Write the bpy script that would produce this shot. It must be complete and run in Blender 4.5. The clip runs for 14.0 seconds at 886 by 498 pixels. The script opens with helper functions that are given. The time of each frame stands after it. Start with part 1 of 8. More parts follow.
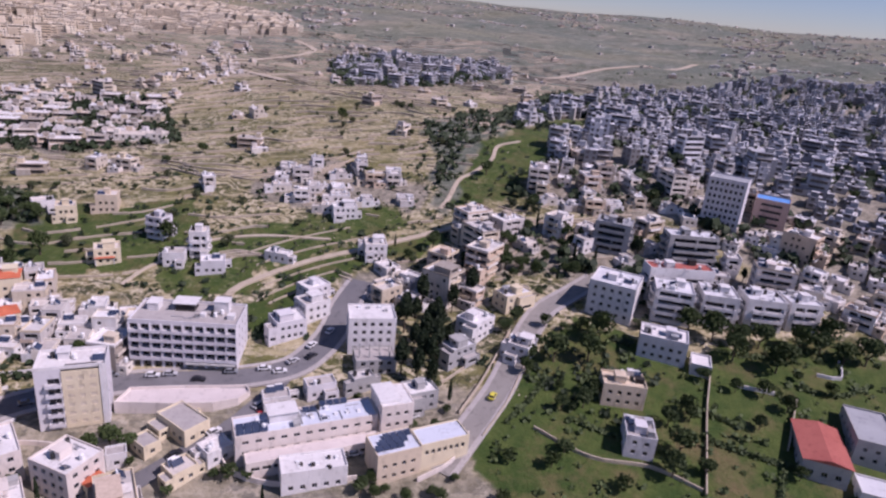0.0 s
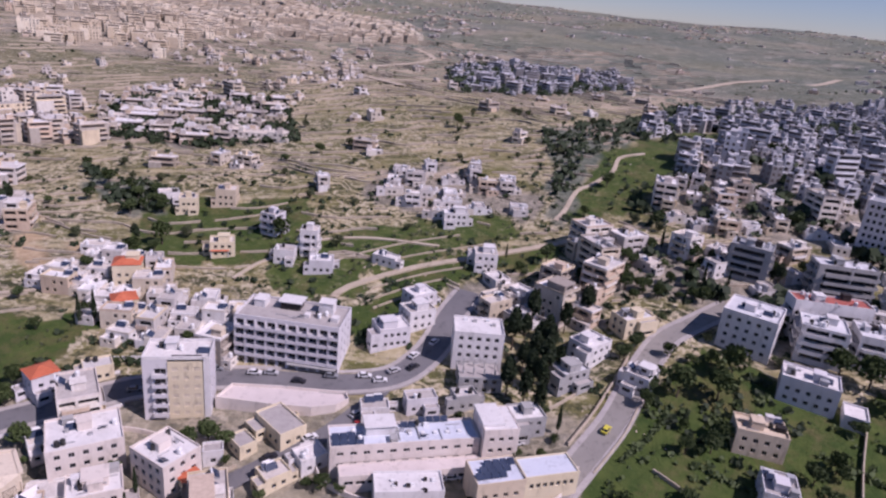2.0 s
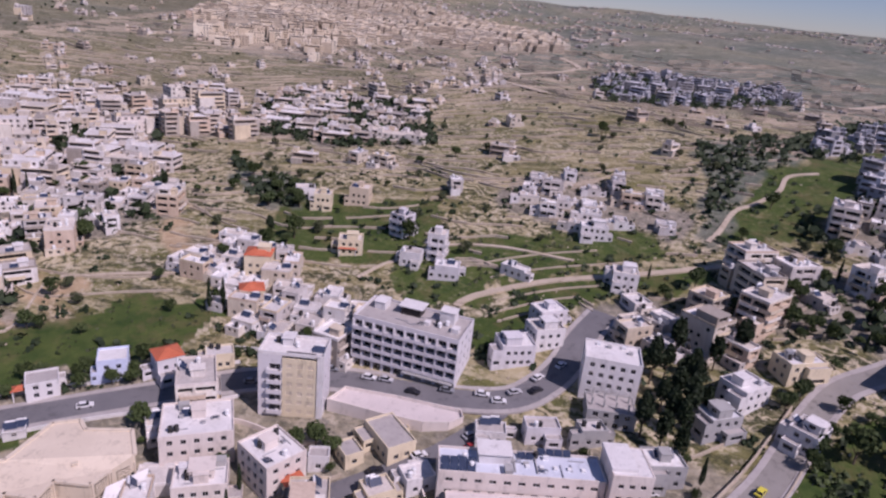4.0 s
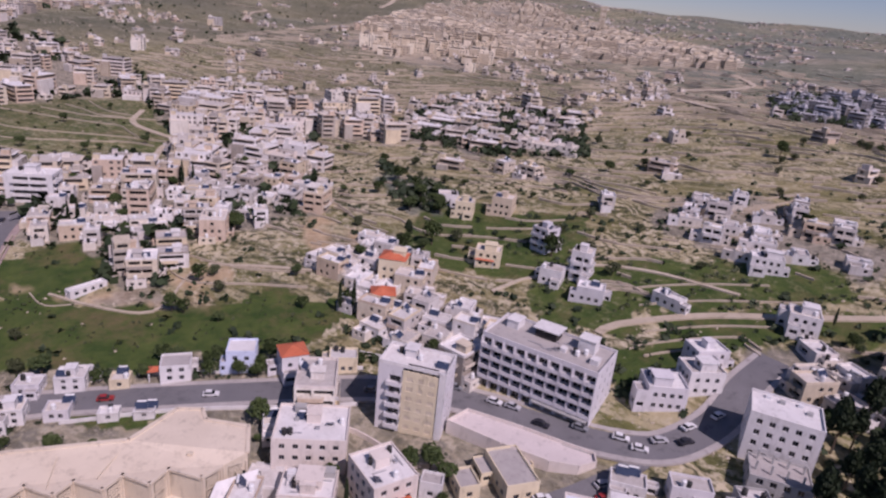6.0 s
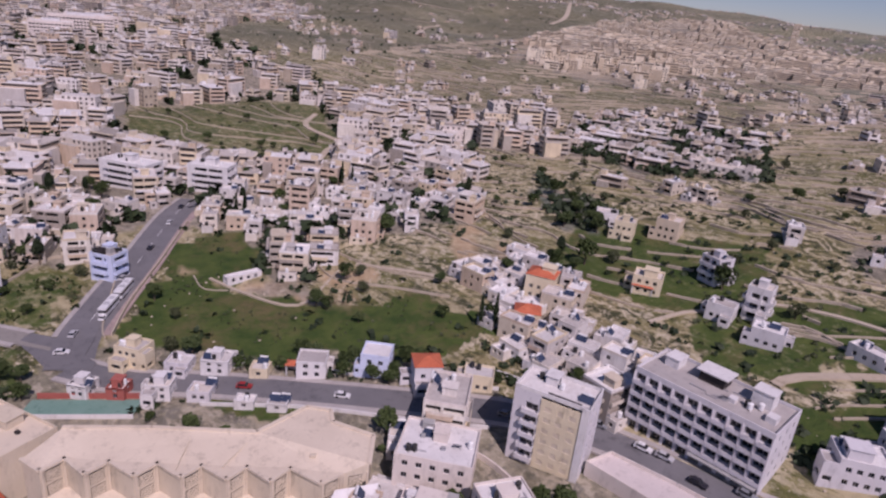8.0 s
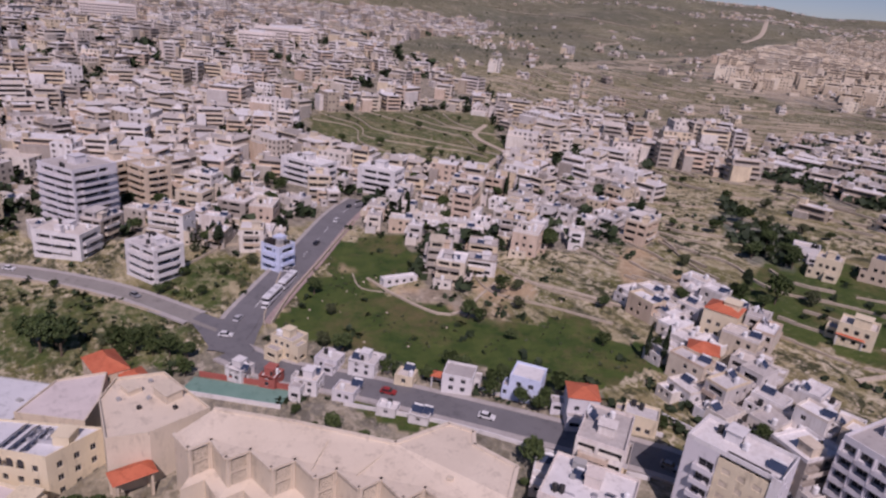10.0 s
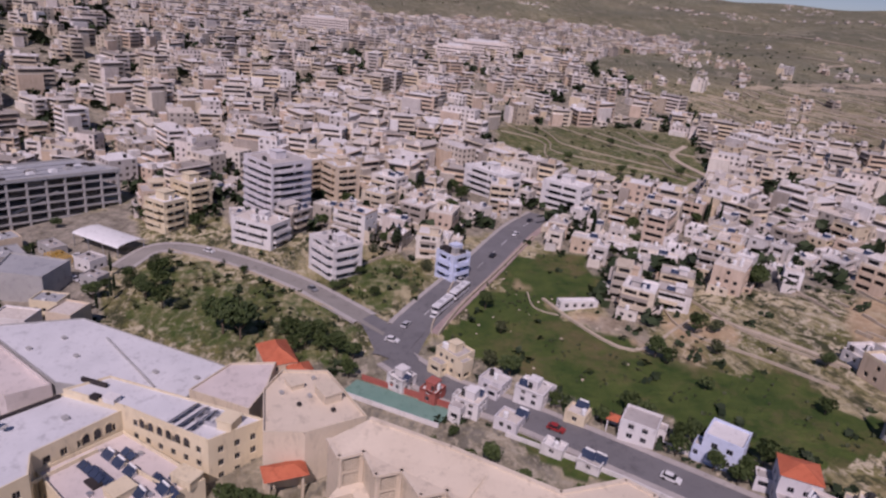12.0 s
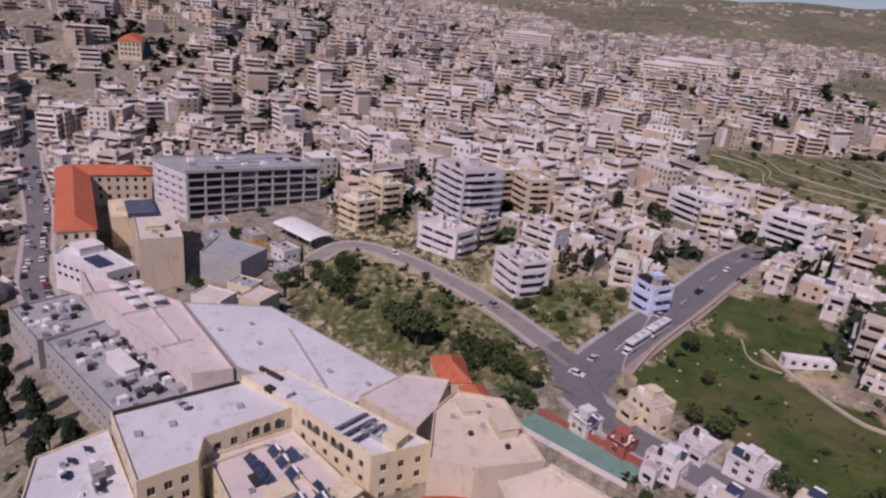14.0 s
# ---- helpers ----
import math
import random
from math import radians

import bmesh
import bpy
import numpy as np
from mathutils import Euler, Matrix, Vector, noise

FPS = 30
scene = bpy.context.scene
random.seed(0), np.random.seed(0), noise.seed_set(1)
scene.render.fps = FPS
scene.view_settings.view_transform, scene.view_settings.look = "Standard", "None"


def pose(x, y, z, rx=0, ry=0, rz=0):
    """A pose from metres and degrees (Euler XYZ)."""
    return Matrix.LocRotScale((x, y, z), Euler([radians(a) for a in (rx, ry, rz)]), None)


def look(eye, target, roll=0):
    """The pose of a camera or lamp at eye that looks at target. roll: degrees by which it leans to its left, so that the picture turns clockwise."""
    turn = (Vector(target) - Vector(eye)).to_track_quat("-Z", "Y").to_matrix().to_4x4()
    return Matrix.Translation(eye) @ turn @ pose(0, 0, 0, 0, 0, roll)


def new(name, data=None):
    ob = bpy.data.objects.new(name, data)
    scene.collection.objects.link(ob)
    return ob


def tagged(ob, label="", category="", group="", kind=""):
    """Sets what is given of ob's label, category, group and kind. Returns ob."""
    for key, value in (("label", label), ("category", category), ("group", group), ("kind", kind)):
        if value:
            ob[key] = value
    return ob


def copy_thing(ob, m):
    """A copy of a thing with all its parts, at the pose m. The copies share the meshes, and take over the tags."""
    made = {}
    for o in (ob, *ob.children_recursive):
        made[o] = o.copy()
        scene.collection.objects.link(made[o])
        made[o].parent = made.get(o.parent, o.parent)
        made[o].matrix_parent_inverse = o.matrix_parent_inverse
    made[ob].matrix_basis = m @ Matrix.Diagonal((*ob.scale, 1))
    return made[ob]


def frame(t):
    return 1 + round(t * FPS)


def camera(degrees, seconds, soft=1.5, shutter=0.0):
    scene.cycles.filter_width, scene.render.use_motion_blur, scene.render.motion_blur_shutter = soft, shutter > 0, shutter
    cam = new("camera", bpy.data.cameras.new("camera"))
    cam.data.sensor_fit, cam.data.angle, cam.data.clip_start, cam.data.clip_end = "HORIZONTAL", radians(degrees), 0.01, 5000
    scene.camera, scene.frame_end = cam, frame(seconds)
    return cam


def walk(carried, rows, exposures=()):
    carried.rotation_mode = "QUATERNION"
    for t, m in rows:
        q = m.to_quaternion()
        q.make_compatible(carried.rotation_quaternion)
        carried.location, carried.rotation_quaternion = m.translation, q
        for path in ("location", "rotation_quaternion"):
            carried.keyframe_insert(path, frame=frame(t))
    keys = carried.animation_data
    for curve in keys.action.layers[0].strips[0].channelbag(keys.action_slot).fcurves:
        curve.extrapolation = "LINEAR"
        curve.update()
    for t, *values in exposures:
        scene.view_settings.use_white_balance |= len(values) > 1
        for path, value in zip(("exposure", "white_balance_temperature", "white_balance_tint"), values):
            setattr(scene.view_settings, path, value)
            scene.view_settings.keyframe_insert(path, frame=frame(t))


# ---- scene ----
# camera: seconds, eye in metres, then heading, tilt and lean in degrees
cam = camera(68.57, 14.0, soft=2.4)
PATH = [
    (0, 0.0, 0.0, 130.0, -8.36, -20.31, 5.86),
    (0.5, -0.48, 3.21, 128.77, -5.91, -20.28, 5.90),
    (1, -0.96, 6.40, 127.54, -3.59, -20.33, 5.95),
    (1.5, -1.43, 9.60, 126.31, -1.03, -20.35, 6.00),
    (2, -1.90, 12.84, 125.04, 1.46, -20.34, 6.01),
    (2.5, -2.37, 16.16, 123.70, 4.32, -20.46, 6.03),
    (5, -5.05, 34.61, 116.17, 20.44, -20.60, 5.98),
    (5.5, -6.17, 38.08, 114.72, 23.88, -20.62, 5.96),
    (6, -7.45, 41.40, 113.31, 27.12, -20.61, 5.93),
    (6.5, -8.85, 44.50, 111.93, 30.69, -20.62, 5.92),
    (7, -10.35, 47.31, 110.57, 34.14, -20.63, 5.93),
    (9.5, -19.68, 56.77, 103.95, 52.40, -20.48, 5.96),
    (10, -22.38, 58.52, 102.54, 56.11, -20.52, 5.92),
    (10.5, -25.38, 60.20, 101.08, 60.15, -20.52, 5.89),
    (11, -28.65, 61.67, 99.58, 64.42, -20.57, 5.90),
    (11.5, -32.25, 62.73, 98.03, 68.29, -20.51, 5.90),
    (12, -36.05, 63.30, 96.43, 72.42, -20.55, 5.91),
    (12.5, -39.99, 63.41, 94.80, 76.39, -20.57, 5.95),
    (13, -44.11, 63.15, 93.15, 80.83, -20.50, 6.07),
    (13.5, -48.27, 62.61, 91.45, 84.87, -20.53, 6.07),
    (14, -52.39, 61.96, 89.73, 88.99, -20.61, 6.12),
]


def aimed(x, y, z, heading, tilt, lean):
    a, b = radians(heading), radians(tilt)
    way = Vector((-math.sin(a) * math.cos(b), math.cos(a) * math.cos(b), math.sin(b)))
    eye = Vector((x, y, z))
    return look(eye, eye + way, lean)


walk(cam, [(r[0], aimed(*r[1:])) for r in PATH], [(0, 0.0, 6150, 38), (2.5, -0.1, 6150, 38), (6, -0.3, 6350, 39), (9.5, -0.45, 6400, 38), (14, -0.50, 6560, 38)])

# daylight: a high spring sun behind and to the right of the first view, blue sky
SUN_FROM = Vector((0.88, -0.42, 1.12)).normalized()
world = bpy.data.worlds.new("sky")
scene.world = world
world.use_nodes = True
wn = world.node_tree.nodes
sky = wn.new("ShaderNodeTexSky")
sky.sky_type = "NISHITA"
sky.sun_disc = False
sky.sun_elevation = math.asin(SUN_FROM.z)
sky.sun_rotation = math.atan2(SUN_FROM.x, SUN_FROM.y)
sky.altitude = 700
sky.dust_density = 0.1
sky.ozone_density = 6.0
wn["Background"].inputs["Strength"].default_value = 0.075
world.node_tree.links.new(sky.outputs[0], wn["Background"].inputs["Color"])
sun = new("sun", bpy.data.lights.new("sun", "SUN"))
sun.data.energy, sun.data.angle, sun.data.color = 4.4, radians(0.6), (1.0, 0.95, 0.88)
sun.matrix_world = look(SUN_FROM * 400, (0, 0, 0))


# ---- materials ----
def ramp_mix(nt, fac, a, b):
    m = nt.nodes.new("ShaderNodeMix")
    m.data_type = "RGBA"
    if isinstance(fac, (int, float)):
        m.inputs[0].default_value = fac
    else:
        nt.links.new(fac, m.inputs[0])
    for k, c in ((6, a), (7, b)):
        if isinstance(c, tuple):
            m.inputs[k].default_value = (*c, 1)
        else:
            nt.links.new(c, m.inputs[k])
    return m.outputs[2]


def noise_of(nt, scale, detail=4, rough=0.6, lo=0.35, hi=0.65, object_space=True, stretch=None):
    tc = nt.nodes.new("ShaderNodeTexCoord") if object_space else nt.nodes.new("ShaderNodeNewGeometry")
    out = tc.outputs["Object"] if object_space else tc.outputs["Position"]
    if stretch:
        mp = nt.nodes.new("ShaderNodeMapping")
        mp.inputs["Scale"].default_value = stretch
        nt.links.new(out, mp.inputs[0])
        out = mp.outputs[0]
    n = nt.nodes.new("ShaderNodeTexNoise")
    n.inputs["Scale"].default_value, n.inputs["Detail"].default_value, n.inputs["Roughness"].default_value = scale, detail, rough
    nt.links.new(out, n.inputs["Vector"])
    r = nt.nodes.new("ShaderNodeMapRange")
    r.inputs["From Min"].default_value, r.inputs["From Max"].default_value = lo, hi
    nt.links.new(n.outputs["Fac"], r.inputs["Value"])
    return r.outputs[0]


def shader(name, rough=0.85, metal=0.0):
    m = bpy.data.materials.new(name)
    m.use_nodes = True
    nt = m.node_tree
    b = nt.nodes["Principled BSDF"]
    b.inputs["Roughness"].default_value, b.inputs["Metallic"].default_value = rough, metal
    b.inputs["Specular IOR Level"].default_value = 0.3
    return m, nt, b


def bump(nt, b, fac, strength, dist):
    n = nt.nodes.new("ShaderNodeBump")
    n.inputs["Strength"].default_value, n.inputs["Distance"].default_value = strength, dist
    nt.links.new(fac, n.inputs["Height"])
    nt.links.new(n.outputs[0], b.inputs["Normal"])


def plain(name, dark, light, rough=0.85, scale=0.8, metal=0.0, relief=0.03, streak=False):
    """A surface that wanders between two tones at two scales, with fine relief; world-space so that joined pieces differ."""
    m, nt, b = shader(name, rough, metal)
    big = noise_of(nt, scale * 0.18, 3, 0.6, 0.3, 0.7, False)
    fine = noise_of(nt, scale * 3, 5, 0.7, 0.3, 0.7, False, (1, 1, 0.25) if streak else None)
    mid = tuple((p + q) / 2 for p, q in zip(dark, light))
    c = ramp_mix(nt, big, dark, light)
    d = ramp_mix(nt, fine, mid, c)
    stain = noise_of(nt, scale * 0.55, 7, 0.78, 0.53, 0.72, False, (1, 1, 0.3) if streak else None)
    d = ramp_mix(nt, stain, d, tuple(v * 0.68 for v in dark))
    nt.links.new(d, b.inputs["Base Color"])
    if relief:
        bump(nt, b, fine, 0.5, relief)
    return m


def walls_material(name, tones, island=False):
    """Rendered or stone-clad walls: a tone for each house from the list, streaks of weather, courses in relief."""
    m, nt, b = shader(name, 0.9)
    if island:
        rnd = nt.nodes.new("ShaderNodeNewGeometry").outputs["Random Per Island"]
    else:
        rnd = nt.nodes.new("ShaderNodeObjectInfo").outputs["Random"]
    ramp = nt.nodes.new("ShaderNodeValToRGB")
    ramp.color_ramp.interpolation = "CONSTANT"
    while len(ramp.color_ramp.elements) < len(tones):
        ramp.color_ramp.elements.new(0.5)
    for i, (e, c) in enumerate(zip(ramp.color_ramp.elements, tones)):
        e.position, e.color = i / len(tones), (*c, 1)
    nt.links.new(rnd, ramp.inputs[0])
    streak = noise_of(nt, 0.9, 5, 0.7, 0.42, 0.8, False, (1, 1, 0.18))
    grime = noise_of(nt, 0.16, 3, 0.6, 0.35, 0.75, False)
    dirty = nt.nodes.new("ShaderNodeMix")
    dirty.data_type, dirty.blend_type = "RGBA", "MULTIPLY"
    nt.links.new(streak, dirty.inputs[0])
    nt.links.new(ramp.outputs[0], dirty.inputs[6])
    dirty.inputs[7].default_value = (0.72, 0.69, 0.66, 1)
    d2 = nt.nodes.new("ShaderNodeMix")
    d2.data_type, d2.blend_type = "RGBA", "MULTIPLY"
    nt.links.new(grime, d2.inputs[0])
    nt.links.new(dirty.outputs[2], d2.inputs[6])
    d2.inputs[7].default_value = (0.86, 0.84, 0.83, 1)
    nt.links.new(d2.outputs[2], b.inputs["Base Color"])
    w = nt.nodes.new("ShaderNodeTexWave")
    w.bands_direction, w.inputs["Scale"].default_value, w.inputs["Distortion"].default_value = "Z", 0.55, 1.0
    geo = nt.nodes.new("ShaderNodeNewGeometry")
    nt.links.new(geo.outputs["Position"], w.inputs["Vector"])
    bump(nt, b, w.outputs["Fac"], 0.25, 0.05)
    return m


TONES = [(0.63, 0.57, 0.49), (0.74, 0.70, 0.66), (0.50, 0.43, 0.34), (0.78, 0.76, 0.75), (0.60, 0.53, 0.42), (0.70, 0.62, 0.50), (0.47, 0.43, 0.38), (0.74, 0.70, 0.64), (0.56, 0.53, 0.51), (0.62, 0.50, 0.40), (0.62, 0.50, 0.385), (0.70, 0.60, 0.44), (0.72, 0.66, 0.62), (0.38, 0.34, 0.30)]
WALLS = walls_material("weathered_stone_walls", TONES)
WALLS_FAR = walls_material("weathered_stone_walls_far", TONES, True)
CREAM = plain("cream_render", (0.60, 0.51, 0.36), (0.76, 0.67, 0.49), streak=True)
WHITE = plain("white_plaster", (0.58, 0.56, 0.55), (0.78, 0.76, 0.76), scale=1.2, streak=True)
LILAC = plain("pale_grey_plaster", (0.56, 0.54, 0.56), (0.70, 0.68, 0.70), streak=True)
BEIGE = plain("beige_stone", (0.53, 0.44, 0.33), (0.68, 0.57, 0.44), streak=True)
SANDSTONE = walls_material("sandy_stone_blocks", [(0.70, 0.61, 0.47), (0.62, 0.53, 0.40), (0.78, 0.71, 0.58), (0.55, 0.47, 0.36), (0.74, 0.66, 0.54)], True)
WALLS_PALE = walls_material("whitewashed_walls", [(0.76, 0.74, 0.73), (0.68, 0.65, 0.63), (0.80, 0.79, 0.79), (0.60, 0.57, 0.54), (0.74, 0.69, 0.62)])
BLUE_ROOF = plain("pale_blue_roof_sheet", (0.50, 0.54, 0.62), (0.68, 0.71, 0.78), scale=0.6, relief=0.01)
PINK_WALL = plain("pale_rose_render", (0.60, 0.53, 0.48), (0.76, 0.69, 0.64), streak=True)
PINK_PAVING = plain("pale_pink_paving", (0.54, 0.48, 0.46), (0.68, 0.61, 0.59), scale=0.8, relief=0.01)
BUFF_ROOF = plain("buff_roof_sheet", (0.56, 0.475, 0.375), (0.72, 0.625, 0.505), scale=0.5, relief=0.01)
BUFF_WALL = plain("buff_render", (0.54, 0.46, 0.355), (0.70, 0.61, 0.485), streak=True)
# eastern houses: dim blue-grey of shaded sides and distance is put into these tones
WALLS_SHADE_GREY = walls_material("shade_toned_walls_far", [(0.40, 0.42, 0.46), (0.55, 0.56, 0.60), (0.28, 0.29, 0.32), (0.48, 0.46, 0.45), (0.33, 0.35, 0.39), (0.62, 0.63, 0.67), (0.24, 0.245, 0.26)], True)
ROOF_EAST = walls_material("hazed_flat_roofs_far", [(0.50, 0.51, 0.54), (0.62, 0.63, 0.66), (0.36, 0.36, 0.38), (0.70, 0.70, 0.73)], True)
ROOF = walls_material("flat_roof_screed", [(0.62, 0.60, 0.59), (0.72, 0.70, 0.69), (0.50, 0.47, 0.45), (0.66, 0.61, 0.56), (0.78, 0.77, 0.77)])
ROOF_FAR = walls_material("flat_roof_screed_far", [(0.66, 0.63, 0.61), (0.74, 0.72, 0.71), (0.56, 0.52, 0.48), (0.68, 0.62, 0.55), (0.78, 0.77, 0.77), (0.46, 0.43, 0.40), (0.36, 0.33, 0.30)], True)
# one dark tone for far panes and for the painted shade of recesses
FAR_PANE_SHADE = plain("shaded_openings", (0.055, 0.048, 0.046), (0.15, 0.13, 0.12), rough=0.4, relief=0)
ROOF_GREY = plain("grey_membrane_roof", (0.28, 0.29, 0.31), (0.41, 0.42, 0.44), scale=0.5, relief=0.01)
ROOF_PALE = plain("pale_membrane_roof", (0.52, 0.525, 0.55), (0.70, 0.70, 0.725), scale=0.6, relief=0.01)
CONCRETE = plain("grey_concrete", (0.30, 0.30, 0.30), (0.46, 0.45, 0.44))
TILE = plain("red_clay_tile", (0.42, 0.10, 0.05), (0.62, 0.19, 0.10), scale=1.5, relief=0.05)
BRICKRED = plain("faded_red_sheet", (0.34, 0.09, 0.075), (0.46, 0.15, 0.12), scale=1.0)
ASPHALT = plain("worn_asphalt", (0.13, 0.128, 0.135), (0.21, 0.205, 0.215), scale=0.5, relief=0.01)
DUSTY = plain("dusty_asphalt", (0.22, 0.205, 0.19), (0.33, 0.31, 0.285), scale=0.5, relief=0.01)
PAVING = plain("pavement_slabs", (0.34, 0.31, 0.30), (0.48, 0.45, 0.43), scale=1.2)
RED_PAVING = plain("reddish_paving", (0.30, 0.23, 0.22), (0.42, 0.33, 0.31), scale=1.2)
TRACK = plain("pale_dirt_track", (0.40, 0.33, 0.24), (0.58, 0.50, 0.40), scale=0.6, relief=0.05)
PAINT = plain("road_paint", (0.62, 0.62, 0.62), (0.8, 0.8, 0.8), relief=0)
STONE = plain("dry_stone_wall", (0.38, 0.32, 0.24), (0.58, 0.50, 0.40), scale=2, relief=0.1)
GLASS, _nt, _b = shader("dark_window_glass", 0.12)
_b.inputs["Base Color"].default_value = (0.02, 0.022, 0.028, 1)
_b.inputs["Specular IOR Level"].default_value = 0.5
DARK = plain("dark_opening", (0.02, 0.018, 0.018), (0.06, 0.05, 0.05), relief=0)
PANEL = plain("solar_panel", (0.02, 0.03, 0.06), (0.06, 0.08, 0.13), rough=0.2, relief=0)
TANKW = plain("white_tank", (0.7, 0.7, 0.7), (0.82, 0.82, 0.82), rough=0.4, relief=0)
TANKB = plain("black_tank", (0.02, 0.02, 0.02), (0.05, 0.05, 0.05), rough=0.5, relief=0)
BLUEP = plain("blue_white_plaster", (0.50, 0.56, 0.74), (0.66, 0.72, 0.86))
BARK = plain("bark", (0.08, 0.06, 0.04), (0.16, 0.12, 0.09), scale=3, relief=0.03)
METAL = plain("galvanised_metal", (0.4, 0.4, 0.42), (0.6, 0.6, 0.62), rough=0.4, metal=0.6, relief=0)
ROSY = plain("rose_brown_render", (0.44, 0.30, 0.26), (0.60, 0.44, 0.38), streak=True)
BLUECLOTH = plain("blue_sheet", (0.10, 0.28, 0.66), (0.18, 0.40, 0.78), rough=0.5)
GREENCOURT = plain("green_court", (0.12, 0.24, 0.20), (0.20, 0.33, 0.28))
YELLOW = plain("yellow_steel", (0.55, 0.32, 0.03), (0.7, 0.42, 0.06), rough=0.5, relief=0)


def leaves_material(name, dark, light):
    m, nt, b = shader(name, 0.7)
    rnd = nt.nodes.new("ShaderNodeNewGeometry").outputs["Random Per Island"]
    per = nt.nodes.new("ShaderNodeObjectInfo").outputs["Random"]
    c = ramp_mix(nt, rnd, dark, light)
    c2 = ramp_mix(nt, per, tuple(v * 0.75 for v in dark), c)
    mixed = ramp_mix(nt, 0.65, c2, c)
    nt.links.new(mixed, b.inputs["Base Color"])
    b.inputs["Subsurface Weight"].default_value = 0.0
    return m


LEAF = leaves_material("green_leaves", (0.032, 0.055, 0.018), (0.095, 0.13, 0.042))
LEAF_DARK = leaves_material("dark_needles", (0.015, 0.028, 0.012), (0.04, 0.06, 0.025))
LEAF_OLIVE = leaves_material("olive_leaves", (0.05, 0.065, 0.03), (0.11, 0.125, 0.06))


def land_material():
    m, nt, b = shader("open_land", 0.95)
    soil_n = noise_of(nt, 0.012, 6, 0.65, 0.36, 0.64, False)
    fine = noise_of(nt, 0.22, 6, 0.75, 0.35, 0.68, False)
    patch = noise_of(nt, 0.035, 5, 0.7, 0.40, 0.60, False)
    soil = ramp_mix(nt, fine, (0.23, 0.185, 0.085), (0.47, 0.40, 0.23))
    scrub = ramp_mix(nt, fine, (0.065, 0.075, 0.022), (0.21, 0.20, 0.072))
    base = ramp_mix(nt, soil_n, scrub, soil)
    base = ramp_mix(nt, patch, base, scrub)
    strip = noise_of(nt, 0.11, 5, 0.75, 0.47, 0.60, False, (0.16, 1.0, 1.0))
    base = ramp_mix(nt, strip, base, (0.42, 0.36, 0.22))
    dark = noise_of(nt, 0.075, 6, 0.8, 0.52, 0.62, False, (0.4, 1.0, 1.0))
    base = ramp_mix(nt, dark, base, (0.05, 0.055, 0.024))
    speck = noise_of(nt, 0.30, 5, 0.8, 0.52, 0.60, False, (0.7, 1.0, 1.0))
    stony = noise_of(nt, 0.016, 4, 0.6, 0.36, 0.58, False)
    both = nt.nodes.new("ShaderNodeMath")
    both.operation = "MULTIPLY"
    nt.links.new(speck, both.inputs[0])
    nt.links.new(stony, both.inputs[1])
    base = ramp_mix(nt, both.outputs[0], base, (0.56, 0.49, 0.36))
    # terraces that follow the contours: a pale stone edge with a dark foot, weeds and painted wall shadow in one tone,
    # broken by noise
    geo = nt.nodes.new("ShaderNodeNewGeometry")
    sep = nt.nodes.new("ShaderNodeSeparateXYZ")
    nt.links.new(geo.outputs["Position"], sep.inputs[0])
    wob = noise_of(nt, 0.03, 5, 0.65, 0.2, 0.8, False)
    hgt = nt.nodes.new("ShaderNodeMath")
    hgt.operation = "MULTIPLY_ADD"
    nt.links.new(wob, hgt.inputs[0])
    hgt.inputs[1].default_value = 7.0
    nt.links.new(sep.outputs["Z"], hgt.inputs[2])
    step = nt.nodes.new("ShaderNodeMath")
    step.operation = "PINGPONG"
    nt.links.new(hgt.outputs[0], step.inputs[0])
    step.inputs[1].default_value = 0.55
    broken = noise_of(nt, 0.028, 4, 0.7, 0.44, 0.56, False)
    for lo, hi, tone in ((0.34, 0.5, (0.052, 0.058, 0.026)), (0.17, 0.05, (0.56, 0.49, 0.35))):
        band = nt.nodes.new("ShaderNodeMapRange")
        band.inputs["From Min"].default_value, band.inputs["From Max"].default_value = lo, hi
        nt.links.new(step.outputs[0], band.inputs["Value"])
        part_ = nt.nodes.new("ShaderNodeMath")
        part_.operation = "MULTIPLY"
        nt.links.new(band.outputs[0], part_.inputs[0])
        nt.links.new(broken, part_.inputs[1])
        base = ramp_mix(nt, part_.outputs[0], base, tone)
    a = nt.nodes.new("ShaderNodeAttribute")
    a.attribute_name = "lush"
    grass = ramp_mix(nt, noise_of(nt, 0.12, 6, 0.7, 0.32, 0.68, False), (0.030, 0.064, 0.012), (0.092, 0.122, 0.030))
    edge = nt.nodes.new("ShaderNodeMath")
    edge.operation = "MULTIPLY_ADD"
    nt.links.new(fine, edge.inputs[0])
    edge.inputs[1].default_value = -0.35
    nt.links.new(a.outputs["Fac"], edge.inputs[2])
    cl = nt.nodes.new("ShaderNodeMapRange")
    cl.inputs["From Min"].default_value, cl.inputs["From Max"].default_value = 0.15, 0.45
    nt.links.new(edge.outputs[0], cl.inputs["Value"])
    worn = ramp_mix(nt, noise_of(nt, 0.05, 6, 0.75, 0.50, 0.70, False), grass, (0.16, 0.125, 0.06))
    base = ramp_mix(nt, cl.outputs[0], base, worn)
    v = nt.nodes.new("ShaderNodeAttribute")
    v.attribute_name = "hazy_veg"
    # far scrub, with the grey-blue lift of aerial haze mixed into its colour
    hazed_scrub = ramp_mix(nt, fine, (0.078, 0.098, 0.076), (0.19, 0.215, 0.175))
    tan = ramp_mix(nt, fine, (0.19, 0.17, 0.13), (0.38, 0.34, 0.27))
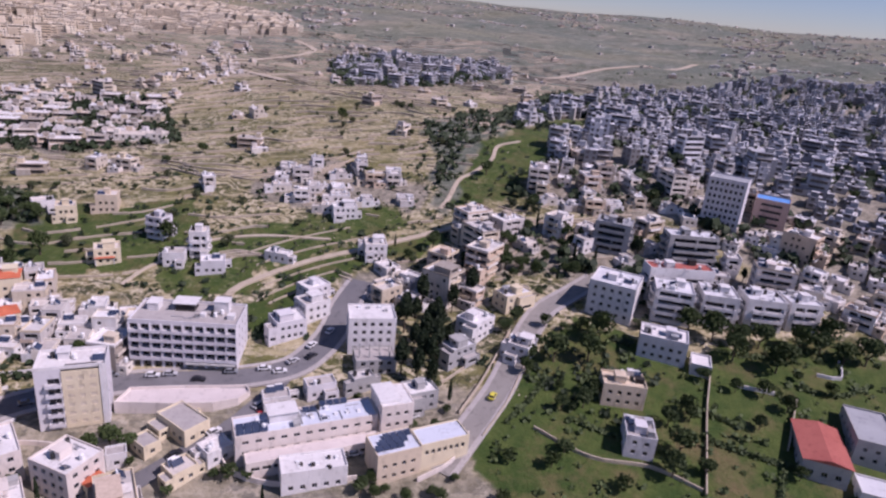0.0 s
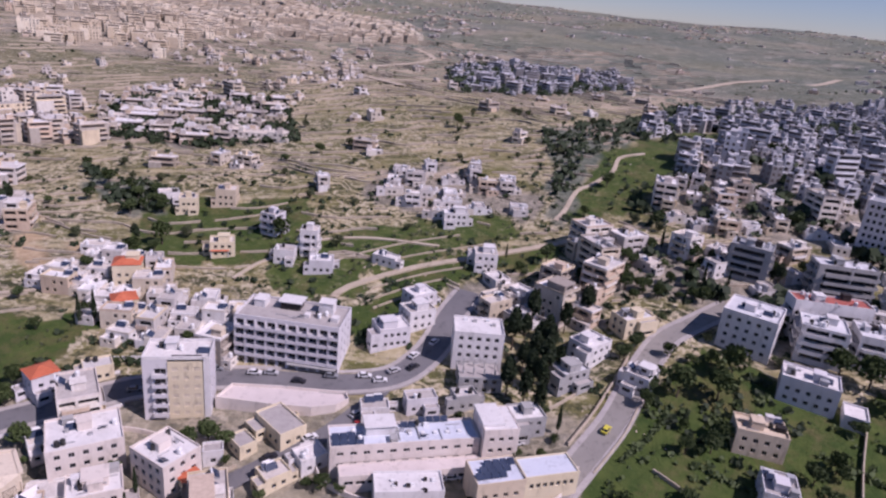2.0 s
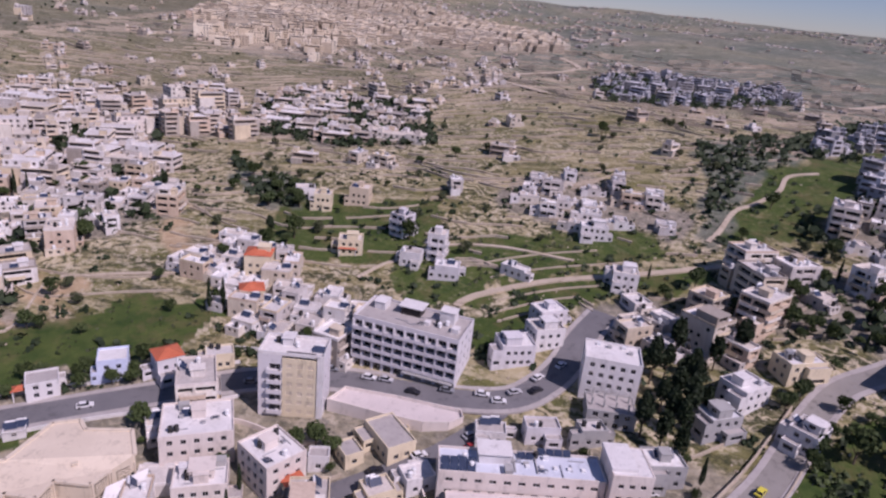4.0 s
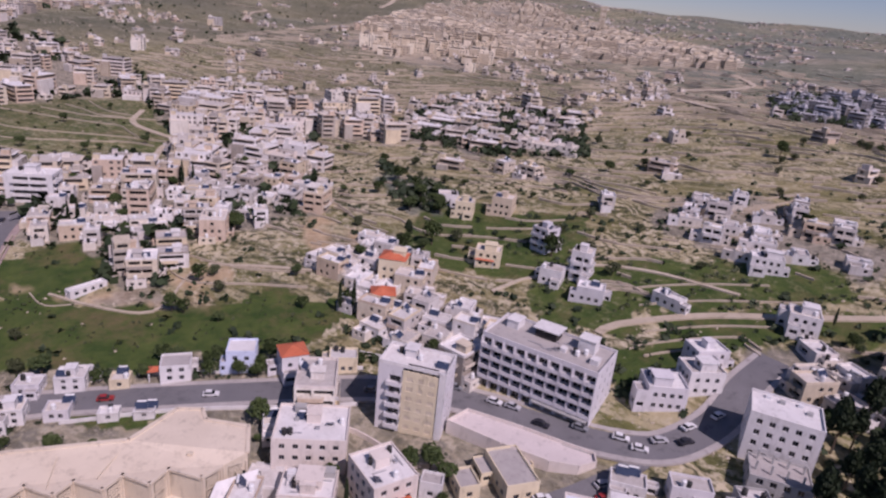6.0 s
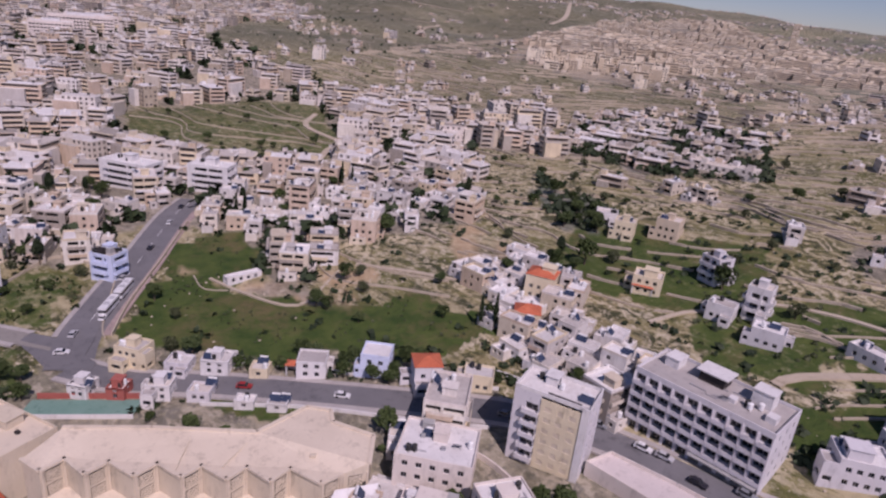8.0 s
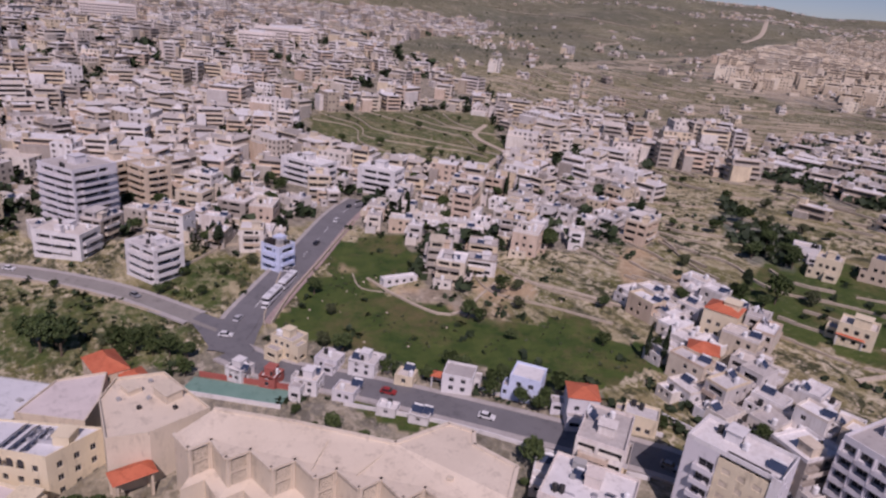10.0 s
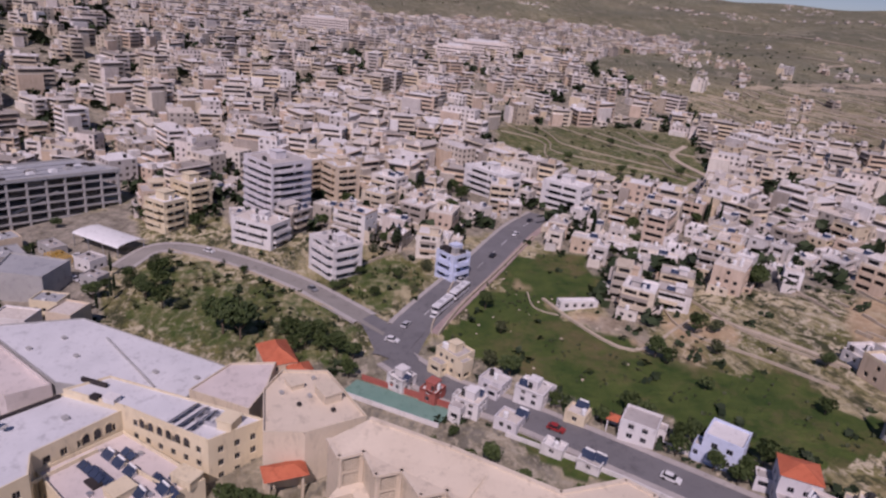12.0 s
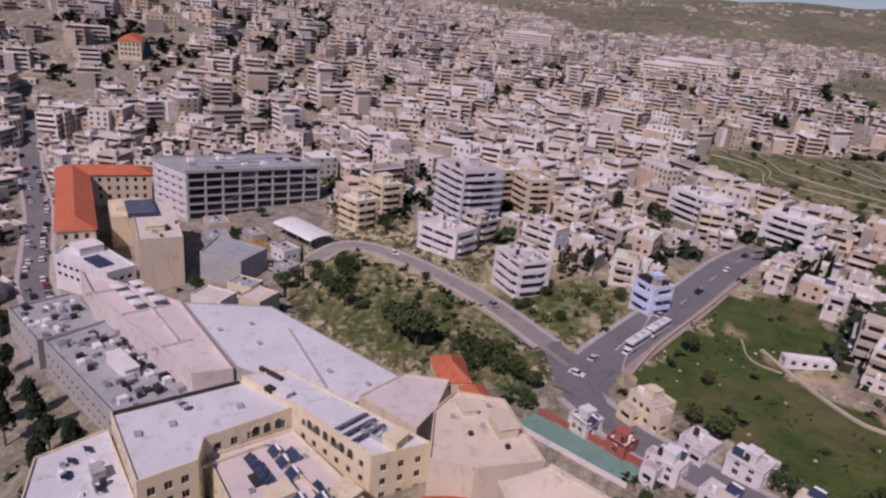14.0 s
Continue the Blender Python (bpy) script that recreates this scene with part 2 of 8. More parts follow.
    hazed_scrub = ramp_mix(nt, noise_of(nt, 0.0045, 6, 0.7, 0.50, 0.66, False, (0.5, 1.2, 1.0)), hazed_scrub, tan)
    pale = noise_of(nt, 0.035, 6, 0.75, 0.55, 0.63, False, (0.6, 1.0, 1.0))
    dim = noise_of(nt, 0.022, 6, 0.75, 0.55, 0.64, False, (1.0, 0.6, 1.0))
    hazed_scrub = ramp_mix(nt, dim, ramp_mix(nt, pale, hazed_scrub, (0.36, 0.34, 0.29)), (0.062, 0.075, 0.055))
    base = ramp_mix(nt, v.outputs["Fac"], base, hazed_scrub)
    hh = nt.nodes.new("ShaderNodeAttribute")
    hh.attribute_name = "heath"
    moor = ramp_mix(nt, fine, (0.048, 0.054, 0.030), (0.18, 0.165, 0.11))
    moor = ramp_mix(nt, dim, ramp_mix(nt, pale, moor, (0.33, 0.29, 0.22)), (0.045, 0.055, 0.035))
    base = ramp_mix(nt, hh.outputs["Fac"], base, moor)
    d = nt.nodes.new("ShaderNodeAttribute")
    d.attribute_name = "bare"
    sand = ramp_mix(nt, fine, (0.42, 0.29, 0.17), (0.60, 0.46, 0.31))
    base = ramp_mix(nt, d.outputs["Fac"], base, sand)
    u = nt.nodes.new("ShaderNodeAttribute")
    u.attribute_name = "town"
    paved = ramp_mix(nt, fine, (0.14, 0.125, 0.105), (0.42, 0.38, 0.33))
    base = ramp_mix(nt, u.outputs["Fac"], base, paved)
    nt.links.new(base, b.inputs["Base Color"])
    bump(nt, b, fine, 0.7, 0.6)
    return m


LAND = land_material()


# ---- the lie of the land ----
def smooth(a, b, v):
    t = min(1.0, max(0.0, (v - a) / (b - a)))
    return t * t * (3 - 2 * t)


def ground(x, y):
    """Height of the land: a valley side under the town, rolling land beyond, a ridge at the horizon."""
    u, v = x / 285.0, y / 285.0
    near = 130 + 95 * (-1.539 - 0.0876 * u + 0.595 * v + 0.0395 * u * u + 0.308 * u * v - 0.0592 * v * v)
    near = max(-25.0, min(62.0, near))
    r = math.hypot(x + 60, y - 60)
    az = math.degrees(math.atan2(-x, y))
    if az < -120:
        az += 360
    mid = 48 - 6 * smooth(45, 70, az) + 14 * smooth(72, 96, az) + 22 * smooth(88, 112, az)
    ridge = 175 + 95 * smooth(5, 45, az) - 95 * smooth(62, 95, az)
    z = near + (mid - near) * smooth(330, 850, r)
    z += (ridge - z) * smooth(1150, 4300, r)
    z += smooth(450, 1300, r) * (14 * math.sin(x / 260 + 1.3) * math.cos(y / 310) + 7 * math.sin(x / 97 + y / 140))
    return z


def inside(x, y, poly):
    hit = False
    for (ax, ay), (bx, by) in zip(poly, poly[1:] + poly[:1]):
        if (ay > y) != (by > y) and x < (bx - ax) * (y - ay) / (by - ay) + ax:
            hit = not hit
    return hit


def built_up(x, y):
    """Where the far town covers the hills to the skyline."""
    r = math.hypot(x + 20, y - 50)
    az = math.degrees(math.atan2(-x - 20, y - 50))
    if az < -120:
        az += 360
    return (430 if az > 98 else 520) < r < 2900 - 1500 * smooth(98, 72, az) and az > 66 + 0.004 * (r - 520) + 9 * noise.noise((x / 260, y / 260, 31))


def heath_at(x, y):
    """How thickly dark low scrub covers the far western slopes."""
    r = math.hypot(x + 20, y - 50)
    az = math.degrees(math.atan2(-x - 20, y - 50))
    patchy = 0.75 + 0.8 * noise.noise((x / 210, y / 210, 41))
    far = 0.82 * smooth(950, 1900, r) * smooth(18, 30, az)
    mid = 0.5 * smooth(400, 560, r) * smooth(14, 24, az)
    return max(0.0, min(0.7, max(far, mid) * smooth(92, 78, az) * patchy))


def green_hill(x, y):
    """The smooth grassy hill beyond the valley, free of houses and bushes."""
    r = math.hypot(x + 20, y - 50)
    az = math.degrees(math.atan2(-x - 20, y - 50))
    return -30 < az < 0 and 1250 < r < 2500 + 300 * noise.noise((x / 300, y / 300, 12))


MEADOWS = [
    [(-253, 160), (-243, 184), (-222, 182), (-206, 168), (-196, 154), (-169, 172), (-144, 201), (-116, 198), (-122, 178), (-150, 146), (-187, 117), (-200, 117)],
    [(-244, 85), (-263, 110), (-238, 124), (-215, 108), (-222, 95)],
    [(-268, 23), (-274, 44), (-236, 80), (-203, 95), (-189, 89), (-205, 53), (-233, 26)],
    [(38, 156), (68, 199), (82, 211), (101, 192), (124, 186), (174, 203), (189, 184), (151, 120), (44, 130)],
    [(-38, 206), (-32, 243), (3, 260), (40, 275), (44, 262), (4, 247), (-17, 227), (-26, 196)],
    [(38, 296), (71, 373), (156, 490), (190, 500), (110, 360), (78, 301)],
    [(-375, 195), (-495, 240), (-500, 300), (-470, 385), (-335, 315), (-304, 265), (-340, 240)],
    [(-140, 240), (-95, 240), (-60, 262), (-75, 310), (-150, 300)],
    [(-72, 228), (-40, 222), (-34, 244), (0, 263), (34, 284), (12, 304), (-40, 284), (-82, 262)],
    [(-156, 124), (-146, 133), (-132, 139), (-131, 133), (-146, 120)],
]
WOODS = [[(37, 413), (95, 473), (243, 766), (212, 635), (82, 385), (61, 360), (46, 296), (36, 294), (44, 352)], [(-150, 283), (-136, 286), (-141, 310), (-180, 330), (-204, 342), (-179, 300)]]
BARE = [[(-206, 152), (-190, 158), (-176, 168), (-184, 180), (-200, 170)], [(-232, 150), (-222, 158), (-214, 152), (-224, 144)], [(-186, 160), (-198, 205), (-170, 195), (-165, 172)], [(-168, 232), (-150, 222), (-152, 250), (-190, 262)]]
PAVED = [[(-335, -60), (-332, 12), (-294, 24), (-282, 14), (-262, 14), (-240, 18), (-215, 16), (-150, -14), (-180, -40), (-215, -60), (-245, -80), (-300, -110)]]
TOWN = {
    "east": [(101, 442), (332, 864), (1049, 1251), (1300, 1000), (460, 300), (300, 170), (210, 160), (193, 196), (186, 222), (170, 242), (161, 275), (101, 294), (71, 313)],
    "middle": [(44, 274), (97, 277), (129, 262), (158, 235), (185, 216), (107, 207), (78, 241), (40, 242)],
    "crossing": [(-7, 239), (17, 247), (57, 246), (53, 219), (16, 212), (0, 219)],
    "cluster": [(-152, 221), (-142, 268), (-119, 248), (-104, 222), (-80, 217), (-62, 205), (-68, 186), (-90, 188), (-106, 190), (-130, 209)],
    "slope": [(-385, 184), (-340, 297), (-249, 340), (-184, 263), (-206, 206), (-184, 180), (-211, 169), (-260, 175), (-297, 148)],
    "crest": [(-515, 419), (-316, 514), (-228, 391), (-279, 376), (-438, 373)],
    "hamlet": [(-262, 461), (-285, 545), (-148, 509), (-104, 399), (-158, 383), (-225, 401)],
    "far_hamlet": [(-49, 982), (37, 1177), (256, 1330), (219, 961), (49, 639), (-23, 585)],
    "west": [(-1379, -156), (-1900, 731), (-1611, 1213), (-772, 442), (-501, 426), (-364, 460), (-274, 365), (-307, 263), (-362, 259), (-360, 142), (-303, 74), (-326, 5)],
    "southwest": [(-1397, -836), (-1500, 300), (-669, 464), (-550, 257), (-378, 127), (-430, -12), (-430, -98), (-424, -195)],
    "avenue_side": [(-255, 130), (-300, 182), (-345, 200), (-362, 142), (-320, 60), (-300, 76), (-280, 97), (-262, 114)],
    "roadside_south": [(-182, 93), (-166, 108), (-158, 115), (-155, 109), (-164, 102), (-180, 88)],
    "south": [(-424, -195), (-430, -12), (-362, -5), (-368, -60), (-348, -118), (-262, -78), (-222, -62), (-215, -100), (-300, -200)],
    "near": [(-104, 156), (-90, 158), (-60, 134), (-44, 128), (-44, 116), (-80, 112), (-108, 132)],
    "terrace_hamlet": [(-54, 312), (-46, 349), (-20, 359), (17, 344), (36, 318), (29, 296), (3, 292), (-24, 299)],
    "settlement": [(-431, 700), (-560, 770), (-640, 909), (-976, 1532), (-1217, 2271), (-1059, 2705), (-831, 2416), (-476, 2215), (-206, 1907), (-117, 1312), (-215, 1272), (-351, 1218), (-404, 1103), (-339, 715)],
}
ROADS = {
    "valley_road": (8.5, [(-190, 101), (-173, 110), (-157, 124), (-133, 142), (-110, 158), (-89, 171), (-68, 178), (-48, 180), (-32, 181), (-18, 185), (-10, 194), (-5, 205), (-2, 219), (4, 235)]),
    "garden_road": (6.5, [(26, 143), (39, 161), (48, 174), (55, 187), (63, 202), (72, 215), (85, 225), (100, 236)]),
    "avenue": (12.5, [(-190, 101), (-204, 109), (-219, 122), (-241, 142), (-276, 172), (-292, 190)]),
    "side_road": (6.0, [(-200, 105), (-214, 97), (-243, 80), (-266, 61), (-283, 42), (-287, 28), (-272, 18)]),
    "market_street": (9.0, [(-236, -58), (-255, -73), (-283, -89), (-316, -108), (-373, -146), (-430, -180)]),
}
TRACKS = {
    "pale_track": (3.0, [(-45, 225), (-41, 233), (-18, 250), (10, 262), (44, 277)]),
    "zigzag_track": (10.0, [(-65, 580), (-181, 786), (-143, 917), (-80, 1102), (-122, 1249)]),
    "valley_path": (2.2, [(40, 296), (45, 306), (53, 328), (61, 336), (74, 353), (81, 372), (95, 378)]),
    "ridge_road": (14.0, [(300, 1080), (355, 1131), (427, 1193), (526, 1260), (797, 1552)]),
    "meadow_path": (1.0, [(-212, 155), (-193, 158), (-177, 163), (-174, 170), (-181, 183), (-188, 197)]),
    "slope_path": (1.6, [(-185, 199), (-165, 209), (-149, 215)]),
    "garden_path": (1.6, [(-85, 233), (-79, 246), (-71, 254), (-62, 267), (-40, 272), (-10, 268)]),
    "winding_road": (9.0, [(-1219, 1190), (-1145, 1238), (-1030, 1080), (-832, 862)]),
    "far_road": (10.0, [(-1857, 1404), (-1692, 1508), (-1461, 1529), (-1355, 1610)]),
    "settlement_road": (14.0, [(-1564, 2434), (-1233, 1913), (-1133, 1690)]),
    "hill_path": (4.0, [(-300, 262), (-335, 300), (-345, 318), (-400, 330), (-430, 360)]),
}


class Pieces:
    """Collects quads and boxes, then links them as one mesh object."""

    def __init__(self):
        self.v, self.f, self.m = [], [], []

    def face(self, pts, mat=0):
        n = len(self.v)
        self.v += [tuple(p) for p in pts]
        self.f.append(tuple(range(n, n + len(pts))))
        self.m.append(mat)

    def box(self, x0, y0, z0, x1, y1, z1, mat=0, top=None, M=None, bottom=True):
        c = [Vector(p) for p in ((x0, y0, z0), (x1, y0, z0), (x1, y1, z0), (x0, y1, z0), (x0, y0, z1), (x1, y0, z1), (x1, y1, z1), (x0, y1, z1))]
        if M is not None:
            c = [M @ p for p in c]
        n = len(self.v)
        self.v += [tuple(p) for p in c]
        q = [(0, 1, 5, 4), (1, 2, 6, 5), (2, 3, 7, 6), (3, 0, 4, 7), (4, 5, 6, 7)] + ([(3, 2, 1, 0)] if bottom else [])
        for i, k in enumerate(q):
            self.f.append(tuple(n + j for j in k))
            self.m.append(top if (i == 4 and top is not None) else mat)

    def data(self, name, mats):
        me = bpy.data.meshes.new(name)
        me.from_pydata(self.v, [], self.f)
        for k in mats:
            me.materials.append(k)
        me.polygons.foreach_set("material_index", self.m)
        me.update()
        return me

    def make(self, name, mats, parent=None, label="", at=None):
        return link(name, self.data(name, mats if isinstance(mats, (list, tuple)) else [mats]), parent, label, at)


def link(name, data, parent=None, label="", at=None):
    ob = new(name, data)
    if parent is not None:
        ob.parent = parent
    if at is not None:
        ob.matrix_basis = at
    return tagged(ob, label)


def build_land():
    cx, cy = -60.0, 60.0
    rings = [0.0]
    r = 12.0
    while r < 4700:
        rings.append(r)
        r *= 1.021 if r < 420 else 1.035
    rings.append(4700)
    seg = 560
    verts, faces, lush, bare, town, hazy_veg, heath = [], [], [], [], [], [], []
    polys = list(TOWN.values())
    for i, r in enumerate(rings):
        for k in range(seg if i else 1):
            a = 2 * math.pi * k / seg
            x, y = cx + r * math.cos(a), cy + r * math.sin(a)
            verts.append((x, y, ground(x, y)))
            jx, jy = x + 9 * noise.noise((x / 17, y / 17, 0)), y + 9 * noise.noise((x / 17, y / 17, 9))
            near = r < 720
            m = [0.95, 0.52, 0.50, 0.8, 0.75, 0.65, 0.5, 0.65, 0.62, 0.8]
            lush.append(max([v for v, p in zip(m, MEADOWS) if inside(jx, jy, p)] or [0.0]) if near else 0.0)
            bare.append(0.85 * smooth(-0.3, 0.25, noise.noise((x / 13, y / 13, 14))) if near and any(inside(jx + 5 * noise.noise((x / 6, y / 6, 1)), jy, p) for p in BARE) else 0.0)
            t = 0.0
            if lush[-1] == 0 and any(inside(jx, jy, p) for p in polys):
                t = 0.75
            if built_up(x, y):
                t = 0.7
            if r < 420 and any(inside(x, y, p) for p in PAVED):
                t, lush[-1] = 0.85, 0.0
            if lush[-1] == 0 and r < 190 and y < 175 and x > -195:
                t = 0.6
            town.append(t)
            az = math.degrees(math.atan2(-x, y))
            # the haze-tinted scrub tone comes in with distance
            g = smooth(500, 1000, r) * (0.35 + 0.5 * smooth(30, -5, az) + 0.5 * noise.noise((x / 300, y / 300, 6)))
            if r < 900 and any(inside(jx, jy, p) for p in WOODS):
                g = 0.9
            heath.append(0.0 if t else heath_at(x, y))
            hazy_veg.append(max(0.0, min(0.95, g)) if t == 0 else 0.0)
    for k in range(seg):
        faces.append((0, 1 + k, 1 + (k + 1) % seg))
    for i in range(len(rings) - 2):
        b0, b1 = 1 + i * seg, 1 + (i + 1) * seg
        for k in range(seg):
            n = (k + 1) % seg
            faces.append((b0 + k, b1 + k, b1 + n, b0 + n))
    me = bpy.data.meshes.new("ground")
    me.from_pydata(verts, [], faces)
    me.materials.append(LAND)
    for nm, vals in (("lush", lush), ("bare", bare), ("town", town), ("hazy_veg", hazy_veg), ("heath", heath)):
        at = me.attributes.new(nm, "FLOAT", "POINT")
        at.data.foreach_set("value", vals)
    me.polygons.foreach_set("use_smooth", [True] * len(me.polygons))
    me.update()
    return tagged(new("ground", me), "stony hillside with grass, scrub and bare earth", "ground", kind="structure")


def along(pts, step=3.0):
    """A smooth line through the points, in even steps."""
    P = [Vector((*p, 0)) for p in pts]
    P = [2 * P[0] - P[1]] + P + [2 * P[-1] - P[-2]]
    out = []
    for i in range(1, len(P) - 2):
        n = max(2, int((P[i + 1] - P[i]).length / step))
        for k in range(n):
            t = k / n
            out.append(0.5 * ((2 * P[i]) + (P[i + 1] - P[i - 1]) * t + (2 * P[i - 1] - 5 * P[i] + 4 * P[i + 1] - P[i + 2]) * t * t + (3 * P[i] - P[i - 1] - 3 * P[i + 1] + P[i + 2]) * t ** 3))
    out.append(P[-2])
    return out


def ribbon(pc, line, a, b, lift, mat=0, drop=0.6, every=None):
    """A strip beside a line, from a to b metres to its left, that lies on the land, with edges that go down into it."""
    rows = []
    for i, p in enumerate(line):
        d = (line[min(i + 1, len(line) - 1)] - line[max(i - 1, 0)]).normalized()
        n = Vector((-d.y, d.x, 0))
        c = ground(p.x, p.y)
        q, s = p + n * a, p + n * b
        za, zb = 0.5 * ground(q.x, q.y) + 0.5 * c + lift, 0.5 * ground(s.x, s.y) + 0.5 * c + lift
        rows.append((Vector((q.x, q.y, za)), Vector((s.x, s.y, zb))))
    for i, ((p, q), (p2, q2)) in enumerate(zip(rows, rows[1:])):
        if every and i % every[1] >= every[0]:
            continue
        pc.face((q, p, p2, q2), mat)
        dn = Vector((0, 0, -drop))
        pc.face((p, p + dn, p2 + dn, p2), mat)
        pc.face((q2, q2 + dn, q + dn, q), mat)


ground_ob = build_land()
ROAD_LINES = {}
for nm, (w, pts) in ROADS.items():
    line = along(pts)
    ROAD_LINES[nm] = (w, line)
    pc = Pieces()
    lift = {"valley_road": 0.30, "garden_road": 0.30, "avenue": 0.36, "side_road": 0.33, "market_street": 0.3}[nm]
    ribbon(pc, line, -w / 2, w / 2, lift)
    tagged(pc.make("road", [DUSTY if nm in ("side_road", "garden_road") else ASPHALT]), "worn grey asphalt road through the town", "road", kind="structure")
    for sgn in (-1, 1):
        pc = Pieces()
        if nm in ("avenue", "side_road"):
            ribbon(pc, line[5:], sgn * w / 2, sgn * (w / 2 + (2.8 if nm == "avenue" and sgn < 0 else 1.6)), lift + 0.14)
        else:
            ribbon(pc, line, sgn * w / 2, sgn * (w / 2 + 1.6), lift + 0.14)
        tagged(pc.make("pavement", [RED_PAVING if nm == "avenue" and sgn < 0 else PAVING]), "pale concrete pavement with a raised kerb", "pavement", kind="structure")
    if nm == "avenue":
        pc = Pieces()
        ribbon(pc, line, -0.1, 0.1, lift + 0.02, 0, 0.01, every=(2, 4))
        tagged(pc.make("road_marking", [PAINT]), "broken white centre line on asphalt", "marking", kind="structure")
for nm, (w, pts) in TRACKS.items():
    pc = Pieces()
    line = along(pts, 3 if w < 5 else 12)
    ROAD_LINES[nm] = (w, line)
    ribbon(pc, line, -w / 2, w / 2, 0.5 if w < 6 else 1.5)
    tagged(pc.make("track", [TRACK]), "pale unpaved track across the slope", "track", kind="structure")

# the mouth of the junction: one flared sheet of asphalt
pc = Pieces()
mouth = [(-184, 104.5), (-193, 96.5), (-203, 96.0), (-213, 95.0), (-216, 99.5), (-208, 104.0), (-208.5, 107.5), (-206, 115.5), (-200, 112.0), (-193, 106.5), (-187, 107.5)]
cz = [ground(x, y) + 0.385 for x, y in mouth]
mc = (-199.0, 104.0, ground(-199.0, 104.0) + 0.40)
for i in range(len(mouth)):
    j = (i + 1) % len(mouth)
    pc.face(((*mouth[j], cz[j]), (*mouth[i], cz[i]), mc))
tagged(pc.make("road_junction", [ASPHALT]), "flared asphalt junction of three roads", "road", kind="structure")


# ---- buildings ----
SIDES = (0, 90, 180, 270)


def side_pose(w, d, k, z=0.0):
    """The pose of facade k of a box w by d: x along it, y into the wall, from its left corner."""
    L = w if k % 2 == 0 else d
    off = (d if k % 2 == 0 else w) / 2
    return Matrix.Rotation(radians(SIDES[k]), 4, "Z") @ Matrix.Translation((-L / 2, -off, z)), L


def facade(pc, M, L, h, rows, depth=0.25, wall=0, pane=None, spots=None, base=-3.0):
    """A wall L wide and h high with real openings. rows: (sill, head, [(left, right), ...]) from the bottom up. A pane closes each opening in the same mesh,
    or its place is noted in spots for a window of its own."""
    def q(a, b, c, d, m):
        pc.face([M @ Vector(p) for p in (a, b, c, d)], m)
    z = base
    for sill, head, holes in rows:
        q((0, 0, z), (L, 0, z), (L, 0, sill), (0, 0, sill), wall)
        x = 0.0
        for a, b in holes:
            q((x, 0, sill), (a, 0, sill), (a, 0, head), (x, 0, head), wall)
            q((a, 0, sill), (b, 0, sill), (b, depth, sill), (a, depth, sill), wall)
            q((a, depth, head), (b, depth, head), (b, 0, head), (a, 0, head), wall)
            q((a, 0, sill), (a, depth, sill), (a, depth, head), (a, 0, head), wall)
            q((b, depth, sill), (b, 0, sill), (b, 0, head), (b, depth, head), wall)
            if pane is not None:
                q((a, depth, sill), (b, depth, sill), (b, depth, head), (a, depth, head), pane)
            if spots is not None:
                spots.append((M @ Matrix.Translation(((a + b) / 2, depth, sill)), b - a, head - sill))
            x = b
        q((x, 0, sill), (L, 0, sill), (L, 0, head), (x, 0, head), wall)
        z = head
    q((0, 0, z), (L, 0, z), (L, 0, h), (0, 0, h), wall)


def even_rows(L, floors, storey, ww, wh, sill, gap, margin=1.0, first=0.0, skip=None, rnd=None):
    n = max(1, int((L - 2 * margin + gap) / (ww + gap)))
    pitch = (L - 2 * margin) / n
    rows = []
    for f in range(floors):
        z = first + f * storey + sill
        holes = []
        for i in range(n):
            if rnd and rnd.random() < (skip or 0):
                continue
            c = margin + pitch * (i + 0.5)
            holes.append((c - ww / 2, c + ww / 2))
        rows.append((z, z + wh, holes))
    return rows


WINDOWS = {}


def window_mesh(w, h):
    """A dark pane in a thin frame with a middle bar; origin at the sill's middle, x along the wall, y inwards."""
    key = (round(w, 1), round(h, 1))
    if key not in WINDOWS:
        pc = Pieces()
        w, h = key
        pc.face([(-w / 2, 0, 0), (w / 2, 0, 0), (w / 2, 0, h), (-w / 2, 0, h)], 0)
        t = 0.07
        for x0, x1, z0, z1 in ((-w / 2, w / 2, 0, t), (-w / 2, w / 2, h - t, h), (-w / 2, -w / 2 + t, t, h - t), (w / 2 - t, w / 2, t, h - t), (-t / 2, t / 2, t, h - t)):
            pc.box(x0, -0.06, z0, x1, -0.004, z1, 1)
        WINDOWS[key] = pc.data("window", [GLASS, METAL])
    return WINDOWS[key]


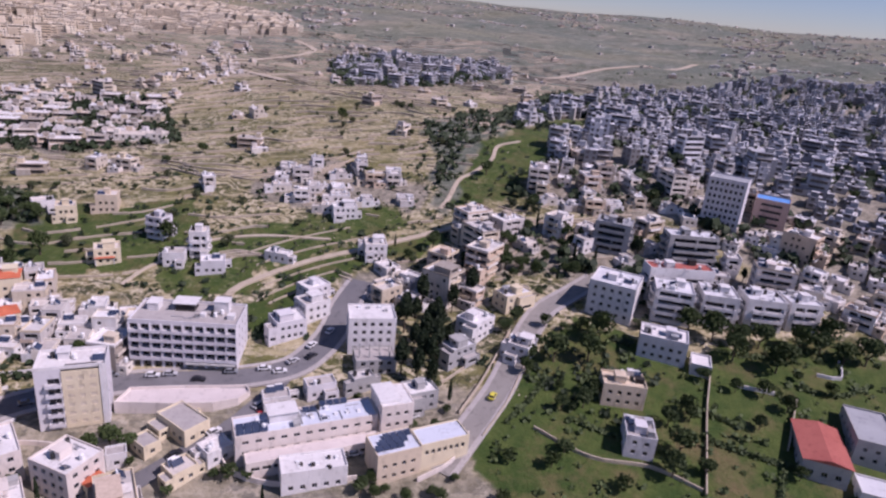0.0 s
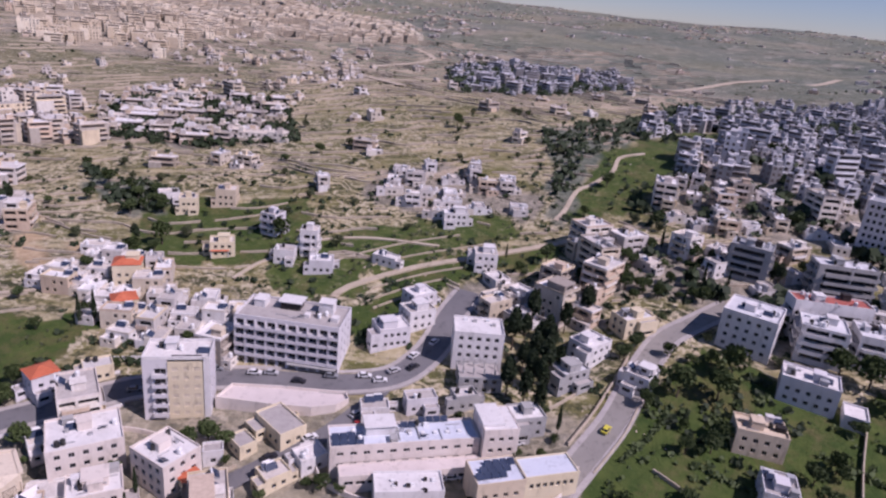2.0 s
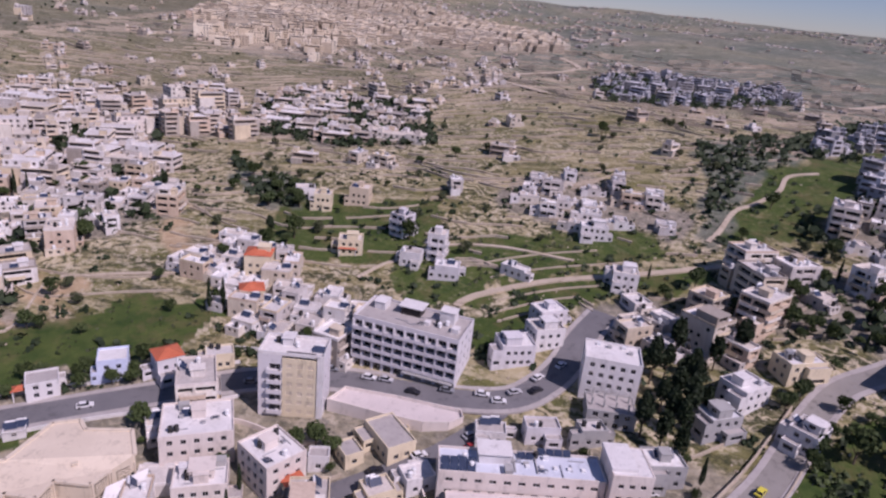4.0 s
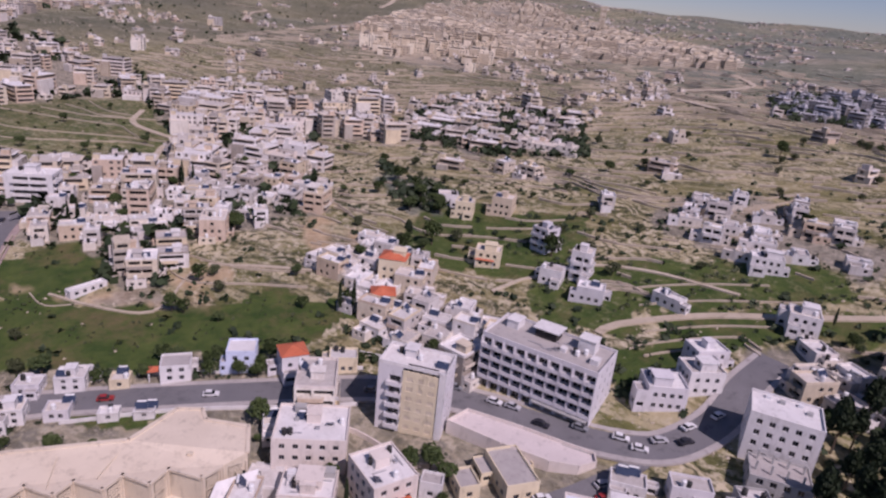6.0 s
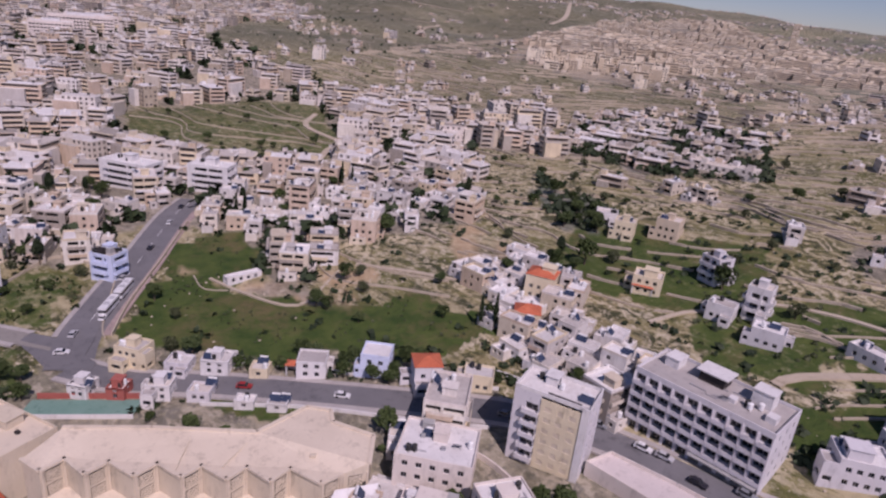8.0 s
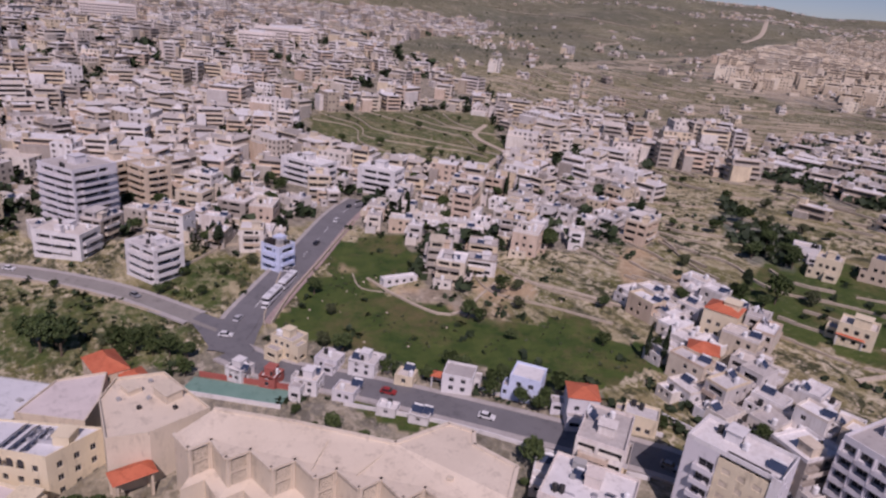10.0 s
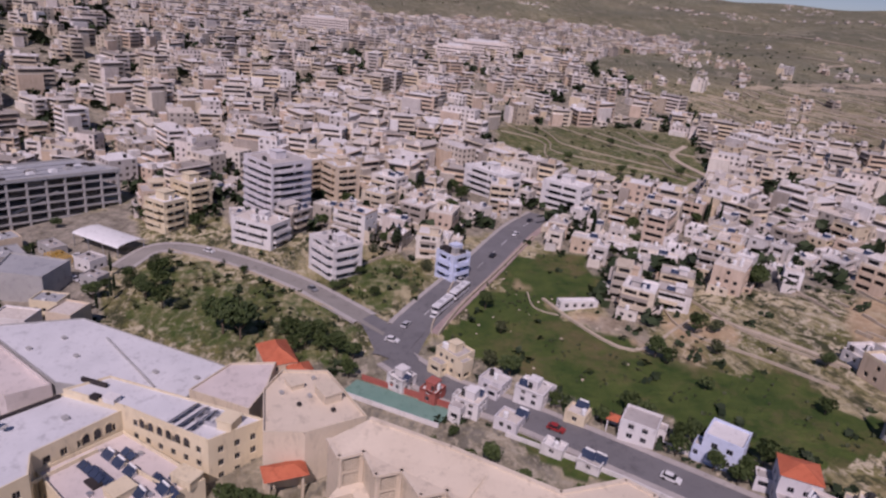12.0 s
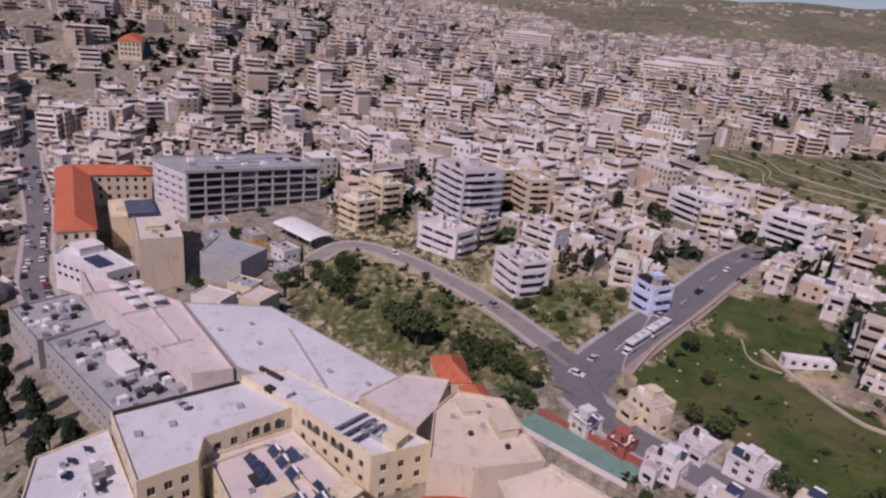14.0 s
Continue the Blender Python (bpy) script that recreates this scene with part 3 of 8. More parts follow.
def roof_parts(parent, w, d, h, rnd, roof=None, items=True, parapet=0.7, wallmat=None, tanks=2, head=True):
    roof, wallmat = roof or ROOF, wallmat or WALLS
    pc = Pieces()
    pc.box(-w / 2 + 0.2, -d / 2 + 0.2, h - 0.3, w / 2 - 0.2, d / 2 - 0.2, h + 0.02)
    pc.make("roof", [roof], parent)
    pc = Pieces()
    t = 0.25
    for x0, y0, x1, y1 in ((-w / 2, -d / 2, w / 2, -d / 2 + t), (-w / 2, d / 2 - t, w / 2, d / 2), (-w / 2, -d / 2 + t, -w / 2 + t, d / 2 - t), (w / 2 - t, -d / 2 + t, w / 2, d / 2 - t)):
        pc.box(x0 - 0.003 if x0 < 0 else x0, y0, h, x1, y1, h + parapet)
    pc.make("parapet", [wallmat], parent)
    if not items:
        return
    sx, sy = rnd.uniform(-0.22, 0.22) * w, rnd.uniform(-0.2, 0.2) * d
    if head:
        pc = Pieces()
        pc.box(sx - 1.4, sy - 1.7, h - 0.1, sx + 1.4, sy + 1.7, h + 2.2)
        pc.box(sx - 1.7, sy - 2.0, h + 2.2, sx + 1.7, sy + 2.0, h + 2.4)
        pc.box(sx + 1.4, sy - 0.5, h, sx + 1.42, sy + 0.5, h + 1.9, 1)
        pc.make("stair_head", [wallmat, DARK], parent)
    for i in range(tanks):
        x, y = rnd.uniform(-0.38, 0.38) * w, rnd.uniform(-0.38, 0.38) * d
        if abs(x - sx) < 2.4 and abs(y - sy) < 2.7:
            x = sx + 2.6 if sx < 0 else sx - 2.6
        if rnd.random() < 0.6:
            link("water_tank", tank_mesh(rnd.random() < 0.45), parent, "", Matrix.Translation((x, y, h)))
        else:
            heater(parent, Matrix.Translation((x, y, h)) @ Matrix.Rotation(rnd.uniform(-0.3, 0.3), 4, "Z"))


TANKS = {}


def tank_mesh(black):
    if black not in TANKS:
        bm = bmesh.new()
        bmesh.ops.create_cone(bm, cap_ends=True, segments=12, radius1=0.62, radius2=0.62, depth=1.3, matrix=Matrix.Translation((0, 0, 0.95)))
        bmesh.ops.create_cone(bm, cap_ends=True, segments=12, radius1=0.62, radius2=0.2, depth=0.25, matrix=Matrix.Translation((0, 0, 1.72)))
        for x in (-0.4, 0.4):
            bmesh.ops.create_cube(bm, size=1, matrix=Matrix.Translation((x, 0, 0.15)) @ Matrix.Diagonal((0.12, 1.0, 0.34, 1)))
        me = bpy.data.meshes.new("water_tank")
        bm.to_mesh(me)
        me.materials.append(TANKB if black else TANKW)
        TANKS[black] = me
    return TANKS[black]


def heater(parent, at):
    """A solar water heater: a sloping collector on a rack, with its cylinder behind as a sub-part."""
    if "h" not in TANKS:
        pc = Pieces()
        pc.v = [(-1.55, 0, 0), (1.55, 0, 0), (1.55, 1.5, 0), (-1.55, 1.5, 0), (-1.55, 0, 0.25), (1.55, 0, 0.25), (1.55, 1.5, 1.4), (-1.55, 1.5, 1.4)]
        pc.f = [(4, 5, 6, 7), (0, 1, 5, 4), (1, 2, 6, 5), (2, 3, 7, 6), (3, 0, 4, 7)]
        pc.m = [0, 1, 1, 1, 1]
        TANKS["h"] = pc.data("solar_heater", [PANEL, METAL])
        bm = bmesh.new()
        bmesh.ops.create_cone(bm, cap_ends=True, segments=10, radius1=0.28, radius2=0.28, depth=2.2, matrix=Matrix.Translation((0, 1.75, 1.45)) @ Matrix.Rotation(radians(90), 4, "Y"))
        me = bpy.data.meshes.new("cylinder")
        bm.to_mesh(me)
        me.materials.append(TANKW)
        TANKS["c"] = me
    ob = link("solar_heater", TANKS["h"], parent, "", at)
    link("cylinder", TANKS["c"], ob)
    return ob


def band_rows(L, floors, storey, rnd, first=0.0):
    """Wide openings behind solid parapets, one or two to a floor, alike from floor to floor."""
    a, b = rnd.uniform(0.4, 0.16 * L + 0.5), L - rnd.uniform(0.4, 0.2 * L + 0.5)
    cut = rnd.uniform(0.38, 0.62) * L
    rows = []
    for f in range(floors):
        z = first + f * storey
        holes = [(a, b)] if L < 7 or rnd.random() < 0.25 else [(a, cut - 0.35), (cut + 0.35, b)]
        if f == 0 and rnd.random() < 0.5:
            holes = holes[:1]
        rows.append((z + 1.0, z + storey - 0.35, holes))
    return rows


def balconies(ob, M, L, floors, storey, rnd, mat, out=1.2, first=0.0):
    """Slabs with solid fronts along a side, one to a floor above the ground."""
    x = rnd.uniform(0.0, 0.18) * L
    bl = L * rnd.uniform(0.55, 0.82)
    for f in range(1, floors):
        b = Pieces()
        z = first + f * storey
        b.box(x, -out, z - 0.12, x + bl, 0.0, z + 0.06, 0, M=M)
        b.box(x, -out, z + 0.06, x + bl, -out + 0.12, z + 0.98, 0, M=M)
        for xx in (x, x + bl - 0.12):
            b.box(xx, -out + 0.12, z + 0.06, xx + 0.12, 0, z + 0.98, 0, M=M)
        b.make("balcony", [mat], ob)


def house(w, d, floors, rnd, storey=3.0, single=True, balcony=True, wallmat=None, roof=None, top_room=False, name="house", win=(1.2, 1.3), items=True):
    """A flat-roofed town house grown by parts: a main block whose open sides have banded loggias, and two lower wings.
    single: every window is a part of its own, else the panes close the openings of the walls."""
    ob = new(name, None)
    h = floors * storey + 0.2
    pc, spots = Pieces(), ([] if single else None)
    wallmat = wallmat or WALLS
    shut = rnd.choice((0, 1, 2, 3))
    for k in range(4):
        M, L = side_pose(w, d, k)
        if k == shut or (floors < 2 and rnd.random() < 0.5):
            facade(pc, M, L, h, even_rows(L, floors, storey, win[0], win[1], 0.95, 1.5, 0.9, 0, 0.3, rnd), 0.25, 0, None if single else 1, spots)
        else:
            facade(pc, M, L, h, band_rows(L, floors, storey, rnd), 1.3, 0, 1, None)
            if balcony and rnd.random() < 0.6:
                balconies(ob, M, L, floors, storey, rnd, wallmat, rnd.uniform(0.7, 1.4))
    pc.make("wall", [wallmat, GLASS], ob)
    for M, ww, wh in spots or ():
        link("window", window_mesh(ww, wh), ob, "", M)
    ks = [0, 1, 2, 3]
    rnd.shuffle(ks)
    for n, k in enumerate(ks[:2]):
        M, L = side_pose(w, d, k)
        wl, wd, wf = L * rnd.uniform(0.4, 0.85), rnd.uniform(2.2, 4.4), max(1, floors - rnd.choice((1, 1, 2)) - n)
        x0 = rnd.choice((0.0, L - wl))
        wing = Pieces()
        wh_ = wf * storey - rnd.uniform(0.3, 1.0)
        C = M @ Matrix.Translation((x0 + wl / 2, -wd / 2, 0))
        for j in (0, 1, 3):
            S, LL = side_pose(wl, wd, j)
            rows = band_rows(LL, wf, storey - 0.3, rnd) if j == 0 and wf > 1 else even_rows(LL, wf, storey - 0.3, 1.2, 1.2, 0.8, 1.2, 0.6, 0, 0.3, rnd)
            facade(wing, C @ S, LL, wh_, rows, 0.6, 0, 1, None)
            wing.box(0, 0, wh_, LL, 0.2, wh_ + 0.5, 0, M=C @ S)
        wing.face([C @ Vector(p) for p in ((-wl / 2, -wd / 2, wh_), (wl / 2, -wd / 2, wh_), (wl / 2, wd / 2, wh_), (-wl / 2, wd / 2, wh_))], 2)
        wing.make("side_wing", [wallmat, GLASS, roof or ROOF], ob)
        if rnd.random() < 0.7:
            p = C @ Vector((rnd.uniform(-0.3, 0.3) * wl, 0, wh_))
            link("water_tank", tank_mesh(rnd.random() < 0.5), ob, "", Matrix.Translation(p))
    roof_parts(ob, w, d, h, rnd, roof, items, wallmat=wallmat, tanks=4 if w * d > 90 else 2, head=w * d > 60)
    if top_room:
        b = Pieces()
        M = Matrix.Translation((-w * 0.16, d * 0.14, h))
        for k in range(4):
            S, L = side_pose(w * 0.6, d * 0.56, k)
            facade(b, M @ S, L, 2.8, [(0.9, 2.3, [(L * 0.15, L * 0.85)])] if k != shut else [], 0.5, 0, 1, None, -0.1)
        b.box(-w * 0.48, -d * 0.16, h + 2.8, w * 0.16, d * 0.44, h + 3.0, 0)
        b.make("top_room", [wallmat, GLASS], ob)
    return ob


def base_at(x, y, w, d, rot):
    """The lowest ground under a footprint's corners."""
    c, s = math.cos(radians(rot)), math.sin(radians(rot))
    return min(ground(x + c * a - s * b, y + s * a + c * b) for a in (-w / 2, w / 2) for b in (-d / 2, d / 2)) * 0.5 + 0.5 * ground(x, y)


TAKEN = []  # footprints: x, y, radius


def place(ob, x, y, rot, w, d, label, category="house", group=""):
    ob.matrix_basis = pose(x, y, base_at(x, y, w, d, rot), 0, 0, rot)
    TAKEN.append((x, y, 0.5 * math.hypot(w, d)))
    return tagged(ob, label, category, group)


def road_gap(x, y):
    return min(math.hypot(p.x - x, p.y - y) - w / 2 for w, line in ROAD_LINES.values() for p in line)


def free(x, y, r):
    return all((x - a) ** 2 + (y - b) ** 2 > (r + c) ** 2 for a, b, c in TAKEN) and road_gap(x, y) > r * 0.8 + 1.0


# ---- the buildings that stand out ----
def prism(name, label, poly, h, wallmat, roofmat, floors=0, storey=3.1, win=(1.2, 1.4), gap=1.6, parapet=0.6, blind=(), base=None, category="building", sill=0.95, single=True, extra=0.0, bands=None):
    """A flat-roofed building on a polygon (anticlockwise): walls with openings on the sides not named blind, roof, parapet."""
    area = sum(a[0] * b[1] - b[0] * a[1] for a, b in zip(poly, poly[1:] + poly[:1]))
    if area < 0:
        poly = poly[::-1]
    cx, cy = sum(p[0] for p in poly) / len(poly), sum(p[1] for p in poly) / len(poly)
    z = min(ground(*p) for p in poly) * 0.4 + ground(cx, cy) * 0.6 if base is None else base
    ob = new(name, None)
    ob.matrix_basis = Matrix.Translation((cx, cy, z))
    tagged(ob, label, category)
    P = [Vector((p[0] - cx, p[1] - cy, 0)) for p in poly]
    r = max(p.length for p in P)
    TAKEN.append((cx, cy, r * 0.9))
    single = single and math.hypot(cx + 20, cy - 50) < 205
    pc, spots = Pieces(), []
    par = Pieces()
    for i, p in enumerate(P):
        q = P[(i + 1) % len(P)]
        L = (q - p).length
        M = Matrix.Translation(p) @ Matrix.Rotation(math.atan2(q.y - p.y, q.x - p.x), 4, "Z")
        rows = [] if i in blind or L < 3 or not floors else even_rows(L, floors, storey, win[0], win[1], sill, gap, 0.9, extra)
        if bands and rows and i != bands[1]:
            br = random.Random(bands[0] + i)
            facade(pc, M, L, h, band_rows(L, floors, storey, br, extra), 1.2, 0, 1, None, -4.0)
            balconies(ob, M, L, floors, storey, br, wallmat, 1.1, extra)
        else:
            facade(pc, M, L, h, rows, 0.28, 0, None if single else 1, spots if single else None, -4.0)
        par.box(-0.02, 0, h, L - 0.26, 0.26, h + parapet, 0, M=M)
    pc.make("wall", [wallmat, GLASS], ob)
    for M, ww, wh in spots:
        link("window", window_mesh(ww, wh), ob, "", M)
    top = Pieces()
    top.face([(p.x * 0.995, p.y * 0.995, h + 0.02) for p in P])
    top.face([(p.x * 0.995, p.y * 0.995, h - 0.3) for p in reversed(P)])
    top.make("roof", [roofmat], ob)
    if parapet:
        par.make("parapet", [wallmat], ob)
    return ob


def rect(cx, cy, w, d, rot):
    c, s = math.cos(radians(rot)), math.sin(radians(rot))
    return [(cx + c * a - s * b, cy + s * a + c * b) for a, b in ((-w / 2, -d / 2), (w / 2, -d / 2), (w / 2, d / 2), (-w / 2, d / 2))]


def on_roof(ob, name, x, y, z, sx, sy, sz, mat, rot=0.0, label="", over=0.0):
    """A box-like part on a roof, at world x, y; with an overhanging lid where over is given."""
    b = ob.matrix_basis.translation
    pc = Pieces()
    pc.box(-sx / 2, -sy / 2, 0, sx / 2, sy / 2, sz)
    if over:
        pc.box(-sx / 2 - over, -sy / 2 - over, sz, sx / 2 + over, sy / 2 + over, sz + 0.25)
    return pc.make(name, [mat], ob, label, Matrix.Translation((x - b.x, y - b.y, z)) @ Matrix.Rotation(radians(rot), 4, "Z"))


PANELS = {}


def panel_row(ob, x, y, z, n, rot, label="dark blue solar panels"):
    b = ob.matrix_basis.translation
    for i in range(n):
        if "p" not in PANELS:
            pc = Pieces()
            M = Matrix.Rotation(radians(28), 4, "X")
            pc.box(-0.95, -0.9, 0.0, 0.95, 0.9, 0.06, 0, M=Matrix.Translation((0, 0, 0.75)) @ M)
            for sx in (-0.8, 0.8):
                pc.box(sx - 0.03, 0.6, 0, sx + 0.03, 0.68, 1.1, 1)
                pc.box(sx - 0.03, -0.7, 0, sx + 0.03, -0.62, 0.45, 1)
            PANELS["p"] = pc.data("solar_panel", [PANEL, METAL])
        a = radians(rot)
        link("solar_panel", PANELS["p"], ob, "", Matrix.Translation((x - b.x + math.cos(a) * 2.05 * i, y - b.y + math.sin(a) * 2.05 * i, z)) @ Matrix.Rotation(a, 4, "Z"))


def massing(ob, w, d, rot, h, wallmat, seed):
    """What has been added to a small house over the years: two lower wings with openings, a roof room."""
    r = random.Random(seed)
    T = Matrix.Rotation(radians(rot), 4, "Z")
    ks = [0, 1, 2, 3]
    r.shuffle(ks)
    for k in ks[:2]:
        M, L = side_pose(w, d, k)
        wl, wd, wh_ = L * r.uniform(0.35, 0.7), r.uniform(1.6, 3.2), min(h - 0.6, r.choice((2.7, 2.9, 3.2, 5.4)))
        C = T @ M @ Matrix.Translation((r.choice((0.0, L - wl)) + wl / 2, -wd / 2, 0))
        pc = Pieces()
        for j in (0, 1, 3):
            S, LL = side_pose(wl, wd, j)
            facade(pc, C @ S, LL, wh_, [(0.9, 2.2, [(LL * 0.2, LL * 0.8)])], 0.4, 0, 1, None)
            pc.box(0, 0, wh_, LL, 0.18, wh_ + 0.4, 0, M=C @ S)
        pc.face([C @ Vector(p) for p in ((-wl / 2, -wd / 2, wh_), (wl / 2, -wd / 2, wh_), (wl / 2, wd / 2, wh_), (-wl / 2, wd / 2, wh_))], 2)
        pc.make("side_wing", [wallmat, GLASS, PAVING], ob)
    if w > 8 and r.random() < 0.7:
        pc = Pieces()
        M = T @ Matrix.Translation((r.uniform(-0.2, 0.2) * w, r.uniform(-0.12, 0.12) * d, h))
        for k in range(4):
            S, L = side_pose(w * 0.45, d * 0.5, k)
            facade(pc, M @ S, L, 2.5, [(0.8, 2.0, [(L * 0.25, L * 0.7)])] if k % 2 else [], 0.25, 0, 1, None, -0.1)
        pc.box(-w * 0.25, -d * 0.28, 2.5, w * 0.25, d * 0.28, 2.68, 0, M=M)
        pc.make("roof_room", [wallmat, GLASS], ob)


def hip_roof(parent, w, d, z, rise, mat=None, over=0.5, name="roof"):
    pc = Pieces()
    w, d = w + 2 * over, d + 2 * over
    k = min(w, d) / 2
    if w >= d:
        r0, r1 = (-w / 2 + k, 0), (w / 2 - k, 0)
    else:
        r0, r1 = (0, -d / 2 + k), (0, d / 2 - k)
    A, B, C, D = (-w / 2, -d / 2, z), (w / 2, -d / 2, z), (w / 2, d / 2, z), (-w / 2, d / 2, z)
    R0, R1 = (*r0, z + rise), (*r1, z + rise)
    if w >= d:
        for f in ((A, B, R1, R0), (B, C, R1), (C, D, R0, R1), (D, A, R0)):
            pc.face(f)
    else:
        for f in ((A, B, R0), (B, C, R1, R0), (C, D, R1), (D, A, R0, R1)):
            pc.face(f)
    pc.face((D, C, B, A))
    return pc.make(name, [mat or TILE], parent, "red clay tile hipped roof" if (mat or TILE) is TILE else "")


def clutter(ob, x, y, w, d, rot, h, n, seed):
    """The usual things on a flat roof: air-conditioning units, tanks, pipes, dishes, a pergola of posts."""
    r = random.Random(seed)
    b = ob.matrix_basis.translation
    c, s = math.cos(radians(rot)), math.sin(radians(rot))
    for i in range(n):
        p, q = r.uniform(-0.42, 0.42) * w, r.uniform(-0.4, 0.4) * d
        px, py = x + c * p - s * q, y + s * p + c * q
        k = r.random()
        if k < 0.3:
            link("water_tank", tank_mesh(r.random() < 0.55), ob, "", Matrix.Translation((px - b.x, py - b.y, h)))
        elif k < 0.55:
            on_roof(ob, "air_conditioner", px, py, h, r.uniform(0.8, 1.5), r.uniform(0.6, 1.0), r.uniform(0.6, 1.1), r.choice((METAL, TANKW, CONCRETE)), rot)
        elif k < 0.7:
            on_roof(ob, "roof_pipe", px, py, h, r.uniform(2.0, 4.5), 0.25, 0.3, METAL, rot + r.choice((0, 90)))
        elif k < 0.85:
            on_roof(ob, "roof_shed", px, py, h, r.uniform(1.5, 3.0), r.uniform(1.2, 2.4), r.uniform(1.2, 2.2), r.choice((CONCRETE, WHITE, DARK, ROOF_GREY)), rot, "", 0.12)
        else:
            panel_row(ob, px, py, h, 1, rot + 180)


# the hotel: ten bays, four floors of windows over a dark arcade
def hotel():
    w, d, h, g, st = 32.5, 15.0, 16.4, 3.6, 3.1
    ob = new("hotel", None)
    rot = -3.0
    c, s = math.cos(radians(rot)), math.sin(radians(rot))
    x, y = -50.7 - s * d / 2, 185.2 + c * d / 2
    ob.matrix_basis = pose(x, y, 15.4, 0, 0, rot)
    TAKEN.append((x, y, 17))
    tagged(ob, "seven-level lilac-white hotel with a grid of dark windows", "hotel")
    n = 10
    pitch = w / n
    for k in range(4):
        pc, spots = Pieces(), []
        M, L = side_pose(w, d, k)
        if k == 0:
            rows = [(0.25, g - 0.5, [(0.6 + i * pitch, (i + 1) * pitch - 0.25) for i in range(n)])]
            rows += [(g + f * st + 0.95, g + f * st + 2.85, [(i * pitch + 0.42, (i + 1) * pitch - 0.42) for i in range(n)]) for f in range(4)]
            facade(pc, M, L, h, rows, 1.0, 0, None, spots)
        elif k == 2:
            facade(pc, M, L, h, even_rows(L, 4, st, 1.3, 1.5, 1.0, 1.8, 1.2, g), 0.3, 0, None, spots)
        else:
            rows = even_rows(L, 4, st, 1.0, 1.5, 1.0, 3.0, 1.5, g)
            facade(pc, M, L, h, rows, 0.3, 0, None, spots)
        pc.make("wall", [LILAC], ob)
        for M2, ww, wh in spots:
            link("window" if wh < 2.5 else "shopfront", window_mesh(ww, wh), ob, "", M2)
    M, L = side_pose(w, d, 0)
    fin = Pieces()
    fin.box(-0.12, -0.5, g - 0.3, 0.12, 0.0, h - 0.4, 0)
    fin = fin.data("fin", [LILAC])
    for i in range(n + 1):
        link("fin", fin, ob, "", M @ Matrix.Translation((min(max(i * pitch, 0.13), w - 0.13), 0, 0)))
    bal = Pieces()
    bal.box(-pitch / 2 + 0.12, -0.75, 0, pitch / 2 - 0.12, -0.62, 0.95)
    bal.box(-pitch / 2 + 0.12, -0.62, 0, pitch / 2 - 0.12, 0.0, 0.14)
    bal = bal.data("balcony", [LILAC])
    for f in range(4):
        for i in range(n):
            link("balcony", bal, ob, "", M @ Matrix.Translation(((i + 0.5) * pitch, 0, g + f * st + 0.1)))
    pc = Pieces()
    pc.box(w * 0.52, -1.6, g - 0.55, w - 0.4, 0, g - 0.2, 0, M=M)
    pc.make("entrance_canopy", [CONCRETE], ob)
    roof_parts(ob, w, d, h, random.Random(3), PAVING, False, 0.8, LILAC)
    r = random.Random(5)
    for nm, px, py, sx, sy, sz, ov in (("penthouse", -1.8, 3.4, 6, 4.4, 2.6, 0.0), ("lift_house", 9.5, 3.5, 4.5, 4.0, 3.6, 0.2), ("stair_head", -11.5, 2.8, 3.4, 4.4, 2.3, 0.2), ("plant_box", 13.4, -2.0, 2.2, 2.6, 1.5, 0.0), ("plant_box", 4.6, -1.6, 1.6, 2.0, 1.2, 0.0)):
        pc = Pieces()
        pc.box(px - sx / 2, py - sy / 2, h, px + sx / 2, py + sy / 2, h + sz)
        if ov:
            pc.box(px - sx / 2 - ov, py - sy / 2 - ov, h + sz, px + sx / 2 + ov, py + sy / 2 + ov, h + sz + 0.3)
        # the penthouse's dark colour stands for the shadow under its slab
        pc.make(nm, [DARK if nm == "penthouse" else WHITE], ob, "penthouse painted dark as the shadow under a white slab" if nm == "penthouse" else "")
    pc = Pieces()
    pc.box(-5.6, 0.6, h + 2.62, 2.0, 6.4, h + 2.9)
    pc.make("penthouse_slab", [WHITE], ob)
    clutter(ob, x, y, 29, 13, 0, h, 12, 6)


hotel()


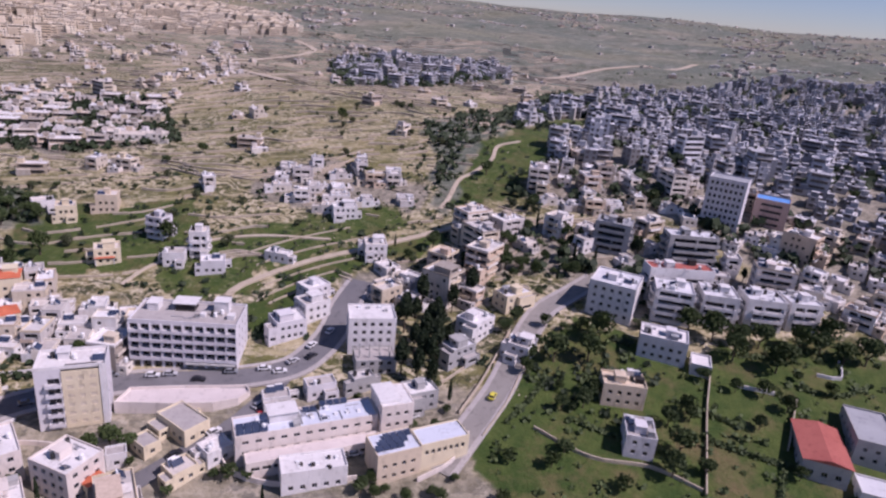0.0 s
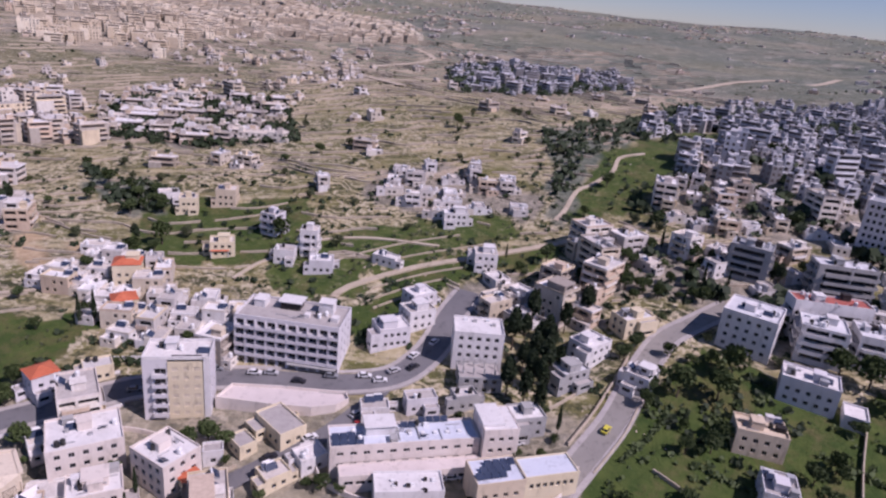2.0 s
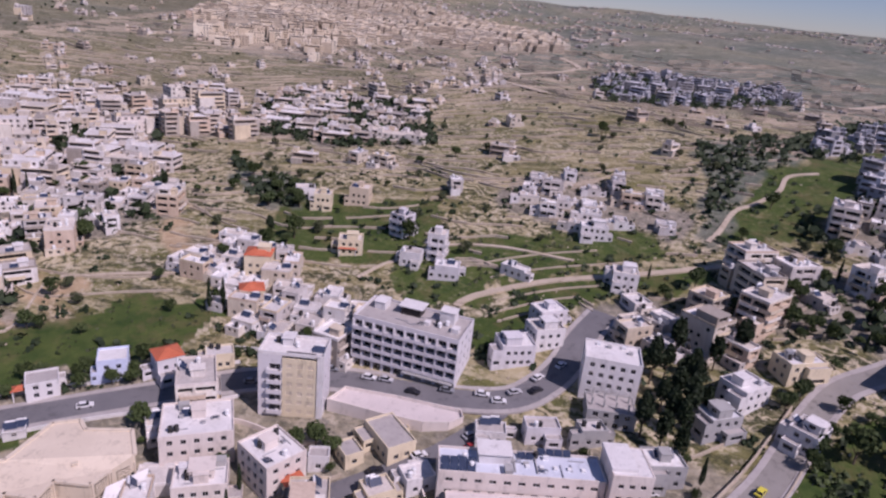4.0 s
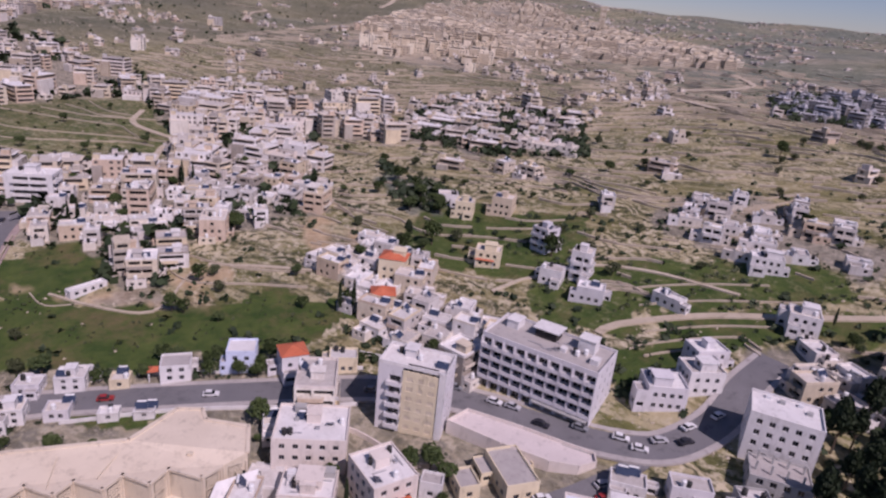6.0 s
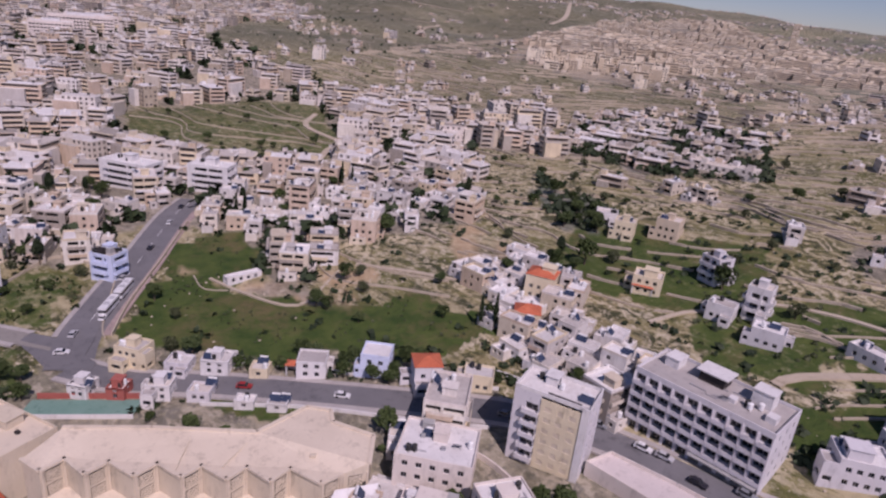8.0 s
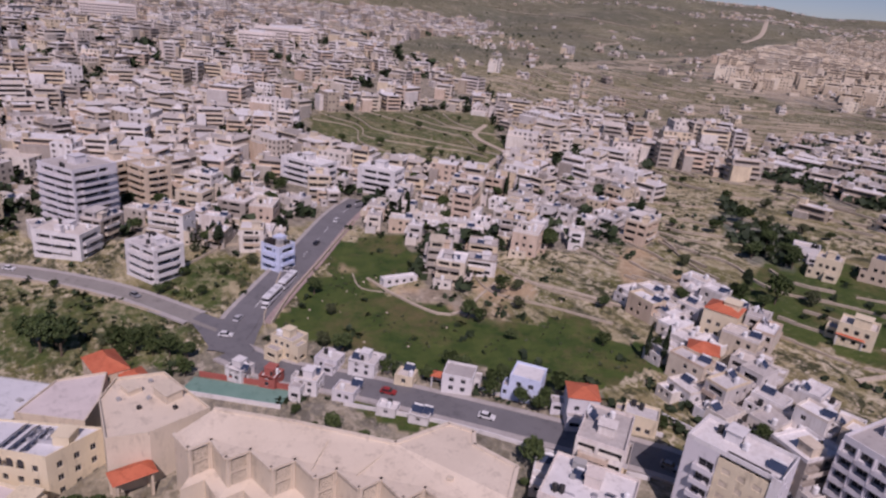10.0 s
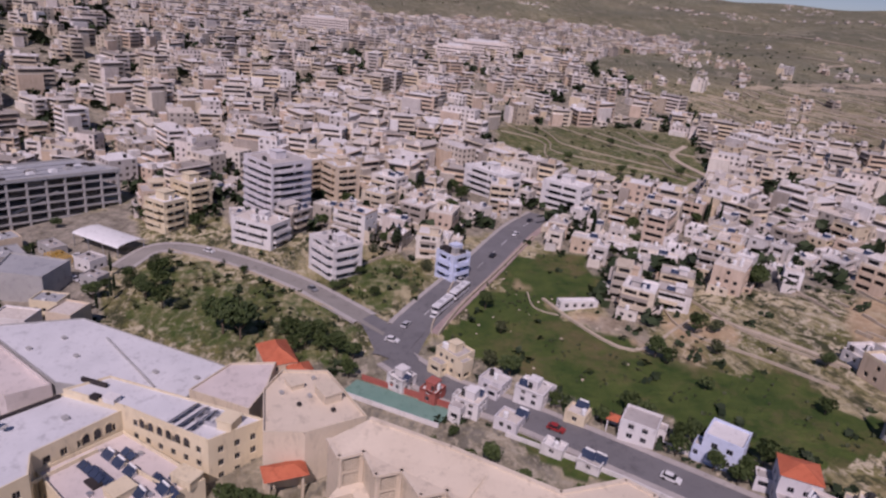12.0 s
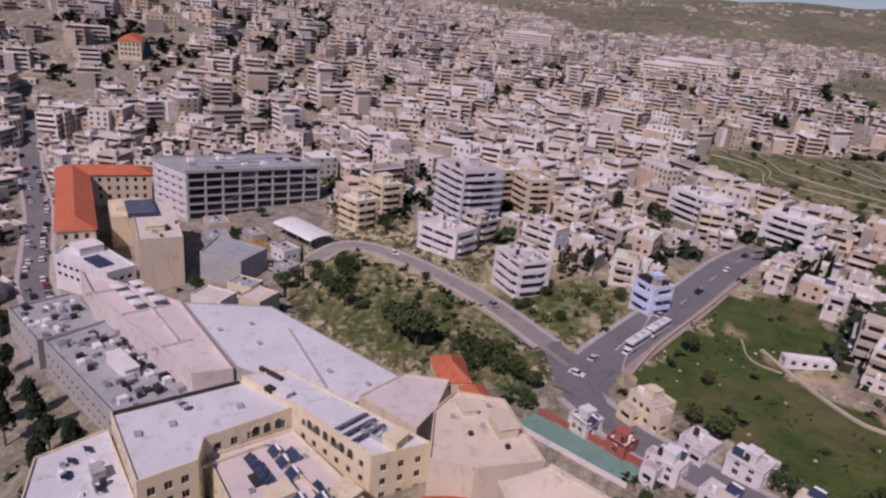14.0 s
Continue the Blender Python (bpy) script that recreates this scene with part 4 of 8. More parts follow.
def tower():
    w, d, h = 17.2, 10.0, 18.8
    rot = 14.0
    c, s = math.cos(radians(rot)), math.sin(radians(rot))
    x, y = -73.4 - s * d / 2, 160.6 + c * d / 2
    ob = new("apartment_tower", None)
    ob.matrix_basis = pose(x, y, 11.6, 0, 0, rot)
    TAKEN.append((x, y, 11))
    tagged(ob, "tall grey and beige apartment tower with balconies", "tower block")
    M, L = side_pose(w, d, 0)
    a = 6.4
    pc, spots = Pieces(), []
    facade(pc, M, a, h, [(1.8 + 3.05 * f, 3.9 + 3.05 * f, [(2.9, 5.9)]) for f in range(5)], 0.9, 0, None, spots)
    pc.make("wall", [LILAC], ob, "pale grey plaster wall")
    pc, M2, shut = Pieces(), M @ Matrix.Translation((a, -0.25, 0)), []
    facade(pc, M2, 9.2, h - 0.6, [(1.6 + 2.75 * f, 2.8 + 2.75 * f, [(1.0, 2.6), (3.9, 5.3), (6.6, 8.2)]) for f in range(6)], 0.14, 0, None, shut)
    for Mw, ww, wh in shut:
        sh = Pieces()
        sh.box(-ww / 2, -0.03, 0, ww / 2, 0.02, wh)
        sh.make("shutter", [BUFF_WALL], ob, "closed pale slatted shutter", Mw)
    pc.box(a, -0.25, h - 0.62, a + 9.2, 0, h - 0.6, 0, M=M)
    pc.make("wall", [CREAM], ob, "cream rendered wall with window bands")
    pc = Pieces()
    pc.box(a + 9.2, -0.5, -4, w, 0.3, h + 0.9, 0, M=M)
    pc.make("pilaster", [WHITE], ob, "bright white corner pilaster")
    for k in (1, 2, 3):
        pc = Pieces()
        Mk, Lk = side_pose(w, d, k)
        facade(pc, Mk, Lk, h, even_rows(Lk, 6, 3.05, 1.1, 1.3, 1.2, 2.2, 1.2, 0.8), 0.25, 0, None, spots)
        pc.make("wall", [LILAC], ob)
    for Mw, ww, wh in spots:
        link("window", window_mesh(ww, wh), ob, "", Mw)
    bal = Pieces()
    bal.box(-1.9, -1.3, -0.15, 1.9, 0.0, 0.05)
    bal.box(-1.9, -1.3, 0.05, 1.9, -1.18, 1.0)
    for q in (-1.9, 1.78):
        bal.box(q, -1.18, 0.05, q + 0.12, 0, 1.0)
    bal = bal.data("balcony", [LILAC])
    for f in range(5):
        link("balcony", bal, ob, "", M @ Matrix.Translation((4.4, 0, 1.7 + 3.05 * f)))
    roof_parts(ob, w, d, h, random.Random(8), ROOF, True, 0.9, WHITE, 3)
    pc = Pieces()
    pc.box(a + 1.0, 0.4, h + 0.02, a + 8.6, 1.1, h + 0.8, 0, M=M)
    pc.make("roof_sign_box", [DARK], ob, "dark louvred strip along the roof edge")


tower()


def wall_line(name, label, pts, height, thick, mat, step=4.0, sink=1.5, category="wall"):
    pc = Pieces()
    line = along(pts, step)
    for p, q in zip(line, line[1:]):
        d = (q - p).normalized()
        n = Vector((-d.y, d.x, 0)) * thick / 2
        zp, zq = ground(p.x, p.y), ground(q.x, q.y)
        c = [Vector((v.x, v.y, z)) for v, z in ((p - n, zp), (q - n, zq), (q + n, zq), (p + n, zp))]
        lo, hi = Vector((0, 0, -sink)), Vector((0, 0, height))
        A, B = [v + lo for v in c], [v + hi for v in c]
        for f in ((A[0], A[1], B[1], B[0]), (A[2], A[3], B[3], B[2]), (B[0], B[1], B[2], B[3]), (A[3], A[0], B[0], B[3]), (A[1], A[2], B[2], B[1])):
            pc.face(f)
    return tagged(pc.make(name, [mat]), label, category, kind="structure")


# the pale retaining wall and terrace below the hotel's road
prism("terrace", "cream retaining wall carrying a paved terrace", [(-65, 165.5), (-50, 165.3), (-38, 166.0), (-31.5, 168.5), (-28.5, 172.5), (-30, 175.6), (-48, 174.8), (-63, 173.2)], 2.6, PINK_WALL, PINK_PAVING, parapet=0.9, base=13.4, category="terrace")

# school complex with pale blue roofs
SR = 16.5


def school():
    ob = prism("school", "long cream school wing with pale blue-grey roof", rect(-10.6, 155.3, 39, 9.0, SR), 8.2, PINK_WALL, BLUE_ROOF, 2, 3.3, (1.7, 1.1), 1.7, blind=(1, 3), base=11.6, sill=1.2, extra=1.3)
    on_roof(ob, "roof_room", -17.3, 155.6, 8.2, 7.5, 5.0, 2.6, WHITE, SR, "white roof room with an overhanging slab", 0.4)
    panel_row(ob, -27.6, 149.6, 8.2, 4, SR)
    panel_row(ob, -27.0, 147.2, 8.2, 4, SR)
    panel_row(ob, -6.6, 161.2, 8.2, 4, SR)
    panel_row(ob, -11.0, 158.0, 8.2, 2, SR)
    for k in range(5):
        on_roof(ob, "skylight", -9 + k * 3.2, 155.2 + k * 0.9, 8.2, 1.0, 1.0, 0.5, TANKW, SR)
    for k in range(2):
        on_roof(ob, "roof_rib", -12.5 + 5 * k, 156.2 + 1.5 * k, 8.2, 0.25, 8.6, 0.45, CONCRETE, SR)
    clutter(ob, -10.6, 155.3, 35.0, 7.6, SR, 8.2, 16, 3)
    t = prism("school_stair_block", "taller cream stair block with a white roof", rect(13.4, 161.2, 9.6, 10.6, SR), 11.2, PINK_WALL, WHITE, 3, 3.4, (1.3, 1.2), 1.6, blind=(2, 3), base=12.6, parapet=0.2)
    on_roof(t, "roof_slab", 11.4, 161.6, 11.2, 6.2, 9.6, 0.9, WHITE, SR)
    low = prism("school_annex", "low cream school annex with a dark window band", rect(-7.5, 148.4, 37, 4.6, SR), 4.6, PINK_WALL, PINK_PAVING, 1, 3.2, (2.3, 1.2), 0.5, blind=(1, 2, 3), base=10.6, sill=2.0, parapet=0.3)
    wb = prism("white_hall", "low white-roofed hall with roof vents", rect(-7.6, 141.6, 17, 7.4, 12), 6.2, WHITE, WHITE, 1, 3.2, (1.3, 1.4), 2.0, base=9.6, parapet=0.5)
    r = random.Random(4)
    for i in range(9):
        on_roof(wb, "roof_vent", -7.6 + r.uniform(-6.5, 6.5), 141.6 + r.uniform(-2.4, 2.4), 6.2, r.uniform(0.6, 1.6), r.uniform(0.6, 1.2), r.uniform(0.4, 1.0), r.choice((CONCRETE, TANKW, DARK)), 12)
    b1 = prism("workshop", "beige workshop with a pale roof full of panels", rect(13.4, 145.4, 12.6, 9.4, 20), 8.4, BEIGE, BLUE_ROOF, 2, 3.3, (1.2, 1.2), 2.0, blind=(3,), base=11.0, parapet=0.4)
    for k in range(3):
        panel_row(b1, 9.4 + 1.0 * k, 141.6 + 2.6 * k, 8.4, 4, 20)
    b2 = prism("workshop", "cream workshop with a flat roof and window row", rect(26.4, 149.4, 14.6, 7.6, 20), 7.6, CREAM, BLUE_ROOF, 1, 3.3, (1.1, 1.4), 0.7, blind=(2, 3), base=12.0, sill=4.4, parapet=0.4)
    return ob


school()

# houses by the garden road and near the hotel
bl = prism("corner_block", "white-roofed four-storey corner block", rect(7.2, 197.6, 15.6, 11.2, 4), 12.0, WHITE, WHITE, 4, 2.9, (1.3, 1.4), 1.5, base=20.0)
for i, (px, py) in enumerate(((3, 201), (6, 200.5), (10, 201.5), (12, 199))):
    on_roof(bl, "roof_vent", px, py, 12.0, 1.2, 1.0, 0.8, CONCRETE if i % 2 else TANKW)
low = prism("unfinished_house", "unfinished concrete house with open roof frame", rect(8.5, 186.0, 13, 9, 8), 5.5, CONCRETE, PAVING, 2, 2.8, (1.4, 1.5), 1.6, base=17.4, parapet=0.3)
for i in range(4):
    for j in range(2):
        on_roof(low, "column", 3.6 + i * 3.2, 183.6 + j * 4.6, 5.5, 0.4, 0.4, 2.4, CONCRETE, 8)
for cx, cy, w, d, rot, h, fl, wm, rm, lab in (
    (-89.5, 143.6, 17, 14, 33, 9.2, 3, PINK_WALL, WHITE, "three-storey house with a cluttered white roof"),
    (-67.6, 141.0, 12.6, 10.8, -28, 9.0, 3, PINK_WALL, WHITE, "cream house with solar panels on its white roof"),
    (-44.6, 159.4, 13.0, 8.0, -42, 4.4, 1, CREAM, PAVING, "low beige house with a bare flat roof"),
    (-52.5, 152.0, 6.5, 5.0, -42, 3.4, 1, CREAM, PAVING, "small beige annex with a flat roof"),
    (-80.0, 131.0, 12.0, 9.0, 30, 6.5, 2, PINK_WALL, WHITE, "two-storey house with a pale crowded roof"),
    (-58.5, 147.5, 5.0, 4.0, 20, 4.0, 1, WHITE, PAVING, "small white garden house"),
    (108.6, 190.8, 16.0, 10.4, -25, 8.0, 2, LILAC, WHITE, "two-storey grey villa with a bright white roof"),
    (119.4, 182.6, 6.5, 8.5, -25, 3.4, 1, WHITE, WHITE, "white terrace block beside a villa"),
    (86.8, 170.0, 13.4, 8.6, -12, 7.0, 2, BEIGE, BEIGE, "beige stone villa with a sandy roof terrace"),
    (85.6, 151.4, 8.6, 10.6, -16, 6.4, 2, LILAC, PAVING, "lilac-grey villa with stepped white terraces"),
    (99.0, 216.0, 17.0, 16.0, -32, 13.0, 4, WHITE, ROOF_PALE, "four-storey white apartment block"),
    (120.0, 212.0, 14.0, 13.0, -20, 12.0, 4, WHITE, ROOF_PALE, "four-storey white apartment block with stepped balconies"),
    (137.0, 210.0, 13.0, 13.0, -16, 11.0, 3, WHITE, ROOF_PALE, "three-storey white apartment block"),
    (153.0, 207.0, 14.0, 12.0, -12, 11.0, 3, WHITE, ROOF_PALE, "three-storey white apartment block beside gardens"),
    (168.0, 206.0, 12.0, 12.0, -8, 10.0, 3, WHITE, ROOF_PALE, "three-storey pale apartment block with balconies"),
    (127.0, 224.0, 26.0, 8.0, -3, 12.4, 3, WHITE, BRICKRED, "long white block with a faded red roof"),
    (141.5, 246.5, 21.0, 9.5, -6, 13.0, 4, CONCRETE, ROOF_PALE, "grey-green apartment slab with dark windows"),
    (112.0, 258.0, 15.0, 11.0, -28, 13.0, 4, CONCRETE, ROOF_GREY, "grey stone apartment block"),
    (58.5, 204.5 - 14, 9.0, 7.5, 55, 5.5, 2, WHITE, PAVING, "small white house beside the road"),
    (36.0, 190.0, 10.0, 8.0, 35, 5.6, 2, CONCRETE, ROOF_PALE, "grey house with a pale flat roof"),
    (44.0, 203.0, 11.0, 9.0, 45, 6.4, 2, WHITE, WHITE, "white house with a bright roof"),
    (60.5, 219.0, 13.0, 8.0, 30, 6.0, 2, CREAM, WHITE, "cream house with a sunlit white roof"),
    (-237.0, 131.0, 9.0, 8.0, 28, 9.6, 3, BLUEP, PAVING, "three-storey pale blue apartment house"),
    (-252.5, 84.0 + 8, 16.0, 12.0, 26, 12.2, 4, WHITE, ROOF, "four-storey white apartment house with banded balconies"),
    (-286.0, 67.0, 19.0, 12.0, 50, 10.0, 3, WHITE, ROOF, "white apartment house with dark balcony bands"),
    (-139.0 - 2, 147.5, 8.0, 7.0, 46, 4.8, 2, WHITE, PAVING, "small house with a red tiled porch"),
    (-128.8, 160.2, 8.0, 7.6, 38, 6.4, 2, BLUEP, WHITE, "pale blue-white house with roof tanks"),
    (-203.6, 163.0, 13.0, 3.2, 87, 2.3, 1, WHITE, WHITE, "long low white shed in a meadow"),
):
    ob = prism("house" if w < 14 else "apartment_block", lab, rect(cx, cy, w, d, rot), h, wm, rm, fl, min(3.1, h / fl), (1.3, 1.35), 1.5, category="house" if w < 14 else "apartment block", bands=(int(abs(cx)), 2) if fl >= 3 and (cx < -200 or cx > 110) else None)
    if fl < 3 and w > 7 and cx < 120 and "shed" not in lab and "villa" not in lab:
        massing(ob, w, d, rot, h, wm, int(abs(cx) * 3 + abs(cy)))
    r = random.Random(int(abs(cx) * 7 + abs(cy)))
    b = ob.matrix_basis.translation
    if w > 8.5 and h > 5.2:
        on_roof(ob, "stair_head", b.x + r.uniform(-0.2, 0.2) * w, b.y + r.uniform(-0.15, 0.15) * d, h, 3.2, 3.6, 2.3, wm, rot, "", 0.15)
        clutter(ob, b.x, b.y, w, d, rot, h, 10 if cy < 165 and cx < 0 else 8 if w > 11 else 3, int(w * 13 + d * 7 + abs(cx)))
        for i in range(2):
            a, q = r.uniform(-0.4, 0.4) * w, r.uniform(-0.36, 0.36) * d
            c, s = math.cos(radians(rot)), math.sin(radians(rot))
            m = Matrix.Translation((c * a - s * q, s * a + c * q, h)) @ Matrix.Rotation(radians(rot), 4, "Z")
            link("water_tank", tank_mesh(r.random() < 0.5), ob, "", m) if r.random() < 0.6 else heater(ob, m)


def tiled_house(label, cx, cy, w, d, rot, h, rise=2.6, wallmat=None, porch=False):
    ob = prism("tiled_house", label, rect(cx, cy, w, d, rot), h, wallmat or WHITE, ROOF, max(1, int(h / 3)), 3.0, (1.2, 1.3), 1.5, parapet=0, category="house")
    r = hip_roof(ob, w, d, h + 0.02, rise, None, 0.25)
    massing(ob, w, d, rot, h * 0.99, wallmat or WHITE, int(abs(cx))) if h > 7 else None
    r.matrix_basis = Matrix.Rotation(radians(rot), 4, "Z")
    return ob


tiled_house("three-storey pale house with a bright red hipped roof", -114.6, 165.2, 7.4, 7.2, 53, 7.4, 1.5, LILAC)
tiled_house("house with a stepped orange-red tiled roof", -192.5, 69.5, 12.0, 8.0, 12, 6.0, 3.0, BEIGE)
tiled_house("small house with an orange-red tiled roof", -184.6, 75.5, 8.0, 6.0, 12, 4.2, 1.8, BEIGE)
tiled_house("small house with a red tiled roof", -60.9, 138.4, 5.0, 5.0, 52, 4.4, 0.6, CREAM)
tiled_house("house with a salmon red tiled roof", -121.0, 226.0, 9.5, 8.5, 20, 8.5, 2.2, CREAM)
tiled_house("house with a salmon red tiled roof in the cluster", -113.0, 207.5, 8.0, 7.0, 35, 5.5, 2.0, CREAM)


def barn():
    ob = prism("red_roofed_hall", "hall with a faded red pitched metal roof", rect(140.2, 146.0, 12.8, 20.5, -25), 5.6, CONCRETE, ROOF_GREY, 1, 3.0, (1.6, 1.6), 2.0, parapet=0, category="hall")
    pc = Pieces()
    w, d, z = 13.6, 21.4, 5.65
    for f in (((-w / 2, -d / 2, z), (0.6, -d / 2, z + 1.3), (0.6, d / 2, z + 1.3), (-w / 2, d / 2, z)), ((0.6, -d / 2, z + 1.3), (w / 2, -d / 2, z), (w / 2, d / 2, z), (0.6, d / 2, z + 1.3)), ((-w / 2, -d / 2, z), (w / 2, -d / 2, z), (0.6, -d / 2, z + 1.3)), ((w / 2, d / 2, z), (-w / 2, d / 2, z), (0.6, d / 2, z + 1.3))):
        pc.face(f)
    pc.make("pitched_roof", [BRICKRED], ob, "faded red sheet roof", Matrix.Rotation(radians(-25), 4, "Z"))
    g = prism("grey_shed", "grey metal-roofed shed beside a hall", rect(159.0, 150.0, 12, 20, -25), 7.0, CONCRETE, ROOF_GREY, 2, 3.0, (1.2, 1.2), 2.4, category="shed")
    g2 = prism("grey_shed", "pale-roofed shed in a walled yard", rect(150.0, 131.0, 13, 9, -25), 4.0, WHITE, ROOF_PALE, 1, 3.0, (1.2, 1.2), 2.4, category="shed")


barn()
slab = prism("office_tower", "ten-storey grey office tower with window grid", rect(172.0, 277.5, 17.0, 12.0, -38), 25.0, LILAC, ROOF_GREY, 8, 3.05, (1.2, 1.5), 0.9, base=43.5, category="tower block", blind=(1, 3))
bluer = prism("blue_roofed_block", "brick-banded block with a bright blue roof sheet", rect(196.0, 277.0, 15.0, 12.0, -36), 12.5, ROSY, BLUECLOTH, 4, 3.0, (9.0, 1.2), 1.0, base=47.5, category="apartment block")


# ---- the pleated hall, the convent-like complex and the buildings west of them ----
def pleated_hall():
    """A long hall under a buff sheet roof; its south front is a row of saw teeth, each with two louvred panels."""
    h = 12.0
    back = [(-146.5, 86.5), (-135.1, 100.5), (-119.6, 117.0), (-120.7, 131.0), (-116.0, 134.4), (-112.2, 132.0), (-102.4, 136.0), (-96.0, 129.2)]
    front = [Vector((x, y, 0)) for x, y in ((-98.5, 124.0), (-99.2, 119.0), (-107.0, 117.0), (-106.2, 111.6), (-113.0, 110.4), (-112.3, 105.2), (-119.2, 103.6), (-118.6, 98.8), (-125.4, 97.2), (-124.8, 92.0), (-132.0, 90.2), (-131.3, 85.0), (-138.4, 84.0), (-137.4, 79.0), (-143.2, 77.6))]
    ring = [Vector((x, y, 0)) for x, y in back] + [Vector((f.x, f.y, 0)) for f in front]
    area = sum(a.x * b.y - b.x * a.y for a, b in zip(ring, ring[1:] + ring[:1]))
    if area < 0:
        ring = ring[::-1]
    cx, cy = -121.0, 108.0
    base = 2.0
    ob = new("pleated_hall", None)
    ob.matrix_basis = Matrix.Translation((cx, cy, base))
    tagged(ob, "long buff hall with a saw-toothed front and broad roof", "hall")
    for px, py in ((-140, 86), (-131, 96), (-122, 106), (-112, 116), (-108, 127)):
        TAKEN.append((px, py, 11))

    def top(v):
        # the roof falls gently from its back edge to the teeth
        return h + 1.6 * (1 if any((v.x - b[0]) ** 2 + (v.y - b[1]) ** 2 < 0.1 for b in back) else 0)
    roof = Pieces()
    roof.face([(v.x - cx, v.y - cy, top(v)) for v in ring])
    me = roof.make("roof", [BUFF_ROOF], ob, "buff sheet roof with fine seams")
    louvre = Pieces()
    louvre.box(-1.5, -0.05, 0, 1.5, 0.25, 2.6, 1)
    for k in range(7):
        louvre.box(-1.45, -0.16, 0.15 + k * 0.36, 1.45, 0.0, 0.33 + k * 0.36, 0, M=None)
    louvre = louvre.data("louvre_panel", [BUFF_WALL, DARK])
    for v, q in zip(ring, ring[1:] + ring[:1]):
        pc = Pieces()
        L = (q - v).length
        M = Matrix.Translation((v.x - cx, v.y - cy, 0)) @ Matrix.Rotation(math.atan2(q.y - v.y, q.x - v.x), 4, "Z")
        pc.face([M @ Vector(p) for p in ((0, 0, -6), (L, 0, -6), (L, 0, top(q)), (0, 0, top(v)))])
        pc.make("wall", [BUFF_WALL], ob)
        e = Pieces()
        e.box(-0.1, -0.5, top(v) - 0.25, L + 0.1, 0.4, top(v) + 0.35, 0, M=M) if abs(top(v) - top(q)) < 0.1 else None
        if e.v:
            e.make("eave", [BUFF_ROOF], ob)
        d = (q - v).normalized()
        nrm = Vector((d.y, -d.x, 0))
        if nrm.x > 0.8 and 3.5 < L < 7.5:
            for z in (h - 3.5, h - 6.9):
                link("louvre_panel", louvre, ob, "slatted beige louvre panel", M @ Matrix.Translation((L / 2, -0.06, z)))
            frame = Pieces()
            for x0 in (0.15, L - 0.55):
                frame.box(x0, -0.35, -6, x0 + 0.4, 0.0, h - 0.3, 0, M=M)
            frame.make("louvre_frame", [BUFF_ROOF], ob)
    seam = Pieces()
    seam.box(-0.1, 0, 0, 0.1, 11.5, 0.22)
    seam = seam.data("roof_seam", [BUFF_WALL])
    for i, (sx, sy) in enumerate(((-129.0, 107.0), (-119.6, 117.0))):
        link("roof_seam", seam, ob, "", Matrix.Translation((sx - cx, sy - cy, h + 1.2)) @ Matrix.Rotation(radians(-135 if i == 0 else -160), 4, "Z") @ Matrix.Rotation(radians(-5), 4, "X"))
    for px, py in ((-118.5, 126), (-109, 127.5), (-106, 122)):
        on_roof(ob, "roof_hatch", px, py, h + 0.9, 1.2, 0.9, 0.6, BUFF_WALL, 40)
    low, zl = Pieces(), 4.4
    fr = [Vector((f.x + 2.4 - cx, f.y - 2.3 - cy, 0)) for f in front[1:-1]]
    bk = [Vector((f.x - cx, f.y - cy, 0)) for f in front[1:-1]]
    for a, b, c, d in zip(fr, fr[1:], bk[1:], bk):
        low.face([(p.x, p.y, zl + (0.5 if p in (c, d) else 0)) for p in (b, a, d, c)])
    low.make("lower_roof", [BUFF_ROOF], ob, "zigzag lower roof ledge")
    for a, b in zip(fr, fr[1:]):
        w2 = Pieces()
        w2.face([(b.x, b.y, -6), (a.x, a.y, -6), (a.x, a.y, zl), (b.x, b.y, zl)])
        w2.make("lower_wall", [BUFF_WALL], ob)
    sail = Pieces()
    A, B, C, D = (-92.0, 128.5, 13.5), (-97.0, 121.0, 12.5), (-95.5, 114.0, 6.0), (-88.0, 121.0, 6.0)
    sail.face((A, B, C, D))
    sail.face([(p[0], p[1], p[2] - 0.12) for p in (D, C, B, A)])
    for p in (A, B, C, D):
        sail.box(p[0] - 0.06, p[1] - 0.06, 0, p[0] + 0.06, p[1] + 0.06, p[2])
    tagged(sail.make("shade_sail", [WHITE]), "bright white tensioned shade sail on poles", "canopy")


pleated_hall()


